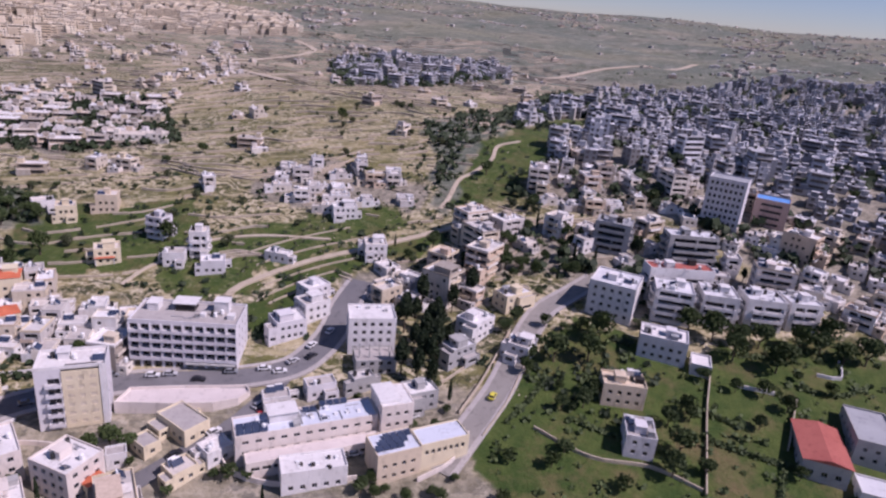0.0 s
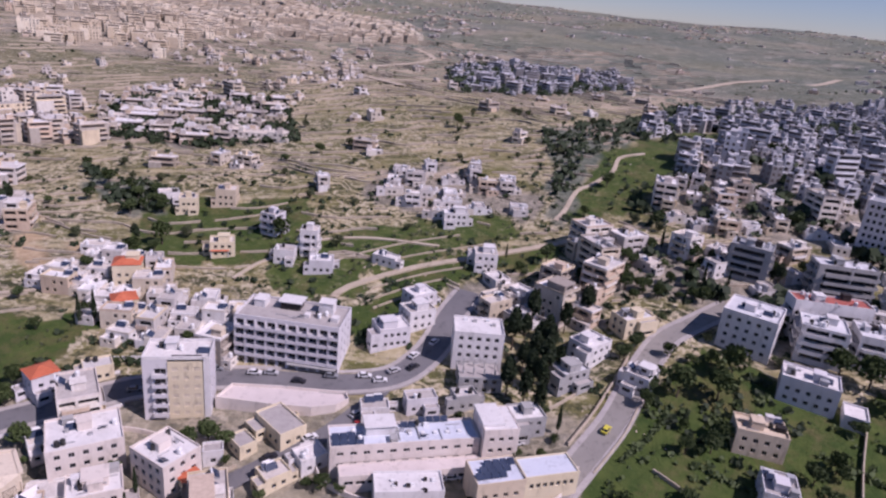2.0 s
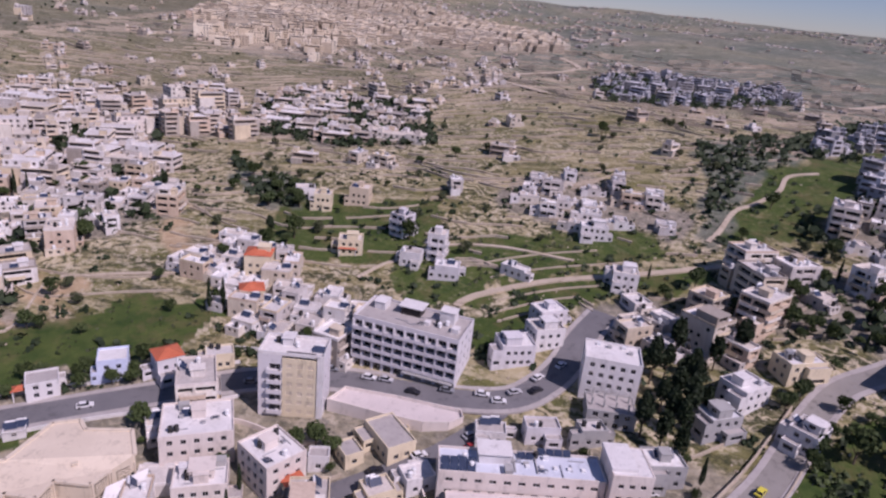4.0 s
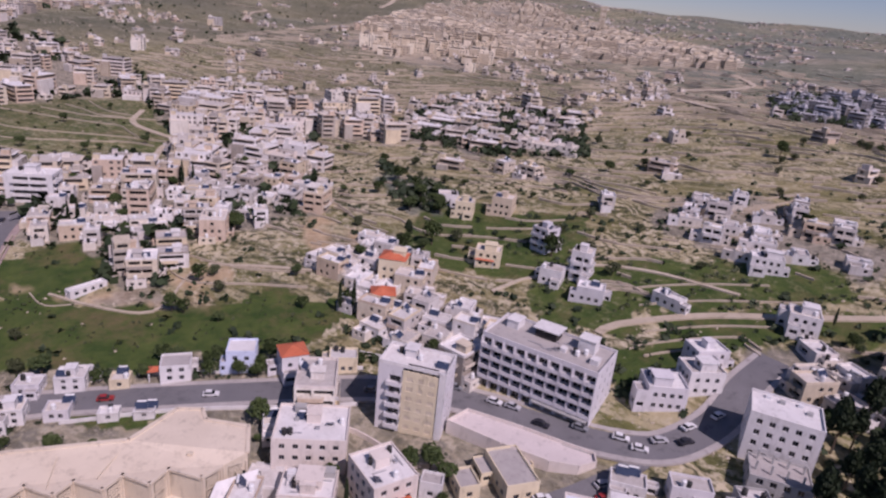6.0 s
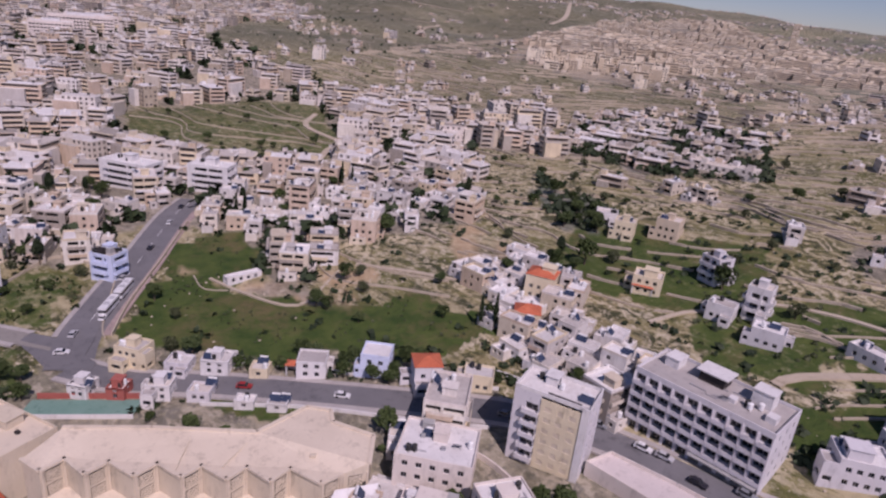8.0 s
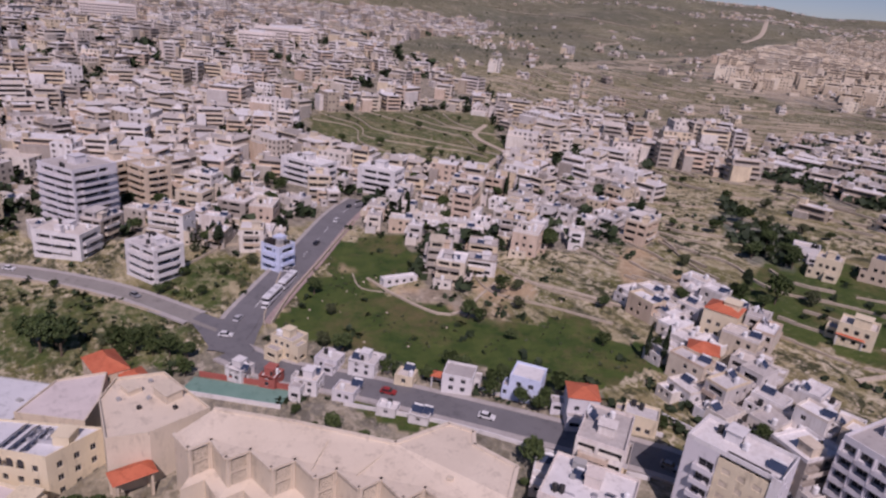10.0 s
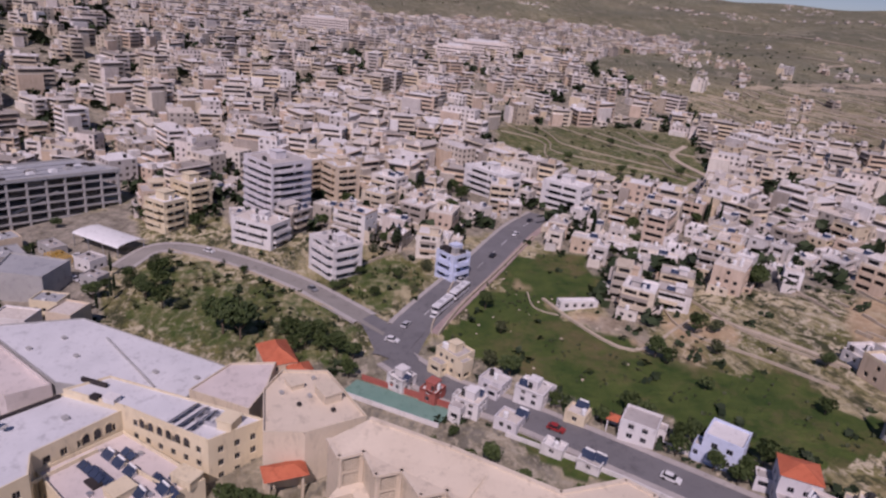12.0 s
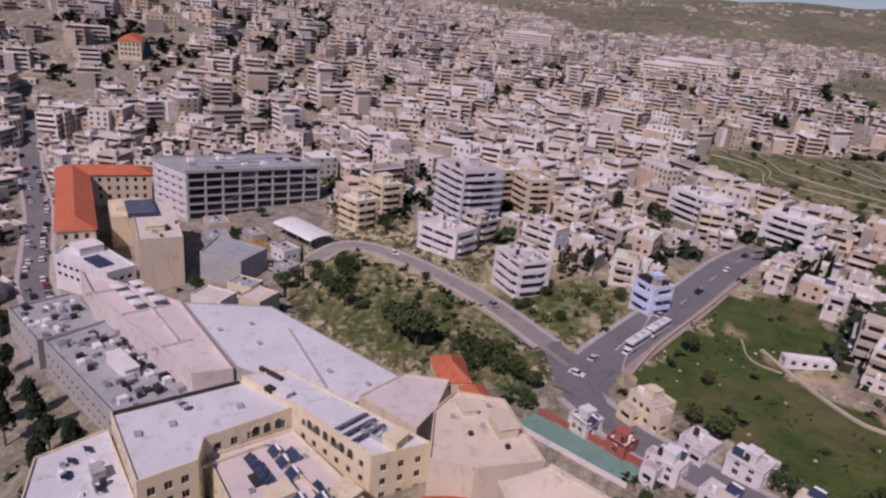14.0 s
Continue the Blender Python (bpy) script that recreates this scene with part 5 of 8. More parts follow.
def complex_west():
    e = prism("end_block", "buff hall block with a flat roof and low parapet", [(-149.0, 65.2), (-147.6, 73.5), (-151.5, 86.8), (-170.5, 80.5), (-172.0, 70.0), (-164.5, 65.6)], 12.8, BUFF_WALL, BUFF_ROOF, 0, parapet=0.7, base=-0.6)
    on_roof(e, "roof_room", -160.5, 79.5, 12.8, 5.5, 4.0, 2.2, BUFF_WALL, 20, "", 0.3)
    on_roof(e, "roof_room", -166.0, 72.5, 12.8, 4.0, 3.0, 1.2, BUFF_WALL, 20, "", 0.2)
    for i, (px, py) in enumerate(((-163, 69.5), (-158, 73), (-168, 77), (-155, 80), (-161, 75.5))):
        on_roof(e, "roof_vent", px, py, 12.8, 0.9, 0.8, 0.7, DARK if i % 2 else CONCRETE, 20)
    a = new("tiled_awning", None)
    a.matrix_basis = pose(-145.4, 69.4, -1.0, 0, 0, 98)
    tagged(a, "orange-red tiled awning roof over an entrance", "awning")
    hip_roof(a, 8.0, 4.4, 6.6, 1.3)
    for px in (-3.4, 3.4):
        pc = Pieces()
        pc.box(px - 0.25, -1.8, -2, px + 0.25, -1.3, 6.6)
        pc.make("post", [BEIGE], a)
        pc = Pieces()
        pc.box(px - 0.25, 1.3, -2, px + 0.25, 1.8, 6.6)
        pc.make("post", [BEIGE], a)
    g = prism("grey_roofed_hall", "large hall under a flat grey membrane roof", [(-218.4, -6.9), (-187.7, 18.0), (-176.5, 47.0), (-189.5, 58.6), (-221.4, 17.3)], 10.0, CONCRETE, ROOF_PALE, 0, parapet=0.35, base=-7.0)
    on_roof(g, "roof_rib", -196, 33, 10.0, 0.4, 30, 0.5, CONCRETE, 120)
    for px, py in ((-200, 20), (-205, 8), (-190, 40), (-210, 15), (-186, 50)):
        on_roof(g, "roof_vent", px, py, 10.0, 1.4, 1.0, 0.6, CONCRETE, 40)
    g2 = prism("grey_roofed_wing", "wing with a sloping grey roof", [(-176.0, 49.0), (-166.4, 62.5), (-174.5, 66.5), (-186.3, 69.2), (-187.0, 58.0)], 9.5, BUFF_WALL, PINK_PAVING, 0, parapet=0.5, base=-3.5)
    w = prism("roof_terrace", "pale pink paved roof terrace with parapet", [(-233, -44), (-218.9, -33.0), (-183.3, 8.9), (-186.9, 17.5), (-218.9, -8.1)], 11.9, PINK_PAVING, PINK_PAVING, 0, parapet=1.0, base=-9.5, category="terrace")
    for i in range(3):
        for j in range(2):
            c = new("parasol", None)
            c.matrix_basis = pose(-221.5 + 4.2 * i - 3.4 * j, -27.0 + 4.6 * i + 4.0 * j, 2.42, 0, 0, 42)
            tagged(c, "square white parasol on a roof terrace", "parasol", "terrace parasols")
            pc = Pieces()
            for k in range(4):
                m = Matrix.Rotation(radians(90 * k), 4, "Z")
                pc.face([m @ Vector(p) for p in ((-1.8, -1.8, 2.5), (1.8, -1.8, 2.5), (0, 0, 3.1))])
                pc.face([m @ Vector(p) for p in ((1.8, -1.8, 2.3), (-1.8, -1.8, 2.3), (-1.8, -1.8, 2.5), (1.8, -1.8, 2.5))])
            pc.make("canopy", [WHITE], c)
            pc = Pieces()
            pc.box(-0.05, -0.05, 0, 0.05, 0.05, 3.0)
            pc.make("pole", [METAL], c)
    c = prism("service_court", "grey roof crowded with air-conditioning plant", [(-200.2, -36.3), (-168.7, 0.1), (-181.4, 14.6), (-214.9, -26.8)], 8.0, CONCRETE, ROOF_GREY, 2, 3.2, (1.2, 1.2), 2.0, parapet=0.8, base=-11.0)
    for px, py, L, q in ((-203, -14, 26, 49), (-207, -8, 24, 41), (-212, -16, 12, 131), (-196, -1, 10, 131), (-222, -30, 12, 131)):
        on_roof(w, "low_wall", px, py, 11.9, L, 0.35, 0.8, PINK_PAVING, q)
    plant_yard = prism("plant_yard", "low grey plant roof with pipes and cooling units", [(-203.0, -40.0), (-217.0, -29.0), (-232.0, -47.0), (-219.0, -58.0)], 5.5, CONCRETE, ROOF_GREY, 1, 3.2, (1.2, 1.2), 2.0, parapet=0.8, base=-10.5)
    pr = random.Random(17)
    for i in range(34):
        u, v = pr.uniform(0.06, 0.94), pr.uniform(0.08, 0.92)
        on_roof(plant_yard, "cooling_unit", -203 - 14 * u - 15.5 * v, -40 + 11 * u - 17.5 * v, 5.5, pr.uniform(0.9, 2.4), pr.uniform(0.8, 1.8), pr.uniform(0.6, 1.7), pr.choice((DARK, CONCRETE, METAL, TANKW)), 49)
    r = random.Random(11)
    for i in range(74):
        u, v = r.uniform(0.05, 0.95), r.uniform(0.12, 0.9)
        if 0.42 < u < 0.6 and v < 0.5:
            continue
        px, py = -200.2 + 31.5 * u - 13.5 * v, -36.3 + 36.4 * u + 11.5 * v
        on_roof(c, "cooling_unit", px, py, 8.0, r.uniform(0.9, 2.6), r.uniform(0.9, 2.2), r.uniform(0.7, 1.8), r.choice((DARK, CONCRETE, METAL, TANKW, DARK)), 49)
    on_roof(c, "plant_room", -191.5, -11.5, 8.0, 11, 3.4, 2.8, WHITE, 49, "white plant room on the roof", 0.2)
    big = prism("courtyard_wing", "cream courtyard wing with a broad pale grey roof", [(-161.8, 0.8), (-143.1, 14.6), (-150.2, 22.8), (-156.7, 21.5), (-169.3, 36.0), (-177.5, 22.0)], 14.6, CREAM, ROOF_PALE, 3, 3.4, (1.5, 1.9), 2.2, parapet=0.5, base=-8.4, extra=3.0)
    for px, py in ((-168, 25), (-156, 9), (-160, 14)):
        on_roof(big, "roof_vent", px, py, 14.6, 1.6, 1.2, 0.6, CONCRETE, 35)
    wing = prism("courtyard_wing", "cream courtyard wing with rows of roof panels", [(-177.0, 22.6), (-168.6, 36.6), (-154.1, 54.4), (-159.9, 65.8), (-181.5, 31.5)], 14.6, CREAM, ROOF_PALE, 3, 3.4, (1.3, 1.7), 2.6, parapet=0.5, base=-7.0, extra=3.0)
    for k in range(3):
        panel_row(wing, -166.5 + 1.6 * k, 51.0 + 2.0 * k, 14.6, 4, -40)
    on_roof(wing, "roof_vent", -173.0, 30.0, 14.6, 2.2, 1.6, 0.9, DARK, 55)
    on_roof(wing, "stair_head", -159.0, 58.5, 14.6, 3.5, 4.0, 2.2, CREAM, 58, "", 0.2)
    t = prism("inner_terrace", "low pink-roofed courtyard building with panels", [(-157.0, 21.8), (-145.5, 30.0), (-144.5, 45.9), (-149.5, 54.0), (-168.0, 36.0)], 9.0, CREAM, PINK_PAVING, 1, 3.2, (1.4, 1.7), 2.2, parapet=0.8, base=-7.6, extra=3.0)
    for k in range(2):
        panel_row(t, -157.5 + 2.0 * k, 30.0 + 2.4 * k, 9.0, 4, 40)
    for k in range(2):
        panel_row(t, -151.5 + 2.2 * k, 44.5 + 1.6 * k, 9.0, 3, 35)
    panel_row(t, -160.5, 37.5, 9.0, 2, 40)
    on_roof(t, "light_well", -152.5, 33.5, 9.0, 3.6, 3.2, 0.5, DARK, 40)
    on_roof(t, "roof_room", -150.0, 50.5, 9.0, 5.0, 3.6, 2.0, CREAM, 50, "", 0.2)
    on_roof(t, "low_wall", -158.0, 27.0, 9.0, 13.0, 0.3, 0.9, CREAM, 130)
    on_roof(t, "low_wall", -154.0, 41.0, 9.0, 15.0, 0.3, 0.9, CREAM, 46)
    on_roof(t, "roof_shaft", -148.5, 38.5, 9.0, 4.0, 4.6, 1.6, CREAM, 40, "", 0.15)
    for px, py in ((-162, 33), (-149, 33), (-147, 44), (-160, 40.5)):
        on_roof(t, "roof_vent", px, py, 9.0, 1.1, 0.9, 0.6, METAL, 40)
    on_roof(big, "roof_gutter", -169.0, 11.8, 14.62, 25.5, 0.55, 0.75, DARK, 126.5, "dark metal gutter along the roof edge")
    on_roof(wing, "roof_slot", -179.0, 28.6, 14.6, 7.0, 0.7, 1.0, DARK, 58, "dark roof slot")
    on_roof(wing, "roof_box", -171.5, 33.5, 14.6, 3.0, 2.2, 1.2, WHITE, 58, "", 0.1)
    for px, py in ((-165.0, 15.0), (-166.3, 13.2)):
        dish = Pieces()
        for k in range(10):
            a0, a1 = math.tau * k / 10, math.tau * (k + 1) / 10
            for r0, r1 in ((0.0, 0.5), (0.5, 0.9)):
                dish.face([(r1 * math.cos(a0), r1 * math.sin(a0), 1.0 + 0.3 * r1 * r1), (r1 * math.cos(a1), r1 * math.sin(a1), 1.0 + 0.3 * r1 * r1), (r0 * math.cos(a1), r0 * math.sin(a1), 1.0 + 0.3 * r0 * r0), (r0 * math.cos(a0), r0 * math.sin(a0), 1.0 + 0.3 * r0 * r0)])
        dish.box(-0.06, -0.06, 0, 0.06, 0.06, 1.0)
        bb = big.matrix_basis.translation
        dish.make("satellite_dish", [CONCRETE], big, "dark satellite dish", Matrix.Translation((px - bb.x, py - bb.y, 14.6)) @ Matrix.Rotation(radians(18), 4, "X"))
    bb = wing.matrix_basis.translation
    at = Matrix.Translation((-160.5 - bb.x, 56.0 - bb.y, 14.6)) @ Matrix.Rotation(radians(58), 4, "Z")
    for q in (-1.6, 1.6):
        rail = Pieces()
        rail.box(-4.5, q - 0.12, 0.0, 4.5, q + 0.12, 1.1)
        rail.make("rack_rail", [METAL], wing, "blue-grey steel pipe rack", at)
    for k in range(9):
        rung = Pieces()
        rung.box(-4.4 + k * 1.1, -1.6, 1.1, -4.15 + k * 1.1, 1.6, 1.25)
        rung.make("rack_rung", [METAL], wing, "", at)
    bb = t.matrix_basis.translation
    for px, py, q in ((-159.5, 33.6, 40), (-156.6, 36.0, 40), (-153.6, 38.6, 40), (-150.2, 47.6, 35), (-147.4, 45.4, 35), (-146.8, 41.2, 35)):
        heater(t, Matrix.Translation((px - bb.x, py - bb.y, 9.0)) @ Matrix.Rotation(radians(q), 4, "Z"))
    # arcades under the eaves of the two wings, towards the court
    for wg, ax, ay, rot, n in ((big, -158.6, 23.6, 131.0, 4), (wing, -165.5, 40.2, 51.0, 6), (big, -163.6, 29.6, 131.0, 3)):
        bb = wg.matrix_basis.translation
        ca, sa = math.cos(radians(rot)), math.sin(radians(rot))
        for i in range(n):
            arch = Pieces()
            rim = [(-0.75, 0.0), (0.75, 0.0), (0.75, 1.5)] + [(0.75 * math.cos(radians(q)), 1.5 + 0.75 * math.sin(radians(q))) for q in (30, 60, 90, 120, 150)] + [(-0.75, 1.5)]
            arch.face([(p, -0.02, q) for p, q in rim], 1)
            for (p, q), (p2, q2) in zip(rim[1:], rim[2:] + rim[:1]):
                k1, k2 = 1.22, 1.22
                arch.face([(p, -0.24, q), (p * k1, -0.24, 1.1 + (q - 1.1) * k1), (p2 * k2, -0.24, 1.1 + (q2 - 1.1) * k2), (p2, -0.24, q2)], 0)
                arch.face([(p2, -0.24, q2), (p2, -0.02, q2), (p, -0.02, q), (p, -0.24, q)], 0)
                arch.face([(p * k1, -0.24, 1.1 + (q - 1.1) * k1), (p * k1, 0, 1.1 + (q - 1.1) * k1), (p2 * k2, 0, 1.1 + (q2 - 1.1) * k2), (p2 * k2, -0.24, 1.1 + (q2 - 1.1) * k2)], 0)
            arch.make("arched_window", [CREAM, GLASS], wg, "arched dark window in a cream surround", Matrix.Translation((ax + ca * 2.5 * i - bb.x, ay + sa * 2.5 * i - bb.y, 11.2)) @ Matrix.Rotation(radians(rot + 180), 4, "Z"))
    n = prism("south_wing", "pale-roofed wing at the corner of the complex", [(-152.1, -9.1), (-139.0, -4.0), (-139.0, 13.5), (-144.5, 13.4), (-162.5, -0.4)], 12.0, CREAM, ROOF_PALE, 2, 3.4, (1.4, 1.7), 2.4, parapet=0.5, base=-10.5, extra=3.0)
    clutter(n, -149.0, 2.0, 16.0, 10.0, 40, 12.0, 12, 5)
    return big


complex_west()

tall = prism("stone_wing", "tall beige stone wing with a blank end wall", [(-247.0, -32.5), (-253.5, -20.5), (-286.0, -37.5), (-289.0, -55.0)], 18.0, BEIGE, ROOF, 4, 3.6, (1.1, 1.3), 3.6, base=-9.3, blind=(0,), extra=3.0, category="building")
on_roof(tall, "glazed_lantern", -277.0, -45.0, 18.0, 17, 10, 1.3, PANEL, 30, "blue-grey glazed roof lantern")
for i in range(7):
    on_roof(tall, "lantern_bar", -283.0 + i * 2.0, -49.2 + i * 1.2, 19.3, 0.35, 9.6, 0.2, METAL, 30)
on_roof(tall, "roof_room", -259.0, -32.0, 18.0, 6.0, 5.0, 2.2, CREAM, 30, "", 0.2)
for i in range(9):
    on_roof(tall, "roof_vent", -253 - (i * 2.3) % 14, -27.5 - (i * 3.1) % 9, 18.0, 1.2 + 0.3 * (i % 3), 1.0, 0.8 + 0.2 * (i % 2), (DARK, METAL, CONCRETE)[i % 3], 30)
step = prism("stepped_house", "stepped white building with a roof terrace", [(-265.0, -64.0), (-262.0, -52.0), (-248.5, -34.5), (-240.5, -40.0), (-251.0, -63.0)], 9.0, WHITE, ROOF_PALE, 2, 3.2, (1.6, 1.3), 1.2, base=-10.0, extra=1.5)
on_roof(step, "roof_room", -257.0, -55.0, 9.0, 7.0, 8.0, 2.6, WHITE, 55, "", 0.2)
on_roof(step, "glazed_front", -249.0, -47.0, 9.0, 10.0, 5.0, 0.6, PANEL, 55)
st2 = prism("concrete_block", "grey concrete block with blank shaded walls", [(-257.0, -16.5), (-252.0, -1.0), (-266.0, 4.0), (-274.0, -16.0)], 9.0, CONCRETE, ROOF_GREY, 0, base=-6.5)
for cx, cy, w, d, rot, h, m in ((-283, -20, 11, 9, 30, 6.0, CONCRETE), (-295, -24, 9, 8, 35, 7.0, BEIGE), (-276, 8, 8, 7, 50, 4.0, WHITE), (-262, 12, 7, 6, 60, 3.6, CONCRETE), (-247, 2, 9, 7, 72, 4.2, CREAM), (-292, -8, 10, 6, 40, 3.6, CONCRETE)):
    sh = prism("low_building", "low roughcast building in a crowded yard", rect(cx, cy, w, d, rot), h, m, ROOF_GREY if h > 4 else PAVING, 1 if h < 5 else 2, 2.8, (1.3, 1.2), 1.4, parapet=0.5)
    for k in range(3):
        on_roof(sh, "roof_vent", cx + (k - 1) * 2.2, cy + (k % 2) * 2 - 1, h, 1.0, 0.9, 0.7, (DARK, METAL, TANKW)[k], rot)
st3 = prism("low_stone_house", "low stone house with a broken roof edge", rect(-236.0, -4.5, 11, 8, 72), 5.5, WHITE, ROOF, 1, base=-7.6)
st4 = prism("stone_house", "small pale stone house on a corner", rect(-229.5, 11.5, 8, 9, 66), 9.0, BEIGE, ROOF, 2, base=-6.6)


def tiled_wings():
    ob = new("tiled_building", None)
    ob.matrix_basis = Matrix.Translation((-300, -76, -8.0))
    tagged(ob, "stone building with orange-red tiled wings round a court", "building")
    for cx, cy, L, w, rot in ((3.5, -4.5, 84.0, 12.0, 29.5), (-33.0, -11.0, 38.0, 13.0, 114.0)):
        M = pose(cx, cy, 0, 0, 0, rot)
        pc, spots = Pieces(), []
        for k in range(4):
            S, LL = side_pose(L, w, k)
            facade(pc, M @ S, LL, 13.0, even_rows(LL, 3, 3.8, 1.3, 1.9, 1.2, 2.2, 1.2, 1.0), 0.3, 0, 1, None)
        pc.make("wall", [BEIGE, GLASS], ob)
        hip_roof(ob, L, w, 13.0, 3.0, None, 0.6).matrix_basis = M
        TAKEN.append((-300 + cx, -76 + cy, 20))
    pc = Pieces()
    pc.box(-10, -6, -4, 12, 5, 10.5)
    pc.box(-4, -4, 10.5, 6, 3, 12.5)
    pc.make("court_block", [CREAM], ob, "cream flat-roofed block in the court", pose(4, 16, 0, 0, 0, 29.5))
    TAKEN.append((-275, -60, 18))


tiled_wings()


def open_frame():
    """Six open decks of grey concrete between columns, on a skewed plan, under a broad flat roof."""
    ob = new("parking_garage", None)
    L, D, fl, st = 58.0, 24.0, 6, 3.45
    ob.matrix_basis = Matrix.Translation((-309.0, -41.0, -6.0)) @ Matrix.Rotation(radians(122.0), 4, "Z")
    tagged(ob, "grey concrete parking garage with open dark decks", "garage")
    for px, py in ((-322, -44), (-328, -30), (-336, -14), (-345, -18), (-340, 0), (-350, -8)):
        TAKEN.append((px, py, 15))
    skew = Matrix.Identity(4)
    skew[0][1] = -0.38

    def put(name, pc, mats, label="", at=(0, 0, 0)):
        me = pc.data(name, mats)
        me.transform(skew)
        return link(name, me, ob, label, Matrix.Translation(skew @ Vector(at)))
    for f in range(fl):
        pc = Pieces()
        pc.box(0, 0, 0, L, D, 0.5)
        pc.box(0, 0, 0.5, L, 0.2, 0.85)
        put("deck", pc, [CONCRETE], "", (0, 0, f * st))
    pc = Pieces()
    pc.box(-0.4, -0.4, fl * st, L + 0.4, D + 0.4, fl * st + 0.6)
    put("roof", pc, [ROOF_GREY])
    pc = Pieces()
    for x0, y0, x1, y1 in ((-0.4, -0.4, L + 0.4, -0.1), (-0.4, D + 0.1, L + 0.4, D + 0.4), (-0.4, -0.1, -0.1, D + 0.1), (L + 0.1, -0.1, L + 0.4, D + 0.1)):
        pc.box(x0, y0, fl * st + 0.6, x1, y1, fl * st + 1.4)
    put("parapet", pc, [CONCRETE])
    for i in range(9):
        pc = Pieces()
        pc.box(-0.3, -0.12, -6, 0.3, 0.6, fl * st)
        put("column", pc, [CONCRETE], "", (0.6 + i * (L - 1.2) / 8, 0.1, 0))
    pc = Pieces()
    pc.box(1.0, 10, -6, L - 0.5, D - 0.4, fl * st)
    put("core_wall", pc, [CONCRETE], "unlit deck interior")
    pc = Pieces()
    M = Matrix.Translation((0, D, 0)) @ Matrix.Rotation(radians(-90), 4, "Z")
    facade(pc, M, D, fl * st, even_rows(D, 5, st, 2.4, 1.1, 1.6, 2.6, 2.0, 1.0), 0.3, 0, 1, None, -6)
    put("side_wall", pc, [LILAC, DARK], "pale concrete side wall")
    bay = (L - 1.2) / 8
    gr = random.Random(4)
    # dark glass in random bays, which also stands in for the decks' inner shade
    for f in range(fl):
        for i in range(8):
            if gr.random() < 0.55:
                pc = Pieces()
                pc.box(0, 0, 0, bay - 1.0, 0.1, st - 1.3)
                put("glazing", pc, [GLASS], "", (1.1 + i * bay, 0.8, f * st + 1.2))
    for i in range(5):
        pc = Pieces()
        pc.box(0, 0, 0, 12.5, 0.25, 1.0, M=Matrix.Rotation(radians(-15), 4, "Y"))
        put("ramp", pc, [CONCRETE], "", (16.5 + 5.5 * (i % 2), 1.2, i * st + 0.5))
    r = random.Random(2)
    for i in range(16):
        pc = Pieces()
        pc.box(-1.2, -0.9, 0, 1.2, 0.9, r.uniform(0.7, 1.6))
        put("cooling_unit", pc, [r.choice((METAL, DARK, CONCRETE, TANKW))], "", (r.uniform(3, L - 3), r.uniform(3, D - 3), fl * st + 0.6))
    for k in range(3):
        pc = Pieces()
        pc.box(0, 0, 0, L * 0.5, 0.4, 0.5)
        put("pipe_run", pc, [METAL], "", (6 + 9 * k, 5 + 6 * k, fl * st + 0.6))
    return ob


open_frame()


def banded_tower(name, label, cx, cy, w, d, rot, floors, mat, base=None):
    """A white apartment tower with balcony bands that run round its front corner."""
    ob = prism(name, label, rect(cx, cy, w, d, rot), floors * 3.05 + 0.5, mat, ROOF, floors, 3.05, (1.5, 1.5), 0.9, base=base, category="apartment block", bands=(int(abs(cx)), 9))
    b = ob.matrix_basis.translation
    h = floors * 3.05 + 0.5
    on_roof(ob, "lift_house", b.x, b.y, h, 5, 5, 3.2, mat, rot, "", 0.3)
    r = random.Random(floors)
    for i in range(5):
        link("water_tank", tank_mesh(r.random() < 0.5), ob, "", Matrix.Translation((r.uniform(-0.36, 0.36) * w, r.uniform(-0.36, 0.36) * d, h)))
    return ob


banded_tower("apartment_tower", "tall white apartment tower with banded balconies", -318.5, 74.5, 21.0, 20.0, 32, 8, LILAC)
banded_tower("apartment_block", "cream apartment block with rounded balcony bands", -350.0, 92.0, 14.0, 13.0, 30, 5, BEIGE)
banded_tower("apartment_block", "sandy apartment block with balcony bands", -336.0, 104.0, 15.0, 12.0, 24, 5, BEIGE)
banded_tower("apartment_block", "cream apartment block above a car park", -331.0, 38.0, 14.0, 11.0, 40, 4, CREAM)
banded_tower("apartment_block", "cream apartment block with wide balconies", -309.0, 30.0, 12.0, 11.0, 44, 4, CREAM)
banded_tower("apartment_block", "long white apartment block at the avenue's end", -330.0, 178.0, 26.0, 13.0, 28, 4, WHITE)
banded_tower("apartment_block", "pale apartment block with rows of balconies", -302.0, 205.0, 20.0, 12.0, 38, 4, WHITE)


lm = prism("red_roofed_school", "long cream school with a red tiled roof", rect(-549.0, -173.0, 40.0, 15.0, 20), 10.5, CREAM, ROOF, 3, 3.3, (1.4, 1.7), 1.4, parapet=0, base=32.0)
hip_roof(lm, 40.0, 15.0, 10.6, 3.6).matrix_basis = Matrix.Rotation(radians(20), 4, "Z")
lm = prism("red_topped_block", "white office block with a red top storey", rect(-704.0, -176.0, 34.0, 18.0, 12), 17.0, WHITE, BRICKRED, 5, 3.2, (2.4, 1.5), 0.8, base=54.0)
on_roof(lm, "top_storey", -704.0, -176.0, 17.0, 24.0, 12.0, 4.0, BRICKRED, 12, "faded red top storey", 0.4)
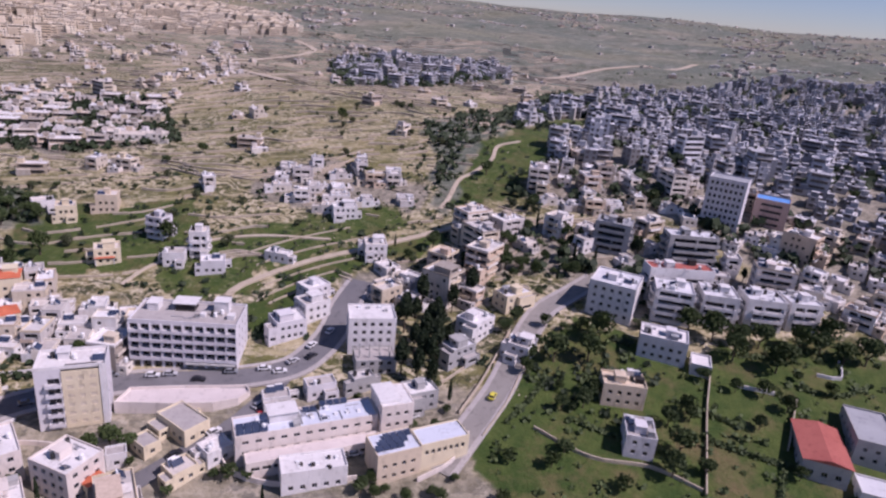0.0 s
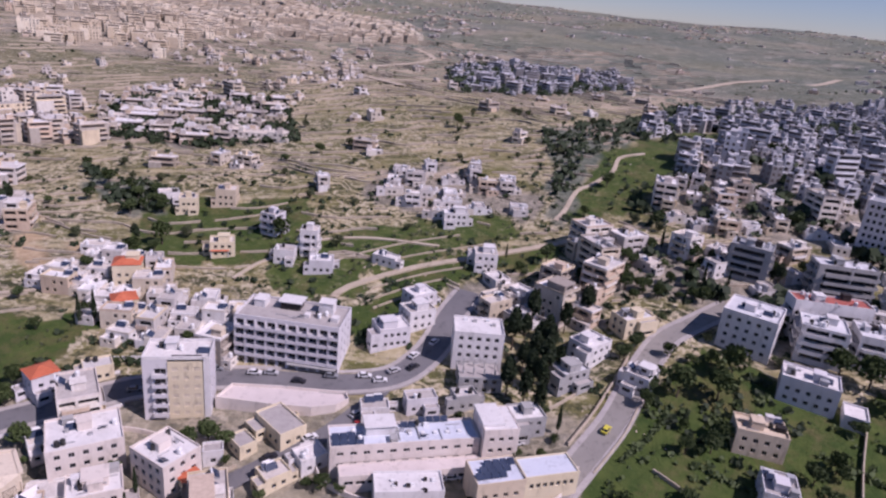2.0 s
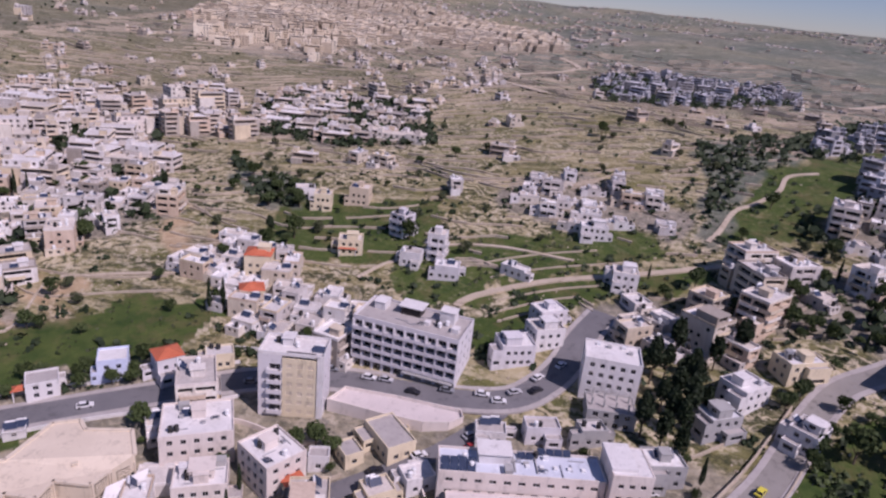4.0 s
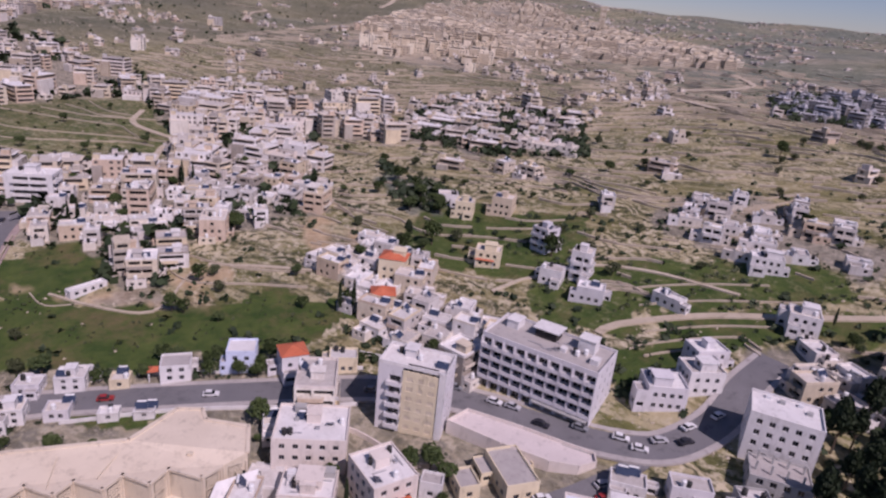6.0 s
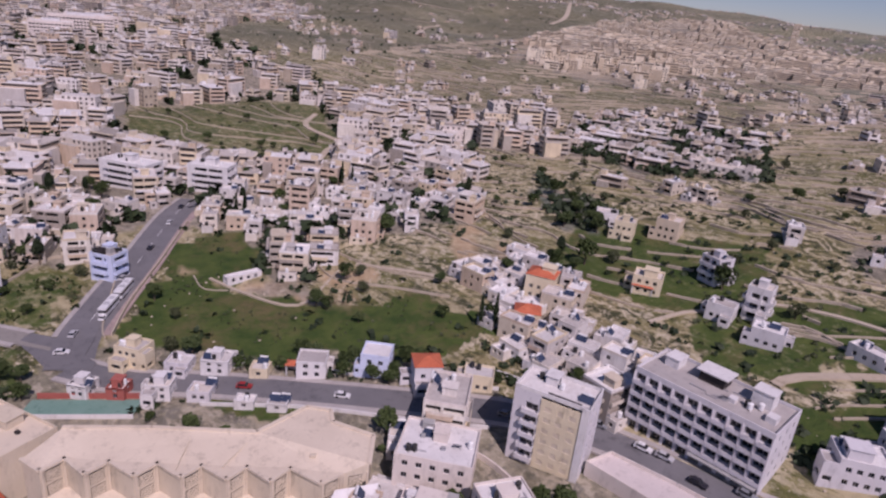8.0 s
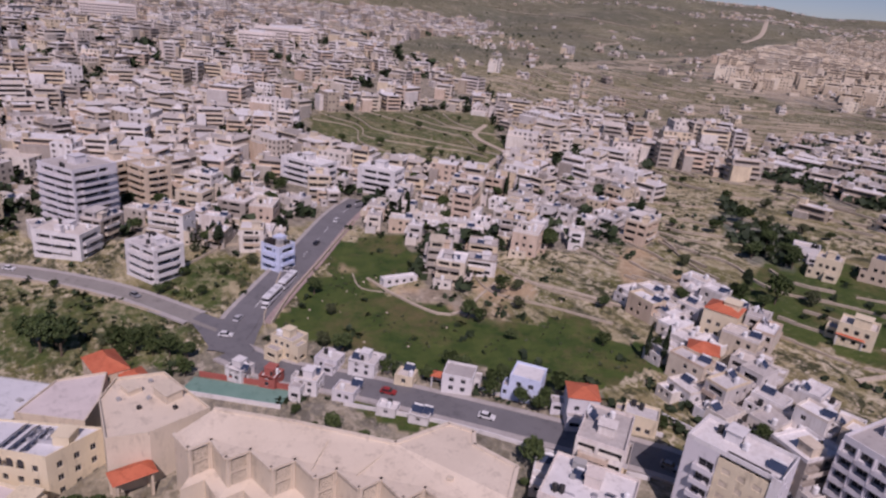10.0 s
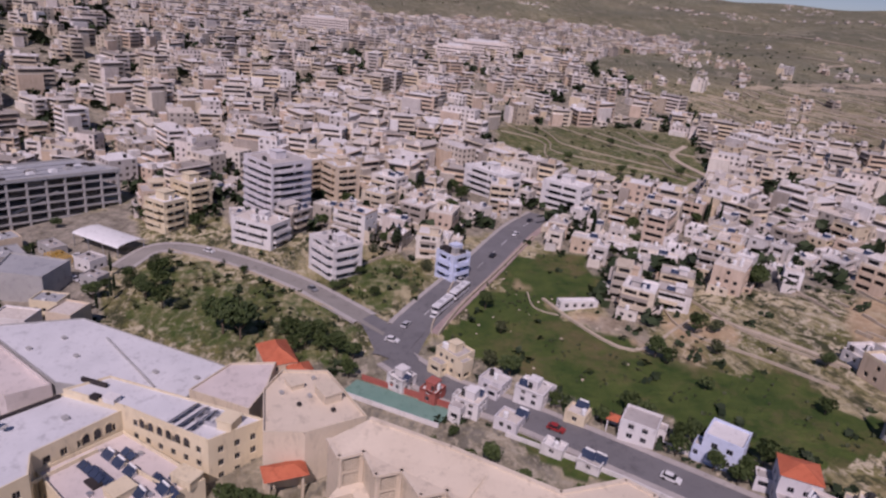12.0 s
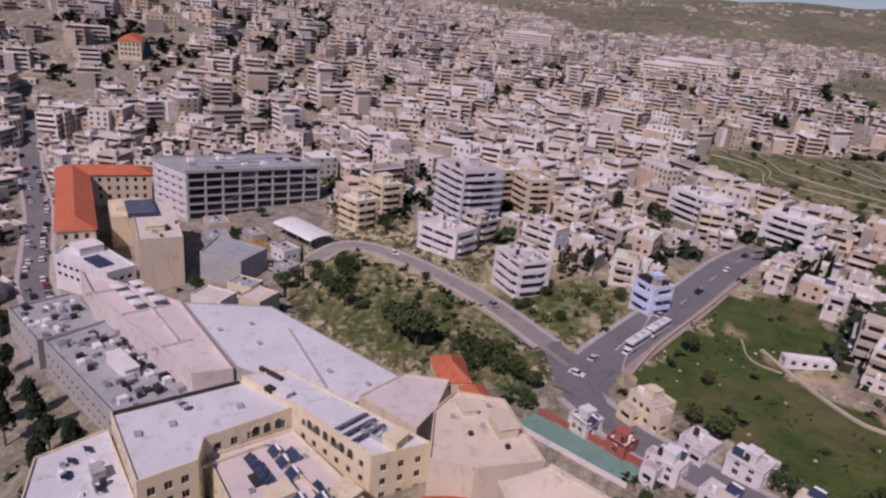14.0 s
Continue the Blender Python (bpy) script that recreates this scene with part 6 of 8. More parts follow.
for cx, cy, w, d, rot, fl in ((-795, 322, 62, 20, 74, 6), (-772, 286, 40, 22, 70, 5), (-838, 352, 46, 18, 80, 5), (-990, 162, 64, 20, 86, 7)):
    lm = prism("institution_block", "large pale stone institution with banded window rows", rect(cx, cy, w, d, rot), fl * 3.3 + 0.8, PINK_WALL, ROOF_PALE, fl, 3.3, (2.4, 1.5), 0.8, parapet=1.0)
    on_roof(lm, "roof_room", cx, cy, fl * 3.3 + 0.8, w * 0.4, d * 0.5, 3.0, WHITE, rot, "", 0.3)
prism("slim_tower", "slim pale residential tower on a far hill", rect(-600.0, 2090.0, 17.0, 17.0, 20), 78.0, SANDSTONE, ROOF, 21, 3.5, (2.4, 1.6), 1.2, category="tower block")


def canopy():
    ob = new("market_canopy", None)
    ob.matrix_basis = pose(-293.0, 11.0, -3.6, 0, 0, 48)
    tagged(ob, "long white vaulted canopy on steel posts", "canopy")
    pc = Pieces()
    n = 8
    for i in range(n):
        a0, a1 = math.pi * i / n, math.pi * (i + 1) / n
        y0, y1, z0, z1 = -6 * math.cos(a0), -6 * math.cos(a1), 5.2 + 1.1 * math.sin(a0), 5.2 + 1.1 * math.sin(a1)
        pc.face(((-12.5, y0, z0), (12.5, y0, z0), (12.5, y1, z1), (-12.5, y1, z1)))
        pc.face(((-12.5, y1, z1 - 0.1), (12.5, y1, z1 - 0.1), (12.5, y0, z0 - 0.1), (-12.5, y0, z0 - 0.1)))
    pc.make("vault", [TANKW], ob, "white curved roof sheet")
    post = Pieces()
    post.box(-0.12, -0.12, -2, 0.12, 0.12, 5.2)
    post = post.data("post", [METAL])
    for x in (-12, -4, 4, 12):
        for y in (-5.7, 5.7):
            link("post", post, ob, "", Matrix.Translation((x, y, 0)))
    TAKEN.append((-293, 11, 13))


canopy()
for i, (px, py, s) in enumerate(((-283, -4, 0), (-279, -8, 20))):
    ob = new("scaffold_frame", None)
    ob.matrix_basis = pose(px, py, ground(px, py), 0, 0, 40 + s)
    tagged(ob, "yellow steel frame standing in a yard", "frame", "yard frames")
    for k in range(6):
        pc = Pieces()
        pc.box(-5, -2.5 + k, 2.6, 5, -2.3 + k, 2.85)
        pc.make("beam", [YELLOW], ob)
    for x in (-4.8, 4.8):
        for y in (-2.4, 2.4):
            pc = Pieces()
            pc.box(x - 0.1, y - 0.1, -1, x + 0.1, y + 0.1, 2.6)
            pc.make("post", [YELLOW], ob)
    TAKEN.append((px, py, 6))

# sports court along the hall, with a red fence
pc = Pieces()
ribbon(pc, along([(-180.0, 87.5), (-160.0, 107.5)], 3), -3.2, 3.0, 0.5)
tagged(pc.make("sports_court", [GREENCOURT]), "narrow green sports court beside the hall", "court", kind="structure")
wall_line("red_fence", "low red fence along a green court", [(-182.3, 91.0), (-162.6, 110.6)], 1.6, 0.25, BRICKRED)
wall_line("boundary_wall", "pale stone wall beside a green court", [(-177.2, 85.0), (-157.2, 105.0)], 1.2, 0.3, WHITE)
TAKEN.append((-170, 97, 12))


# ---- houses along the valley road, and vehicles ----
# a lane below the school
pc = Pieces()
lane = along([(-64, 129), (-56, 137), (-49, 144), (-41, 151.5), (-33.5, 158.5), (-27, 167), (-22, 175), (-19, 182)])
ROAD_LINES["lane"] = (5.0, lane)
ribbon(pc, lane, -2.6, 2.6, 0.34)
tagged(pc.make("road", [ASPHALT]), "narrow grey lane beside the school", "road", kind="structure")
hr = random.Random(31)
for cx, cy, w, d, rot, h, fl, wm, lab in (
    (-180.5, 115.5, 9.5, 8.0, 30, 8.8, 2, CREAM, "cream house at the road junction with a dark ground floor"),
    (-168.5, 122.8, 8.0, 6.5, 40, 4.5, 1, LILAC, "low pale house beside the road"),
    (-160.8, 130.0, 9.0, 7.5, 42, 6.2, 2, WHITE, "two-storey white house beside the road"),
    (-150.5, 137.0, 6.0, 5.5, 42, 3.8, 1, CREAM, "small cream house beside the road"),
    (-176.2, 100.2, 6.5, 6.5, 35, 5.2, 2, WHITE, "white house with a terrace near the junction"),
    (-168.6, 106.4, 5.6, 6.0, 42, 5.0, 2, BRICKRED, "small brick-red house with white trim"),
    (-161.0, 114.0, 7.5, 6.5, 45, 6.4, 2, WHITE, "white house with dark windows near the road"),
    (-153.0, 121.0, 7.0, 6.0, 42, 4.0, 1, LILAC, "low white house below the road"),
    (-141.5, 127.0, 6.0, 4.2, 42, 3.2, 1, WHITE, "low white shed below the road"),
    (-134.5, 132.2, 6.0, 4.0, 40, 3.0, 1, WHITE, "low white store below the road"),
    (-103.5, 174.0, 8.0, 6.0, 36, 4.5, 1, CREAM, "ruined stone house in a yellow field"),
    (-41.5, 143.0, 7.0, 6.0, 44, 3.6, 1, CREAM, "low cream house beside a lane"),
    (-34.0, 149.5, 7.5, 6.0, 40, 4.0, 1, WHITE, "low white house beside a lane"),
    (-20.5, 169.0, 8.0, 5.0, 14, 3.6, 1, WHITE, "low white building with roof clutter"),
    (-8.0, 173.5, 9.0, 5.0, 20, 4.4, 1, LILAC, "low grey building behind a school"),
    (4.5, 176.0, 7.0, 5.0, 25, 4.6, 1, CONCRETE, "low concrete building with bare roof"),
    (22.0, 169.0, 9.5, 7.5, 20, 6.0, 2, CONCRETE, "roughcast house with a cluttered roof"),
    (-21.0, 203.0, 10.5, 8.5, 28, 6.6, 2, LILAC, "lilac-white house above the bend"),
    (-13.5, 213.5, 10.0, 8.0, 35, 6.6, 2, WHITE, "white house with stepped roof above the bend"),
    (-14.0, 225.0, 10.0, 7.5, 40, 5.6, 2, LILAC, "pale house with a roof terrace"),
    (9.0, 255.0, 9.0, 8.0, 5, 6.0, 2, WHITE, "white house beside a pale track"),
    (-5.0, 290.0, 11.0, 7.0, 10, 5.5, 2, WHITE, "white house on the valley side"),
    (-82.0, 273.0, 7.5, 7.5, -20, 9.0, 3, LILAC, "grey three-storey house on the slope"),
    (-62.0, 257.0, 7.0, 7.0, 5, 10.5, 3, WHITE, "tall narrow white house on the slope"),
    (-70.0, 250.0, 8.0, 6.5, 5, 5.0, 1, WHITE, "low white house on the slope"),
    (-96.0, 252.0, 9.5, 8.0, 20, 6.0, 2, CREAM, "cream house with a red porch"),
    (-54.0, 244.0, 9.0, 7.0, 10, 5.0, 1, LILAC, "low pale house behind the hotel"),
    (-30.0, 252.0, 10.0, 5.0, -20, 3.4, 1, WHITE, "pair of low white sheds on a green slope"),
    (-126.0, 290.0, 8.0, 8.0, 20, 7.0, 2, CREAM, "cream house among trees"),
    (-140.0, 300.0, 9.0, 7.0, 30, 5.0, 1, WHITE, "white house among dark trees"),
    (-112.0, 300.0, 9.0, 9.0, 10, 8.0, 2, BEIGE, "beige house on the ridge"),
):
    if cx < -130 and cy < 160:
        w, d, h = w * 0.84, d * 0.84, h * 0.66
    ob = prism("house", lab, rect(cx, cy, w, d, rot), h, wm, ROOF, fl, min(3.1, h / fl), (1.15, 1.3), 1.3, category="house", bands=(int(abs(cx)), 2) if fl >= 3 else None)
    if w > 6:
        massing(ob, w, d, rot, h, wm, int(abs(cx) * 5 + abs(cy)))
    for i in range(2):
        a, q = hr.uniform(-0.34, 0.34) * w, hr.uniform(-0.3, 0.3) * d
        c, s = math.cos(radians(rot)), math.sin(radians(rot))
        m = Matrix.Translation((c * a - s * q, s * a + c * q, h)) @ Matrix.Rotation(radians(rot), 4, "Z")
        link("water_tank", tank_mesh(hr.random() < 0.5), ob, "", m) if hr.random() < 0.7 else heater(ob, m)
    if fl > 1:
        b = ob.matrix_basis.translation
        on_roof(ob, "stair_head", b.x, b.y, h, 2.6, 2.8, 2.2, wm, rot, "", 0.15)
for x, y, rot in ((-143.4, 144.6, 46), (-96.0, 248.8, 20)):
    a = new("tiled_porch", None)
    a.matrix_basis = pose(x, y, ground(x, y), 0, 0, rot)
    tagged(a, "small red tiled porch roof on posts", "porch", "porches")
    hip_roof(a, 7.0, 3.0, 3.0, 0.9, None, 0.2)
    for px in (-3.2, 3.2):
        pc = Pieces()
        pc.box(px - 0.15, -1.4, -1, px + 0.15, -1.1, 3.0)
        pc.make("post", [WHITE], a)

PAINTS = {c: plain("car_paint_" + c, tuple(v * 0.85 for v in k), k, rough=0.3, relief=0) for c, k in (("white", (0.75, 0.75, 0.76)), ("grey", (0.25, 0.26, 0.28)), ("dark", (0.03, 0.03, 0.04)), ("red", (0.35, 0.04, 0.04)), ("yellow", (0.70, 0.62, 0.08)), ("silver", (0.5, 0.5, 0.52)))}
WHEEL = []


def vehicle(kind, colour, x, y, rot, lift=0.34):
    ob = new(kind, None)
    z = ground(x, y) + lift
    ob.matrix_basis = pose(x, y, z, 0, 0, rot)
    L, W, H = (4.2, 1.75, 0.85) if kind == "car" else (11.0, 2.5, 2.9)
    tagged(ob, {"car": colour + " car on the asphalt", "bus": "long white bus parked along the avenue"}[kind], kind, kind + "s on the road")
    pc = Pieces()
    if kind == "car":
        prof = [(-2.1, 0.3), (2.1, 0.3), (2.1, 0.72), (1.1, 0.86), (-1.9, 0.9), (-2.1, 0.75)]
        for s in (-1, 1):
            p = [(a, s * W / 2, b) for a, b in prof]
            pc.face(p if s < 0 else p[::-1])
        for (a, b), (c, d) in zip(prof, prof[1:] + prof[:1]):
            pc.face([(c, -W / 2, d), (a, -W / 2, b), (a, W / 2, b), (c, W / 2, d)])
        pc.make("body", [PAINTS[colour]], ob)
        cab = Pieces()
        lo, up = [(-1.75, -0.82), (0.95, -0.82), (0.95, 0.82), (-1.75, 0.82)], [(-1.3, -0.66), (0.3, -0.66), (0.3, 0.66), (-1.3, 0.66)]
        for i in range(4):
            j = (i + 1) % 4
            cab.face([(*lo[i], 0.88), (*lo[j], 0.88), (*up[j], 1.4), (*up[i], 1.4)], 0)
        cab.make("glazing", [GLASS], ob)
        rf = Pieces()
        rf.box(-1.32, -0.68, 1.4, 0.32, 0.68, 1.46)
        rf.make("roof", [PAINTS[colour]], ob)
    else:
        pc.box(-L / 2, -W / 2, 0.4, L / 2, W / 2, 1.5)
        pc.box(-L / 2, -W / 2, 2.5, L / 2, W / 2, 3.1)
        pc.make("body", [PAINTS["white"]], ob)
        gl = Pieces()
        gl.box(-L / 2 + 0.04, -W / 2 + 0.04, 1.5, L / 2 - 0.04, W / 2 - 0.04, 2.5)
        gl.make("glazing", [GLASS], ob)
        for x0 in (-2.5, 1.5):
            u = Pieces()
            u.box(x0, -0.7, 3.1, x0 + 1.6, 0.7, 3.35)
            u.make("roof_unit", [PAINTS["silver"]], ob)
    if not WHEEL:
        bm = bmesh.new()
        bmesh.ops.create_cone(bm, cap_ends=True, segments=12, radius1=0.32, radius2=0.32, depth=0.22, matrix=Matrix.Rotation(radians(90), 4, "X"))
        me = bpy.data.meshes.new("wheel")
        bm.to_mesh(me)
        me.materials.append(TANKB)
        WHEEL.append(me)
    for a in (-L * 0.31, L * 0.31):
        for s in (-1, 1):
            link("wheel", WHEEL[0], ob, "", Matrix.Translation((a, s * (W / 2 - 0.08), 0.32)))
    return ob


vehicle("bus", "white", -213.6, 121.4, 138, 0.36)
vehicle("bus", "white", -221.6, 129.4, 138, 0.36)
for col, x, y, rot in (("white", -198.4, 102.2, 60), ("silver", -206.0, 108.0, 139), ("white", -209.5, 118.0, 139), ("dark", -250.0, 151.0, 139), ("yellow", 45.4, 170.5, 60), ("dark", -45.0, 179.0, 0), ("white", -21.0, 182.6, 15), ("silver", -17.5, 187.5, 40), ("white", -26.0, 184.0, 10), ("dark", -11.8, 190.0, 50), ("white", -12.2, 195.5, 60), ("white", -6.5, 203.0, 65), ("grey", -90.0, 169.0, 25), ("white", -126.0, 146.0, 40), ("red", -148.0, 130.5, 45), ("silver", -232.0, 133.0, 139), ("white", -270.0, 168.0, 139), ("grey", -238.0, 83.0, 30), ("white", -279.0, 48.0, 48), ("dark", -44.6, 149.6, 45), ("grey", -57.0, 138.5, 45), ("white", -36.0, 157.5, 45), ("dark", -60.0, 131.5, 45), ("white", -59.0, 181.0, 5), ("silver", -54.0, 181.6, 5), ("grey", -36.0, 182.6, 3), ("dark", -285.0, 180.5, 139)):
    vehicle("car", col, x, y, rot)

# the crowded market street
sr = random.Random(9)
street = ROAD_LINES["market_street"][1]
for i in range(2, 52, 2):
    p, q = street[i], street[i + 1]
    d = (q - p).normalized()
    for side in (-1, 1):
        if sr.random() < 0.3:
            continue
        off = Vector((-d.y, d.x, 0)) * side * sr.uniform(1.6, 3.4)
        vehicle("car", sr.choice(("white", "white", "silver", "grey", "dark", "red")), p.x + off.x, p.y + off.y, math.degrees(math.atan2(d.y, d.x)), 0.3)
for col, x, y, rot in (("white", -64.0, 148.5, 60), ("silver", -62.0, 132.5, 45), ("grey", 0.5, 148.6, 16), ("white", 3.2, 149.4, 16), ("red", -24.0, 164.5, 50), ("white", -97.0, 150.0, 30), ("dark", 33.0, 158.0, 58), ("silver", -25.5, 168.0, 55), ("white", 20.0, 163.0, 20), ("grey", -71.0, 181.5, 10), ("white", -263.0, 8.0, 40), ("silver", -266.0, 5.0, 40), ("white", -286.0, 2.0, 110), ("dark", -240.0, 8.0, 60), ("white", -244.0, 11.0, 60)):
    vehicle("car", col, x, y, rot, 0.1)


# ---- the town's ordinary houses ----
rnd = random.Random(7)
KINDS = []
for i, (w, d, fl) in enumerate([(11, 8, 2), (13, 9, 3), (10, 9, 3), (14, 10, 4), (9, 6.5, 1), (13, 10, 3), (15, 9, 4), (8.4, 7, 1), (7.5, 6, 2), (8, 5.5, 1), (12, 11, 4), (10, 6, 2)]):
    for single in (True, False):
        ob = house(w, d, fl, random.Random(20 + i), single=single, top_room=i % 3 == 1 and fl > 2, balcony=fl > 1, wallmat=WALLS_PALE if w < 9.5 else None)
        tagged(ob, "flat-roofed stone house with roof tanks", "house", "town houses")
        KINDS.append((w, d, fl, single, ob))
USED = set()


def stand(kind, x, y, rot):
    w, d, fl, single, ob = kind
    m = pose(x, y, base_at(x, y, w, d, rot), 0, 0, rot)
    if id(ob) in USED:
        ob = copy_thing(ob, m)
    else:
        USED.add(id(ob))
        ob.matrix_basis = m
    tagged(ob, ["", "single-storey stone cottage with a flat roof", "two-storey pale stone house with flat roof", "three-storey cream stone house with balconies", "four-storey stone apartment house with balconies"][fl])
    TAKEN.append((x, y, 0.4 * math.hypot(w, d)))


# spacing of houses in each quarter, and the share of tall ones
QUARTERS = {"crossing": (10.0, 0.3), "cluster": (6.0, 0.06), "middle": (12.5, 0.6), "slope": (10.5, 0.32), "east": (11, 0.35), "west": (17.5, 0.6), "southwest": (17.5, 0.5), "crest": (15, 0.6), "hamlet": (15, 0.3), "far_hamlet": (20, 0.2), "settlement": (25, 0.7), "avenue_side": (11.5, 0.45), "south": (13, 0.5), "near": (9, 0.2), "terrace_hamlet": (15, 0.0), "roadside_south": (7.0, 0.0)}
TIGHT = ("cluster", "near", "crossing", "roadside_south", "terrace_hamlet")
spots, far = [], []
for nm, (gap, tall) in QUARTERS.items():
    poly = TOWN[nm]
    xs, ys = [p[0] for p in poly], [p[1] for p in poly]
    turn = rnd.uniform(0, 90)
    x = min(xs)
    while x < max(xs):
        y = min(ys)
        while y < max(ys):
            px, py = x + rnd.uniform(-0.32, 0.32) * gap, y + rnd.uniform(-0.32, 0.32) * gap
            r = math.hypot(px + 20, py - 50)
            step = 1.0 if r < 420 or "ettlement" in nm or "hamlet" in nm else min(1.45, r / 420)
            if nm == "settlement" and noise.noise((px / 130, py / 130, 17)) < -0.22:
                y += gap
                continue
            if inside(px, py, poly) and ("road" in nm or not any(inside(px, py, q) for q in MEADOWS)) and rnd.random() < 1.0 / (step * step) * 0.92:
                a = math.degrees(noise.noise((px / 120, py / 120, 3))) * 1.2 + turn + rnd.choice((0, 90)) + rnd.uniform(-6, 6)
                spots.append((r, px, py, a, tall, nm))
            y += gap
        x += gap
# scattered houses on the open slopes
for _ in range(300):
    a, r = rnd.uniform(-45, 118), rnd.uniform(190, 900) if rnd.random() < 0.55 else rnd.uniform(400, 2600)
    px, py = -math.sin(radians(a)) * r - 20, math.cos(radians(a)) * r + 50
    if not any(inside(px, py, q) for q in MEADOWS + BARE + WOODS):
        spots.append((r, px, py, rnd.uniform(0, 180), 0.02, ""))
for _ in range(420):
    a, r = rnd.uniform(8, 58), rnd.uniform(430, 1150)
    px, py = -math.sin(radians(a)) * r - 20, math.cos(radians(a)) * r + 50
    if noise.noise((px / 120, py / 120, 33)) > 0.02 and not any(inside(px, py, q) for q in MEADOWS + WOODS) and not any(inside(px, py, q) for q in TOWN.values()):
        spots.append((r, px, py, rnd.uniform(0, 180), 0.02, ""))
# villages on the far hills
for _ in range(5200):
    a, r = rnd.uniform(-45, 118), rnd.uniform(900, 3600)
    px, py = -math.sin(radians(a)) * r - 20, math.cos(radians(a)) * r + 50
    if noise.noise((px / 330, py / 330, 21)) > (0.12 if a < 52 else 0.0) and not (heath_at(px, py) > 0.3 and r < 2600) and not green_hill(px, py) and not any(inside(px, py, q) for q in TOWN.values()):
        spots.append((r, px, py, rnd.uniform(0, 180), 0.25, "village"))
for _ in range(2600):
    a, r = rnd.uniform(-45, 42), rnd.uniform(2200, 4300)
    px, py = -math.sin(radians(a)) * r - 20, math.cos(radians(a)) * r + 50
    if noise.noise((px / 420, py / 420, 27)) > 0.05 and not green_hill(px, py):
        spots.append((r, px, py, rnd.uniform(0, 180), 0.2, "village"))
# the far town, up to the skyline
for i in range(12600):
    a, r = (rnd.uniform(60, 124), 440 + 2500 * rnd.random() ** 1.25) if i < 10600 else (rnd.uniform(98, 124), rnd.uniform(430, 950))
    px, py = -math.sin(radians(a)) * r - 20, math.cos(radians(a)) * r + 50
    if built_up(px, py) and not any(inside(px, py, q) for q in (TOWN["west"], TOWN["southwest"])) and not any(inside(px, py, q) for q in MEADOWS):
        spots.append((r, px, py, 40 * noise.noise((px / 150, py / 150, 3)) + rnd.choice((0, 90)), 0.6, "upper_town"))
spots.sort()
near_n = 0
for r, px, py, a, tall, nm in spots:
    want = rnd.random() < tall
    kinds = [k for k in KINDS if (k[2] >= 3) == want and k[3] == (near_n < 20)]
    if nm == "east" and rnd.random() < 0.5:
        kinds = [q for q in KINDS if q[0] < 10.5 and q[2] < 3 and q[3] == (near_n < 20)]
    if nm in TIGHT and not want:
        kinds = [k for k in kinds if k[0] < 10.5 and (k[2] == 1 or "road" not in nm)]
    k = rnd.choice(kinds)
    rad = 0.5 * math.hypot(k[0], k[1]) * (0.42 if "road" in nm else 0.36 if nm in TIGHT else 0.78)
    if near_n < 244 and r < 520:
        if not free(px, py, rad):
            continue
        stand(k, px, py, a)
        near_n += 1
    else:
        if r < 700 and not free(px, py, rad):
            continue
        far.append((px, py, a, k[0] * rnd.uniform(0.8, 1.4), k[1] * rnd.uniform(0.8, 1.2), k[2] + rnd.choice((0, 0, 1)) if nm else k[2], r, nm))
for k in KINDS:
    if id(k[4]) not in USED:
        for o in list(k[4].children_recursive) + [k[4]]:
            bpy.data.objects.remove(o)

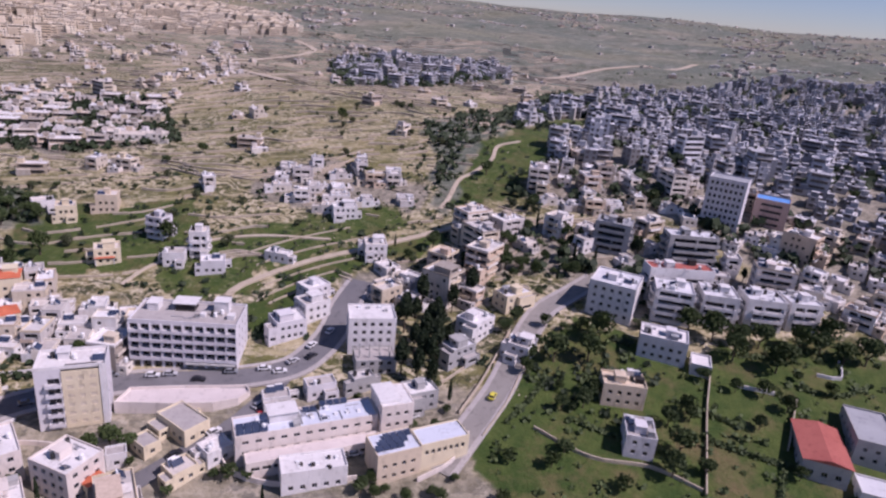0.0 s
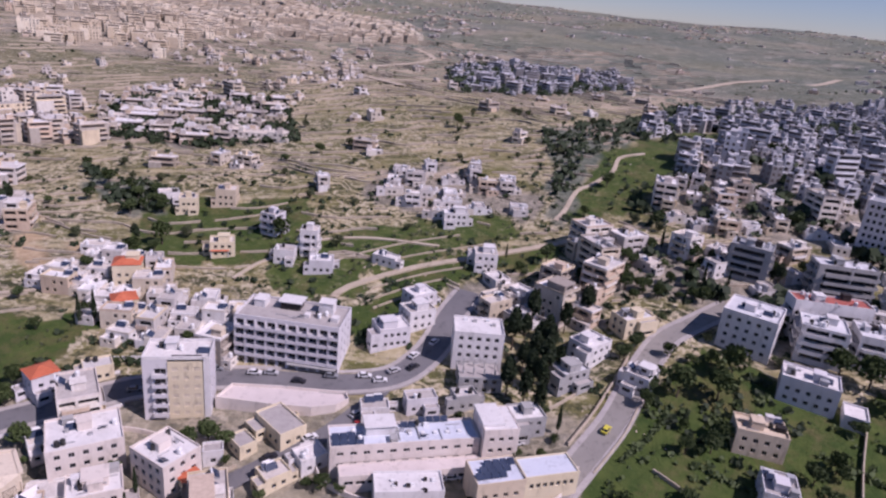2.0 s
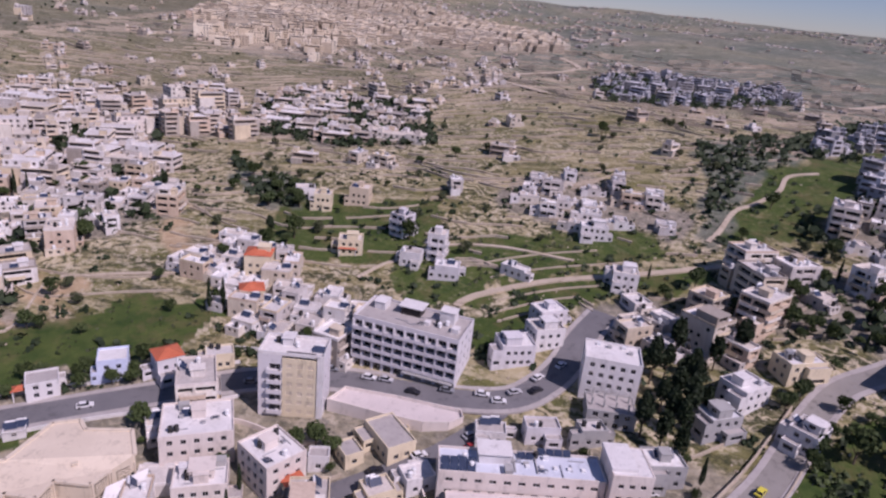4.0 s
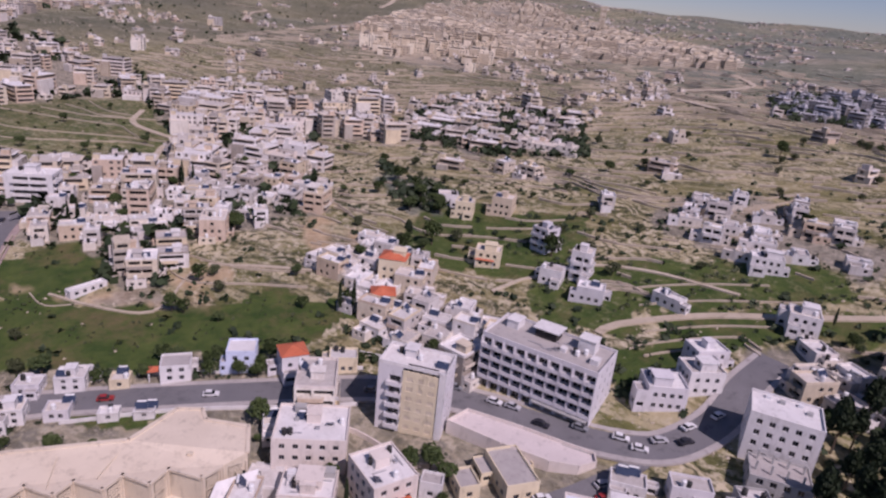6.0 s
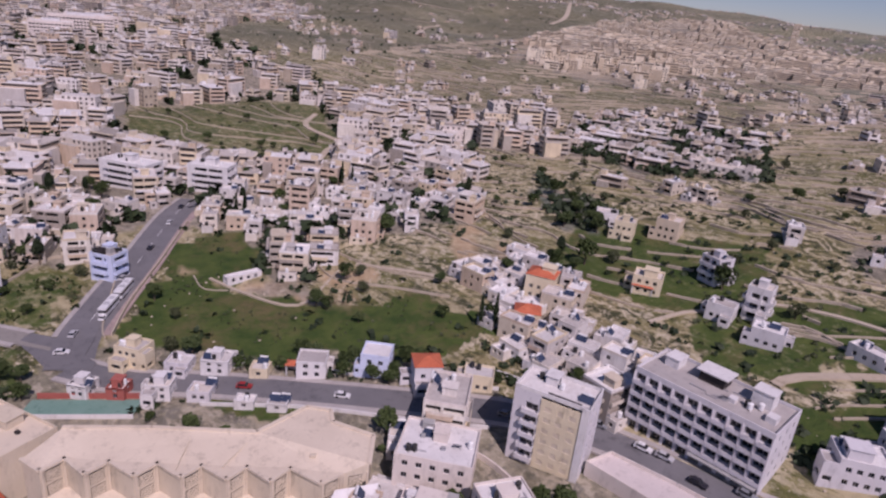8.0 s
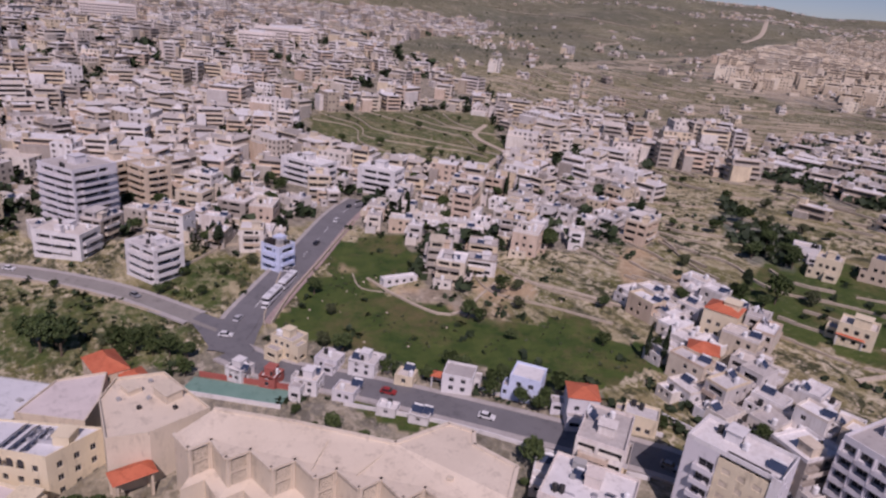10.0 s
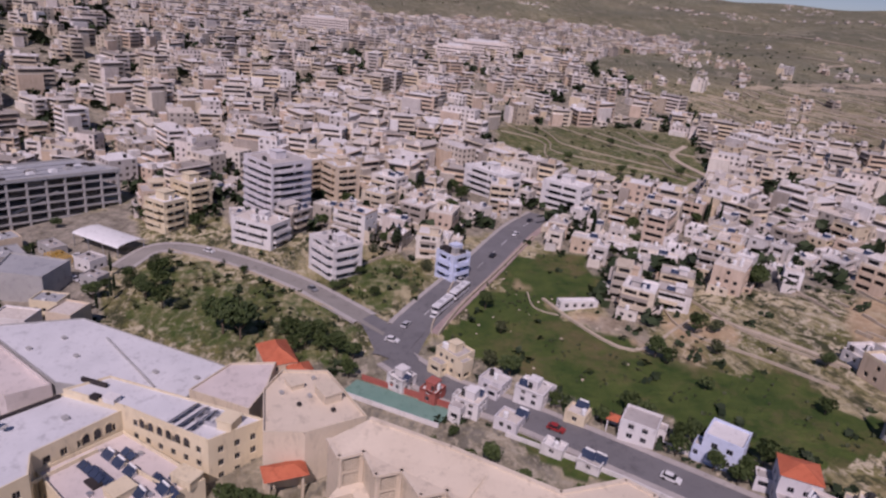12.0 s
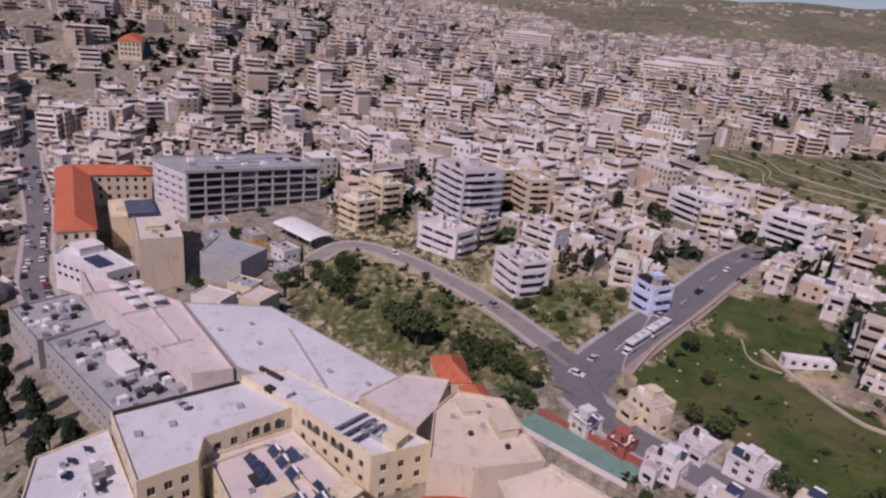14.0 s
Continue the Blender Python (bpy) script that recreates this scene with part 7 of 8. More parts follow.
pc, set_pc, east_pc = Pieces(), Pieces(), Pieces()
CELLS = set()
for px, py, a, w, d, fl, r, nm in far:
    if nm in ("west", "southwest", "upper_town") and r > 330:
        w, d, fl = w * 1.25, d * 1.2, max(1, fl + rnd.choice((-1, -1, -1, 0, 0, 1)))
    if nm in ("hamlet", "village"):
        fl = min(fl, 2)
    if nm == "village" and r > 1700:
        w, fl = w * 1.7, 1
    if nm == "east":
        w, d = w * 0.72, d * 0.8
    if nm == "settlement":
        a = 30 + 40 * noise.noise((px / 200, py / 200, 1))
        w, d = w * 1.25, d * 1.1
    z = base_at(px, py, w, d, a)
    s = 1.0 if r < 900 else min(1.8, r / 900)
    M = pose(px, py, z, 0, 0, a)
    h = fl * 3.0
    w, d = w * s ** 0.5, d * s ** 0.5
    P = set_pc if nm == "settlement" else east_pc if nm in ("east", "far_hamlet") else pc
    for i in (-1, 0, 1):
        for j in (-1, 0, 1):
            CELLS.add((int((px + i * w * 0.4) // 4), int((py + j * d * 0.4) // 4)))
    P.box(-w / 2, -d / 2, -4, w / 2, d / 2, h, 0, 2, M, False)
    if r > 1150:
        for k in range(4):
            S, L = side_pose(w, d, k)
            S = M @ S
            # flat dark strips stand for window rows and their shade
            for f in range(fl):
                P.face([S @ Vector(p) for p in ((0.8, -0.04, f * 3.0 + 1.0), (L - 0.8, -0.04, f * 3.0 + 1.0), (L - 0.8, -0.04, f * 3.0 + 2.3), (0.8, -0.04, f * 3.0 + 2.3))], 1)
        P.box(-w * 0.3, -d * 0.3, h, w * 0.1, d * 0.2, h + 2.4, 0, 2, M, False)
        continue
    u = rnd.uniform(0.3, 0.7)
    P.box(-w / 2, -d / 2 - d * 0.3, -4, w * (u - 0.5), -d / 2, max(2.6, h - 3.0), 0, 2, M, False)
    P.box(-w / 2 + 0.5, -d / 2 + 0.5, h, -w / 2 + 3.2, -d / 2 + 4, h + 2.4, 0, 2, M, False)
    P.box(w * 0.2, d * 0.15, h, w * 0.2 + 1.3, d * 0.15 + 1.3, h + 1.5, 3 if rnd.random() < 0.5 else 2, None, M, False)
    band = rnd.random() < 0.75
    for k in range(4):
        S, L = side_pose(w, d, k)
        S = M @ S
        n = max(2, int(L / 3.2))
        for f in range(fl):
            # a flat dark strip paints the shade of a loggia under each slab
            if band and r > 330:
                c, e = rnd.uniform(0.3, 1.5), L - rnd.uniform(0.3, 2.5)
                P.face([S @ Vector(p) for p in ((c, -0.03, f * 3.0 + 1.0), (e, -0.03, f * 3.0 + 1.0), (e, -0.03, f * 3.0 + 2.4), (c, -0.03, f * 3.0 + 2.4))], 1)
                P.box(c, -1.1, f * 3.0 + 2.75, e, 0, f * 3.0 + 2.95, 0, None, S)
                continue
            for i in range(n):
                if rnd.random() < 0.15:
                    continue
                c = L * (i + 0.5) / n
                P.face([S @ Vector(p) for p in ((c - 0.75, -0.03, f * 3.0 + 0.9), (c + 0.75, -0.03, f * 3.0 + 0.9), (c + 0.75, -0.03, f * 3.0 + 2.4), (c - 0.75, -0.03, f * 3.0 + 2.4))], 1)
tagged(east_pc.make("valley_houses", [WALLS_SHADE_GREY, FAR_PANE_SHADE, ROOF_EAST, TANKB]), "hundreds of houses in shade-toned grey crowding the far valley side", "houses", kind="stuff")
tagged(set_pc.make("hill_settlement", [SANDSTONE, FAR_PANE_SHADE, SANDSTONE, TANKB]), "rows of sandy stone apartment houses covering a far hill", "houses", kind="stuff")
tagged(pc.make("distant_houses", [WALLS_FAR, FAR_PANE_SHADE, ROOF_FAR, TANKB]), "hundreds of pale stone houses spread over far slopes", "houses", kind="stuff")


# ---- trees, terraces, walls ----
def crown_mesh(name, rx, rz, n, leaf, mat, seed, lumps=6, cone=0.0):
    r = random.Random(seed)
    pc = Pieces()
    hubs = []
    for i in range(lumps):
        a = 2.4 * i
        k = 0.62 if lumps > 1 else 0
        hubs.append((Vector((math.cos(a) * rx * k * r.uniform(0.4, 1), math.sin(a) * rx * k * r.uniform(0.4, 1), r.uniform(-0.35, 0.5) * rz)), r.uniform(0.5, 0.75) if lumps > 1 else 1.0))
    for i in range(n):
        c, s = r.choice(hubs)
        v = Vector((r.gauss(0, 1), r.gauss(0, 1), r.gauss(0, 1))).normalized() * r.uniform(0.55, 1.0) ** 0.5
        p = c + Vector((v.x * rx * s, v.y * rx * s, v.z * rz * s))
        if cone:
            f = max(0.12, 1 - cone * (p.z + rz) / (2 * rz))
            p.x, p.y = p.x * f, p.y * f
        u = Vector((r.gauss(0, 1), r.gauss(0, 1), r.gauss(0, 1))).normalized()
        w = u.orthogonal().normalized()
        q = u.cross(w)
        L = leaf * r.uniform(0.6, 1.3)
        pc.face([p + w * L, p + q * L * 0.7 + u * L * 0.2, p - w * L * 0.9, p - q * L * 0.75 + u * L * 0.15])
        pc.face([p + u * L, p + w * L * 0.6, p - u * L * 0.8, p - w * L * 0.7])
    return pc.data(name, [mat])


def trunk_mesh(h, r0, limbs, seed):
    r = random.Random(seed)
    bm = bmesh.new()
    bmesh.ops.create_cone(bm, cap_ends=True, segments=7, radius1=r0, radius2=r0 * 0.55, depth=h + 1.0, matrix=Matrix.Translation((0, 0, h / 2 - 0.5)))
    for i in range(limbs):
        a, t = r.uniform(0, 6.28), r.uniform(25, 50)
        M = Matrix.Translation((0, 0, h * r.uniform(0.65, 0.95))) @ Matrix.Rotation(a, 4, "Z") @ Matrix.Rotation(radians(t), 4, "X")
        bmesh.ops.create_cone(bm, cap_ends=True, segments=5, radius1=r0 * 0.45, radius2=r0 * 0.15, depth=h * 0.9, matrix=M @ Matrix.Translation((0, 0, h * 0.42)))
    me = bpy.data.meshes.new("trunk")
    bm.to_mesh(me)
    bm.free()
    me.materials.append(BARK)
    return me


def tree_kind(name, label, h, r0, rx, rz, cz, n, leaf, mat, seed, lumps=6, cone=0.0):
    ob = new(name, None)
    tagged(ob, label, "tree")
    link("trunk", trunk_mesh(h, r0, 4 if lumps > 1 else 0, seed), ob)
    link("crown", crown_mesh("crown", rx, rz, n, leaf, mat, seed, lumps, cone), ob, "", Matrix.Translation((0, 0, cz)))
    return [ob, False]


TREES = {
    "round": tree_kind("tree", "broad dark green garden tree", 2.6, 0.28, 3.4, 2.7, 4.6, 420, 0.5, LEAF, 1),
    "small": tree_kind("tree", "small rounded green fruit tree", 1.6, 0.16, 2.0, 1.6, 2.9, 260, 0.36, LEAF, 2),
    "olive": tree_kind("olive_tree", "grey-green olive tree on a terrace", 1.5, 0.22, 2.3, 1.7, 2.8, 280, 0.36, LEAF_OLIVE, 3),
    "pine": tree_kind("pine_tree", "tall dark pine with a dense crown", 4.5, 0.3, 3.0, 4.2, 7.2, 520, 0.5, LEAF_DARK, 4, 7, 0.55),
    "cypress": tree_kind("cypress", "slim dark green cypress tree", 1.2, 0.2, 1.1, 4.6, 5.4, 320, 0.36, LEAF_DARK, 5, 1, 0.75),
}
tr = random.Random(21)


def plant(kind, x, y, s=1.0):
    ob, used = TREES[kind]
    m = pose(x, y, ground(x, y) - 0.15, 0, 0, tr.uniform(0, 360))
    if used:
        ob = copy_thing(ob, m)
    else:
        TREES[kind][1] = True
        ob.matrix_basis = m
    k = s * tr.uniform(0.85, 1.15)
    ob.scale = (k, k, k * tr.uniform(0.9, 1.15))
    TAKEN.append((x, y, 1.2 * s))
    return ob


for kind, s, spots_xy in (
    ("pine", 1.05, [(17, 181), (22, 178), (27, 184), (31, 209), (26, 174), (20, 212), (26, 216), (33, 193), (28, 202), (23, 206), (45, 222), (37, 214), (22, 192), (26, 196), (29, 190), (24, 186), (31, 199), (19, 203)]),
    ("round", 1.35, [(123, 201), (130, 196), (138, 193), (146, 192), (146, 180), (160, 190), (167, 188), (97, 147), (92, 140), (81, 187), (88, 197), (69, 187), (181, 182), (175, 195), (152, 184), (133, 186)]),
    ("round", 0.75, [(106, 160), (127, 156), (66, 165), (102, 140), (60.5, 187), (65, 195), (58, 181), (70, 205)]),
    ("small", 1.1, [(46, 146), (63, 149), (76, 136), (58, 144), (42, 133)]),
    ("round", 0.9, [(-62, 153), (-57, 152), (-66, 150), (-204, 342), (-149, 306), (-145, 295), (-177, 297), (-179, 318), (-147, 289), (-141, 293), (-164, 311), (-256, 343), (-150, 283), (-136, 286), (-155, 300)]),
    ("cypress", 1.0, [(-256, 191), (-259, 197), (-262, 253), (-259, 257), (-271, 252), (-253, 193), (-266, 255), (193, 238), (-72, 191), (-430, 427), (-420, 440), (-425, 432), (-415, 446), (-122, 196), (-118, 198)]),
    ("round", 0.7, [(-135, 154), (-132.5, 151.5), (-122.5, 161), (-124, 166.5), (-147, 141.5), (-119, 168), (-136, 158), (-156, 134), (-126, 156)]),
    ("round", 1.5, [(-212, 60), (-217, 55)]),
    ("round", 0.8, [(-140, 66), (-137, 70), (-143, 62), (-138, 61), (-133, 66), (-146, 58)]),
    ("round", 0.9, [(-203, 78), (-199, 82), (-196, 86), (-192, 90), (-206, 82), (-201, 75), (-208, 74), (-260, 23), (-251, 28), (-238, 36), (-264, 34), (-303, 42), (-315, 21), (-321, 27), (-254, 34), (-246, 30)]),
    ("pine", 1.0, [(-202, -48), (-187, -40), (-192, -42), (-179, -36), (-183, -30), (-176, -24), (-170, -18), (-195, -52), (-166, -10), (-160, -14), (-173, -30)]),
    ("small", 1.0, [(-135, 193), (-124, 203), (-166, 171), (-150, 150), (-135, 158), (-121, 158), (-122, 170), (-107, 176), (-146, 152), (-100, 178), (-236, 90), (-246, 100), (-240, 112)]),
):
    for x, y in spots_xy:
        plant(kind, x, y, s)
n = 0
while n < 130:
    a, r = tr.uniform(-40, 105), tr.uniform(175, 430)
    x, y = -math.sin(radians(a)) * r - 20, math.cos(radians(a)) * r + 50
    if road_gap(x, y) > 3 and free(x, y, 1.5):
        plant("olive" if tr.random() < 0.6 else "small" if tr.random() < 0.6 else "round", x, y, tr.uniform(0.7, 1.1))
        n += 1

n = 0
while n < 120:
    nm = tr.choice(("slope", "east", "middle", "avenue_side", "west", "cluster", "south"))
    p = TOWN[nm]
    x, y = tr.uniform(min(q[0] for q in p), max(q[0] for q in p)), tr.uniform(min(q[1] for q in p), max(q[1] for q in p))
    if math.hypot(x + 20, y - 50) < 430 and inside(x, y, p) and road_gap(x, y) > 2 and free(x, y, 0.4):
        plant("pine" if tr.random() < 0.25 else "round", x, y, tr.uniform(0.6, 0.95))
        n += 1
# trees in the yards near the school, the hotel and the garden road
for x0, x1, y0, y1, many in ((-112, 34, 122, 176, 46), (14, 112, 196, 278, 34), (-196, -120, 86, 140, 12), (-300, -240, -20, 20, 10)):
    n = tries = 0
    while n < many and tries < 1500:
        tries += 1
        x, y = tr.uniform(x0, x1), tr.uniform(y0, y1)
        if road_gap(x, y) > 1.5 and free(x, y, 0.2) and not inside(x, y, MEADOWS[0]):
            plant(tr.choice(("small", "round", "round", "cypress", "small")), x, y, tr.uniform(0.55, 0.9))
            n += 1
# dense trees of the gardens
n = 0
while n < 16:
    x, y = tr.uniform(60, 190), tr.uniform(125, 210)
    if inside(x, y, MEADOWS[3]) and noise.noise((x / 22, y / 22, 4)) > -0.05 and free(x, y, 0.8) and road_gap(x, y) > 2:
        plant("round", x, y, tr.uniform(0.55, 1.05))
        n += 1

# scrub and far trees: tufts of leaves, past counting
pc = Pieces()
for i in range(15000):
    a, u = tr.uniform(-44, 118), tr.random()
    r = 150 + 3600 * u ** 1.9
    x, y = -math.sin(radians(a)) * r - 20, math.cos(radians(a)) * r + 50
    k = noise.noise((x / 90, y / 90, 5))
    if r < 500 and (road_gap(x, y) < 2 or not free(x, y, 0.6)):
        continue
    if (k < -0.15 and tr.random() < 0.7) or (r < 420 and tr.random() < 0.85 and inside(x, y, MEADOWS[0])):
        continue
    if 330 < r < 1100 and tr.random() < 0.55:
        continue
    if r > 1100 and (tr.random() < 0.6 or green_hill(x, y) or built_up(x, y)):
        continue
    s = tr.uniform(0.4, 1.3) * (1 if r < 500 else 1 + min(r - 500, 800) / 1000)
    z = ground(x, y)
    for j in range(7):
        p = Vector((x + tr.gauss(0, 0.5) * s, y + tr.gauss(0, 0.5) * s, z + tr.uniform(0.1, 1.3) * s))
        d = Vector((tr.gauss(0, 1), tr.gauss(0, 1), tr.gauss(0, 0.6))).normalized()
        e = d.orthogonal().normalized()
        pc.face([p + d * s, p + e * s * 0.7, p - d * s, p - e * s * 0.8])
# woods in the valley, and trees between the houses of the far quarters
def tuft(x, y, s, n=9):
    z = ground(x, y)
    for j in range(n):
        p = Vector((x + tr.gauss(0, 0.5) * s, y + tr.gauss(0, 0.5) * s, z + tr.uniform(0.2, 1.6) * s))
        d = Vector((tr.gauss(0, 1), tr.gauss(0, 1), tr.gauss(0, 0.6))).normalized()
        e = d.orthogonal().normalized()
        pc.face([p + d * s * 0.8, p + e * s * 0.6, p - d * s * 0.8, p - e * s * 0.6])


for poly in WOODS + [TOWN["hamlet"], TOWN["far_hamlet"]]:
    xs, ys = [p[0] for p in poly], [p[1] for p in poly]
    for i in range(170 if poly is WOODS[1] else 2200):
        x, y = tr.uniform(min(xs), max(xs)), tr.uniform(min(ys), max(ys))
        if inside(x, y, poly) and (y > 560 or free(x, y, 0.5)):
            tuft(x, y, tr.uniform(1.2, 2.6) * (1 if y < 600 else 1.6))
towns = [TOWN[q] for q in ("slope", "east", "middle", "avenue_side", "west", "southwest", "south")]
for i in range(9500):
    u = tr.random() ** 1.3
    a, r = tr.uniform(-50, 118), 180 + 1100 * u
    x, y = -math.sin(radians(a)) * r - 20, math.cos(radians(a)) * r + 50
    if (int(x // 4), int(y // 4)) in CELLS or noise.noise((x / 60, y / 60, 8)) < -0.12:
        continue
    if not any(inside(x, y, p) for p in MEADOWS) and any(inside(x, y, p) for p in towns) and (r > 520 or (road_gap(x, y) > 2 and free(x, y, 0.3))):
        tuft(x, y, tr.uniform(1.8, 3.6) * (1 if r < 600 else 1.45), 12)
xs, ys = [p[0] for p in TOWN["east"]], [p[1] for p in TOWN["east"]]
for i in range(9000):
    x, y = tr.uniform(min(xs), max(xs)), tr.uniform(min(ys), max(ys))
    if (int(x // 4), int(y // 4)) in CELLS or noise.noise((x / 70, y / 70, 15)) < -0.1 or not inside(x, y, TOWN["east"]) or math.hypot(x, y) < 300:
        continue
    tuft(x, y, tr.uniform(1.6, 3.4), 10)
tagged(pc.make("scrub", [LEAF_DARK]), "dark green bushes and scrub scattered over the slopes", "bushes", kind="stuff")

# dry-stone terrace walls along the slopes
pc = Pieces()
for row in range(92):
    y0 = 236 + row * 6.5 * (1 + row / 70)
    hgt, th = 0.9 + row * 0.016, 0.7 + row * 0.02
    x, seg = -420.0 - row * 5, 5.0 + row * 0.12
    on = True
    while x < 150 + row * 3:
        if tr.random() < 0.27:
            on = not on
        def bend(q):
            return y0 + 34 * noise.noise((q / 110, row * 0.13, 2)) + 12 * noise.noise((q / 30, row * 0.37, 7)) - 0.00035 * (q + 60) ** 2
        if on:
            A, B = Vector((x, bend(x), 0)), Vector((x + seg, bend(x + seg), 0))
            mx, my = (A.x + B.x) / 2, (A.y + B.y) / 2
            ok = my > 232 and not any(inside(mx, my, q) for q in MEADOWS[3:6]) and (my > 430 or (road_gap(mx, my) > 1 and free(mx, my, 1.0))) and not any(inside(mx, my, TOWN[q]) for q in ("east", "west", "slope", "southwest", "cluster"))
            if ok:
                A.z, B.z = ground(A.x, A.y), ground(B.x, B.y)
                v = tr.uniform(0.6, 1.15)
                lo, up, t = Vector((0, 0, -0.6)), Vector((0, 0, hgt * v)), Vector((0, th, 0))
                pc.face((A + lo, B + lo, B + up, A + up))
                pc.face((A + up, B + up, B + up + t, A + up + t))
                pc.face((B + lo + t, A + lo + t, A + up + t, B + up + t))
        x += seg
tagged(pc.make("terrace_walls", [STONE]), "low dry-stone terrace walls stepping up the hillside", "walls", kind="stuff")

# loose pale rocks in meadows and on slopes
pc = Pieces()
for i in range(9000):
    a, u = tr.uniform(-44, 112), tr.random()
    r = 140 + 800 * u ** 1.4
    x, y = -math.sin(radians(a)) * r - 20, math.cos(radians(a)) * r + 50
    if noise.noise((x / 40, y / 40, 11)) < 0.02 or (tr.random() < 0.8 and any(inside(x, y, q) for q in MEADOWS)) or (r < 420 and (road_gap(x, y) < 1 or not free(x, y, 0.3))):
        continue
    s = tr.uniform(0.2, 0.6) * (1 + r / 600)
    M = pose(x, y, ground(x, y), tr.uniform(-20, 20), tr.uniform(-20, 20), tr.uniform(0, 90))
    rim = [M @ Vector((math.cos(q) * s * tr.uniform(0.7, 1.2), math.sin(q) * s * tr.uniform(0.5, 0.9), -0.3)) for q in (0, 1.2, 2.5, 3.8, 5.0)]
    cap = [M @ Vector((math.cos(q) * s * 0.6, math.sin(q) * s * 0.4, s * tr.uniform(0.3, 0.6))) for q in (0, 1.2, 2.5, 3.8, 5.0)]
    for i5 in range(5):
        pc.face((rim[i5], rim[(i5 + 1) % 5], cap[(i5 + 1) % 5], cap[i5]))
    pc.face(cap)
tagged(pc.make("rocks", [STONE]), "pale limestone rocks lying on the slopes", "rocks", kind="stuff")

for label, pts, hh, mat in (
    ("low pale garden wall", [(56, 158), (70, 147), (87, 143), (99, 135)], 1.1, STONE),
    ("long stone wall between gardens", [(121, 178), (113, 163), (106, 148), (99, 133)], 1.6, STONE),
    ("short white garden wall", [(128, 174), (140, 170)], 1.2, WHITE),
    ("pale wall beside a hall", [(146, 167), (132, 148)], 1.6, STONE),
    ("stone wall beside the garden road", [(40, 155), (50, 169), (58, 184), (66, 199)], 1.0, STONE),
    ("curved pale garden wall", [(160, 178), (168, 176), (172, 184)], 1.2, WHITE),
    ("stone wall round a meadow", [(-233, 131), (-205, 116), (-198, 114)], 0.9, STONE),
    ("long pale wall along the avenue", [(-198, 116), (-214, 128), (-236, 148), (-266, 174)], 1.3, STONE),
    ("stone wall round a green plot", [(-254, 102), (-265, 122), (-250, 130)], 1.0, STONE),
    ("pale stone wall along the side road", [(-285, 33), (-256, 64), (-222, 88)], 0.9, STONE),
    ("stone wall by the valley road", [(-150, 142), (-132, 154), (-112, 168), (-98, 176)], 1.0, WHITE),
    ("retaining wall below the valley road", [(-150, 119), (-128, 138), (-100, 156), (-90, 163)], 1.0, WHITE),
    ("field wall in a meadow", [(-218, 152), (-206, 150), (-196, 158), (-184, 160)], 0.35, STONE),
    ("field wall on a bare slope", [(-200, 190), (-180, 186), (-160, 196), (-142, 204)], 0.8, STONE),
    ("field wall across a terrace", [(-205, 200), (-176, 202), (-150, 212)], 0.8, STONE),
    ("pale wall between houses", [(-108, 181), (-92, 184)], 0.9, WHITE),
    ("rose-white yard wall below the tower", [(-98, 152), (-84, 154), (-66, 152), (-58, 156)], 1.4, PINK_WALL),
    ("yard wall along the lane", [(-67, 131), (-59, 139), (-52, 146)], 1.2, STONE),
    ("school yard wall", [(-34, 151), (-28, 143), (-14, 139), (4, 141)], 1.6, PINK_WALL),
    ("school yard wall beside the workshops", [(20, 140), (30, 146), (36, 156)], 1.5, PINK_WALL),
    ("stone wall above the garden road", [(34, 164), (42, 176), (50, 190), (57, 203)], 1.2, STONE),
    ("terraced garden wall", [(16, 172), (28, 176), (38, 184)], 1.0, STONE),
    ("yard wall beside a house", [(-98, 134), (-84, 138), (-74, 132)], 1.2, WHITE),
):
    wall_line("garden_wall", label, pts, hh, 0.4, mat, 3.0)

# field walls that terrace the park on the hill
for k in range(9):
    pts = []
    for i in range(11):
        x = -494 + i * 19
        y = 212 + k * 19 + 0.22 * (x + 400) + 30 * noise.noise((x / 60, k * 0.45, 3))
        if inside(x, y, MEADOWS[6]) and noise.noise((x / 40, y / 40, 9)) > -0.28:
            pts.append((x, y))
    if len(pts) > 2:
        wall_line("terrace_wall", "low pale stone terrace wall across a hill park", pts, 0.7, 0.6, STONE, 5.0)
for x, y in ((-392, 250), (-430, 300), (-360, 268), (-445, 345), (-412, 232), (-350, 300), (-470, 262)):
    plant("round", x, y, 0.8)
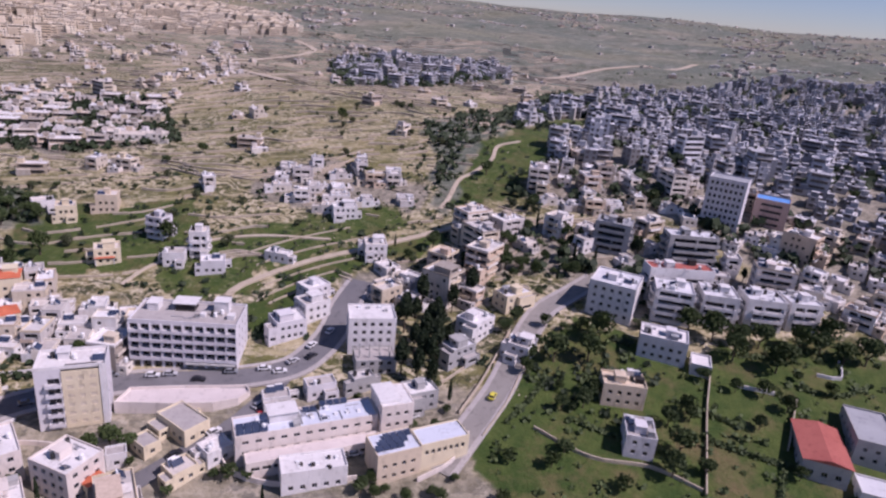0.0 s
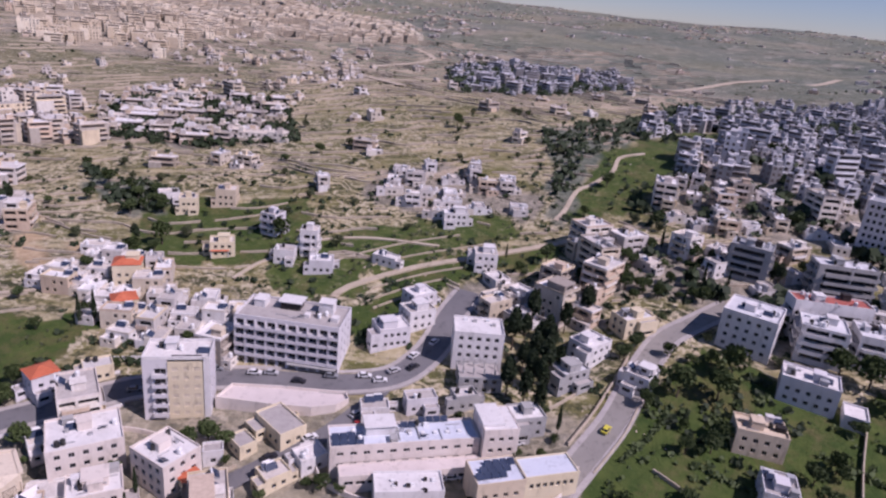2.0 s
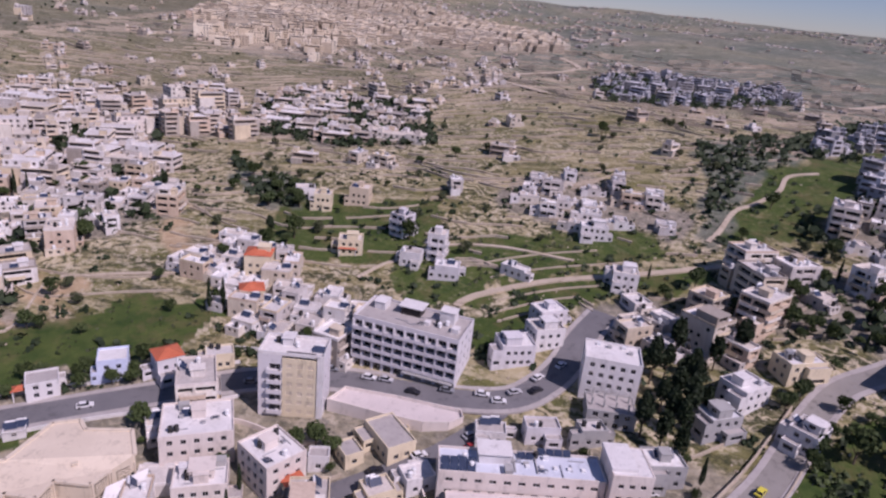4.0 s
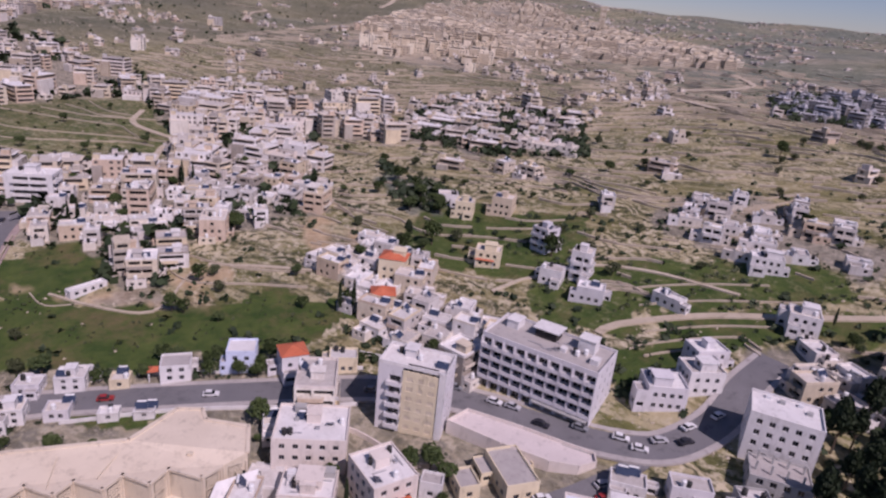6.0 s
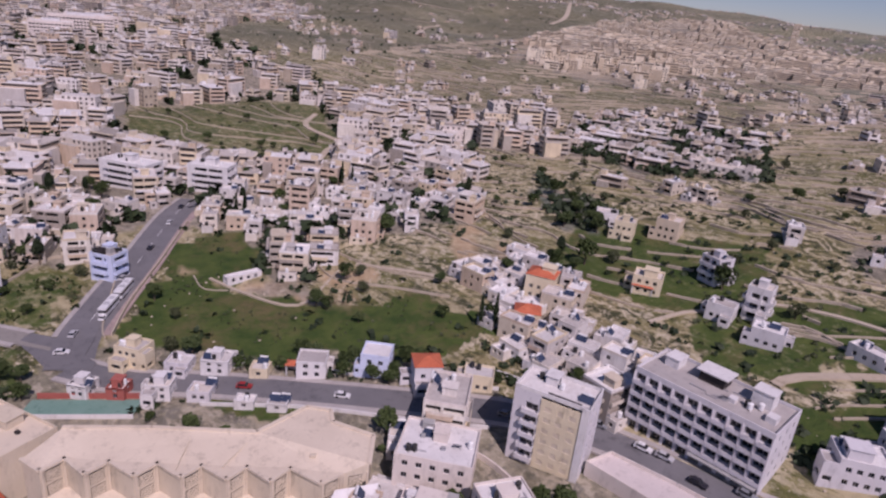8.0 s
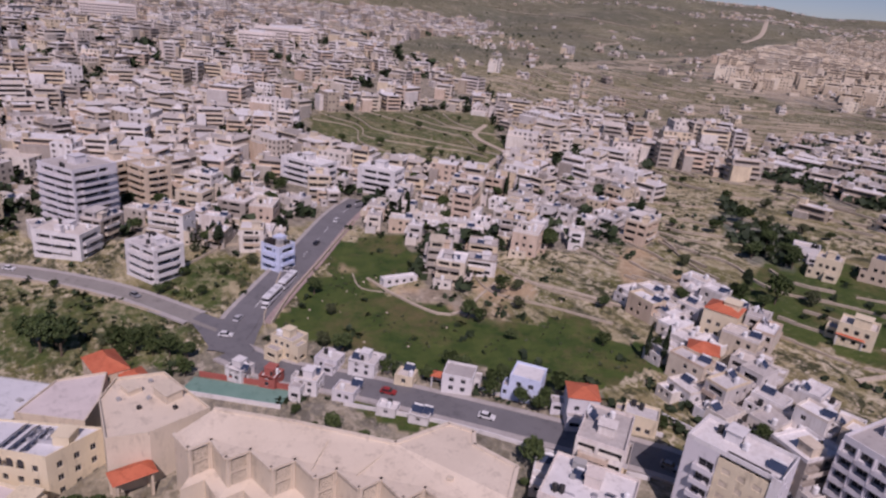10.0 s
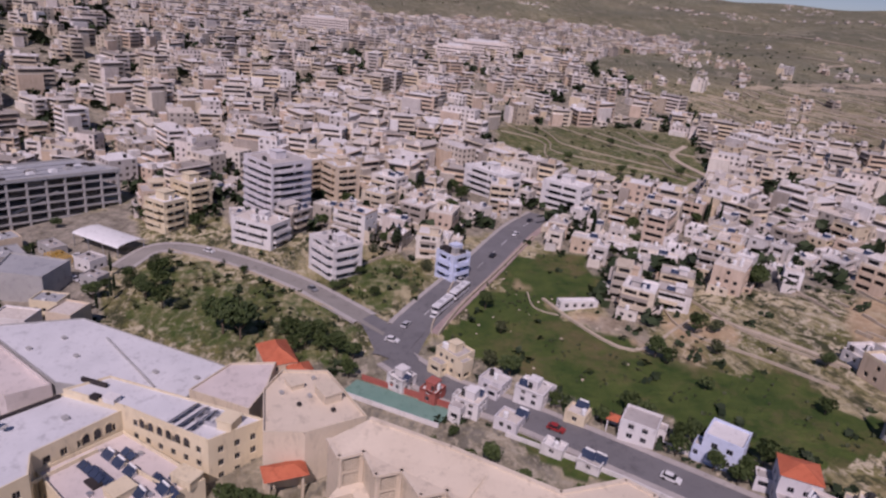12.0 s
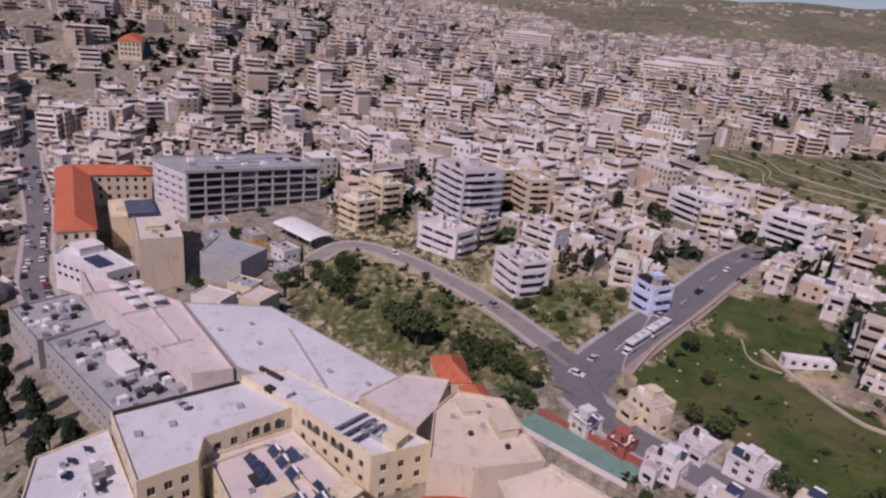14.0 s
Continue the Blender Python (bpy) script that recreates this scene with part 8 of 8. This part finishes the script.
# stone terraces that step down beside the pale track
track = along(TRACKS["pale_track"][1], 4)
for off, n0, n1 in ((6, 4, 15), (12, 1, 13), (17, 0, 10), (-9, 5, 19), (-20, 3, 16)):
    pts = []
    for i in range(n0, min(n1, len(track) - 1), 2):
        t_ = (track[i + 1] - track[i]).normalized()
        pts.append((track[i].x + t_.y * off + 2 * noise.noise((i, off, 0)), track[i].y - t_.x * off + 2 * noise.noise((i, off, 5))))
    wall_line("terrace_wall", "long low pale stone terrace wall on a green slope", pts, 0.6, 0.45, STONE, 3.0)

# thickets in the gardens and rank weeds on the plots and meadows
for poly, many, lo, hi, mat, label in ((MEADOWS[3], 900, 0.4, 1.2, LEAF, "dense dark green garden shrubs"), (MEADOWS[0], 900, 0.15, 0.5, LEAF_OLIVE, "low tufts of weeds in a green meadow"), (MEADOWS[1], 260, 0.3, 0.8, LEAF, "shrubs and weeds on a rough plot"), (MEADOWS[2], 420, 0.3, 0.9, LEAF_OLIVE, "shrubs on a rough grassy slope"), (MEADOWS[8], 500, 0.3, 1.0, LEAF_OLIVE, "shrubs between green terraces")):
    xs, ys = [p[0] for p in poly], [p[1] for p in poly]
    pc = Pieces()
    for i in range(many):
        x, y = tr.uniform(min(xs), max(xs)), tr.uniform(min(ys), max(ys))
        if not inside(x, y, poly) or noise.noise((x / 14, y / 14, 19)) < 0.0 or road_gap(x, y) < 1.2 or not free(x, y, 0.1):
            continue
        tuft(x, y, tr.uniform(lo, hi), 8)
    tagged(pc.make("shrubs", [mat]), label, "shrubs", kind="stuff")

# clipped hedges and beds in the gardens: rows of leaf tufts
for pts in ([(104, 168), (112, 163), (121, 157)], [(108, 152), (122, 145), (136, 140)], [(70, 160), (84, 152), (96, 147)], [(130, 190), (150, 186), (168, 190)], [(126, 140), (118, 128)], [(48, 160), (58, 170), (66, 182)], [(76, 176), (82, 186)], [(150, 172), (162, 168), (176, 172)]):
    pc = Pieces()
    for p in along(pts, 0.8):
        for j in range(9):
            c = Vector((p.x + tr.gauss(0, 0.45), p.y + tr.gauss(0, 0.45), ground(p.x, p.y) + tr.uniform(0.1, 1.5)))
            d = Vector((tr.gauss(0, 1), tr.gauss(0, 1), tr.gauss(0, 0.6))).normalized() * 0.55
            e = d.orthogonal().normalized() * 0.45
            pc.face([c + d, c + e, c - d, c - e])
    tagged(pc.make("hedge", [LEAF]), "dark green hedge between garden plots", "hedge", "garden hedges")
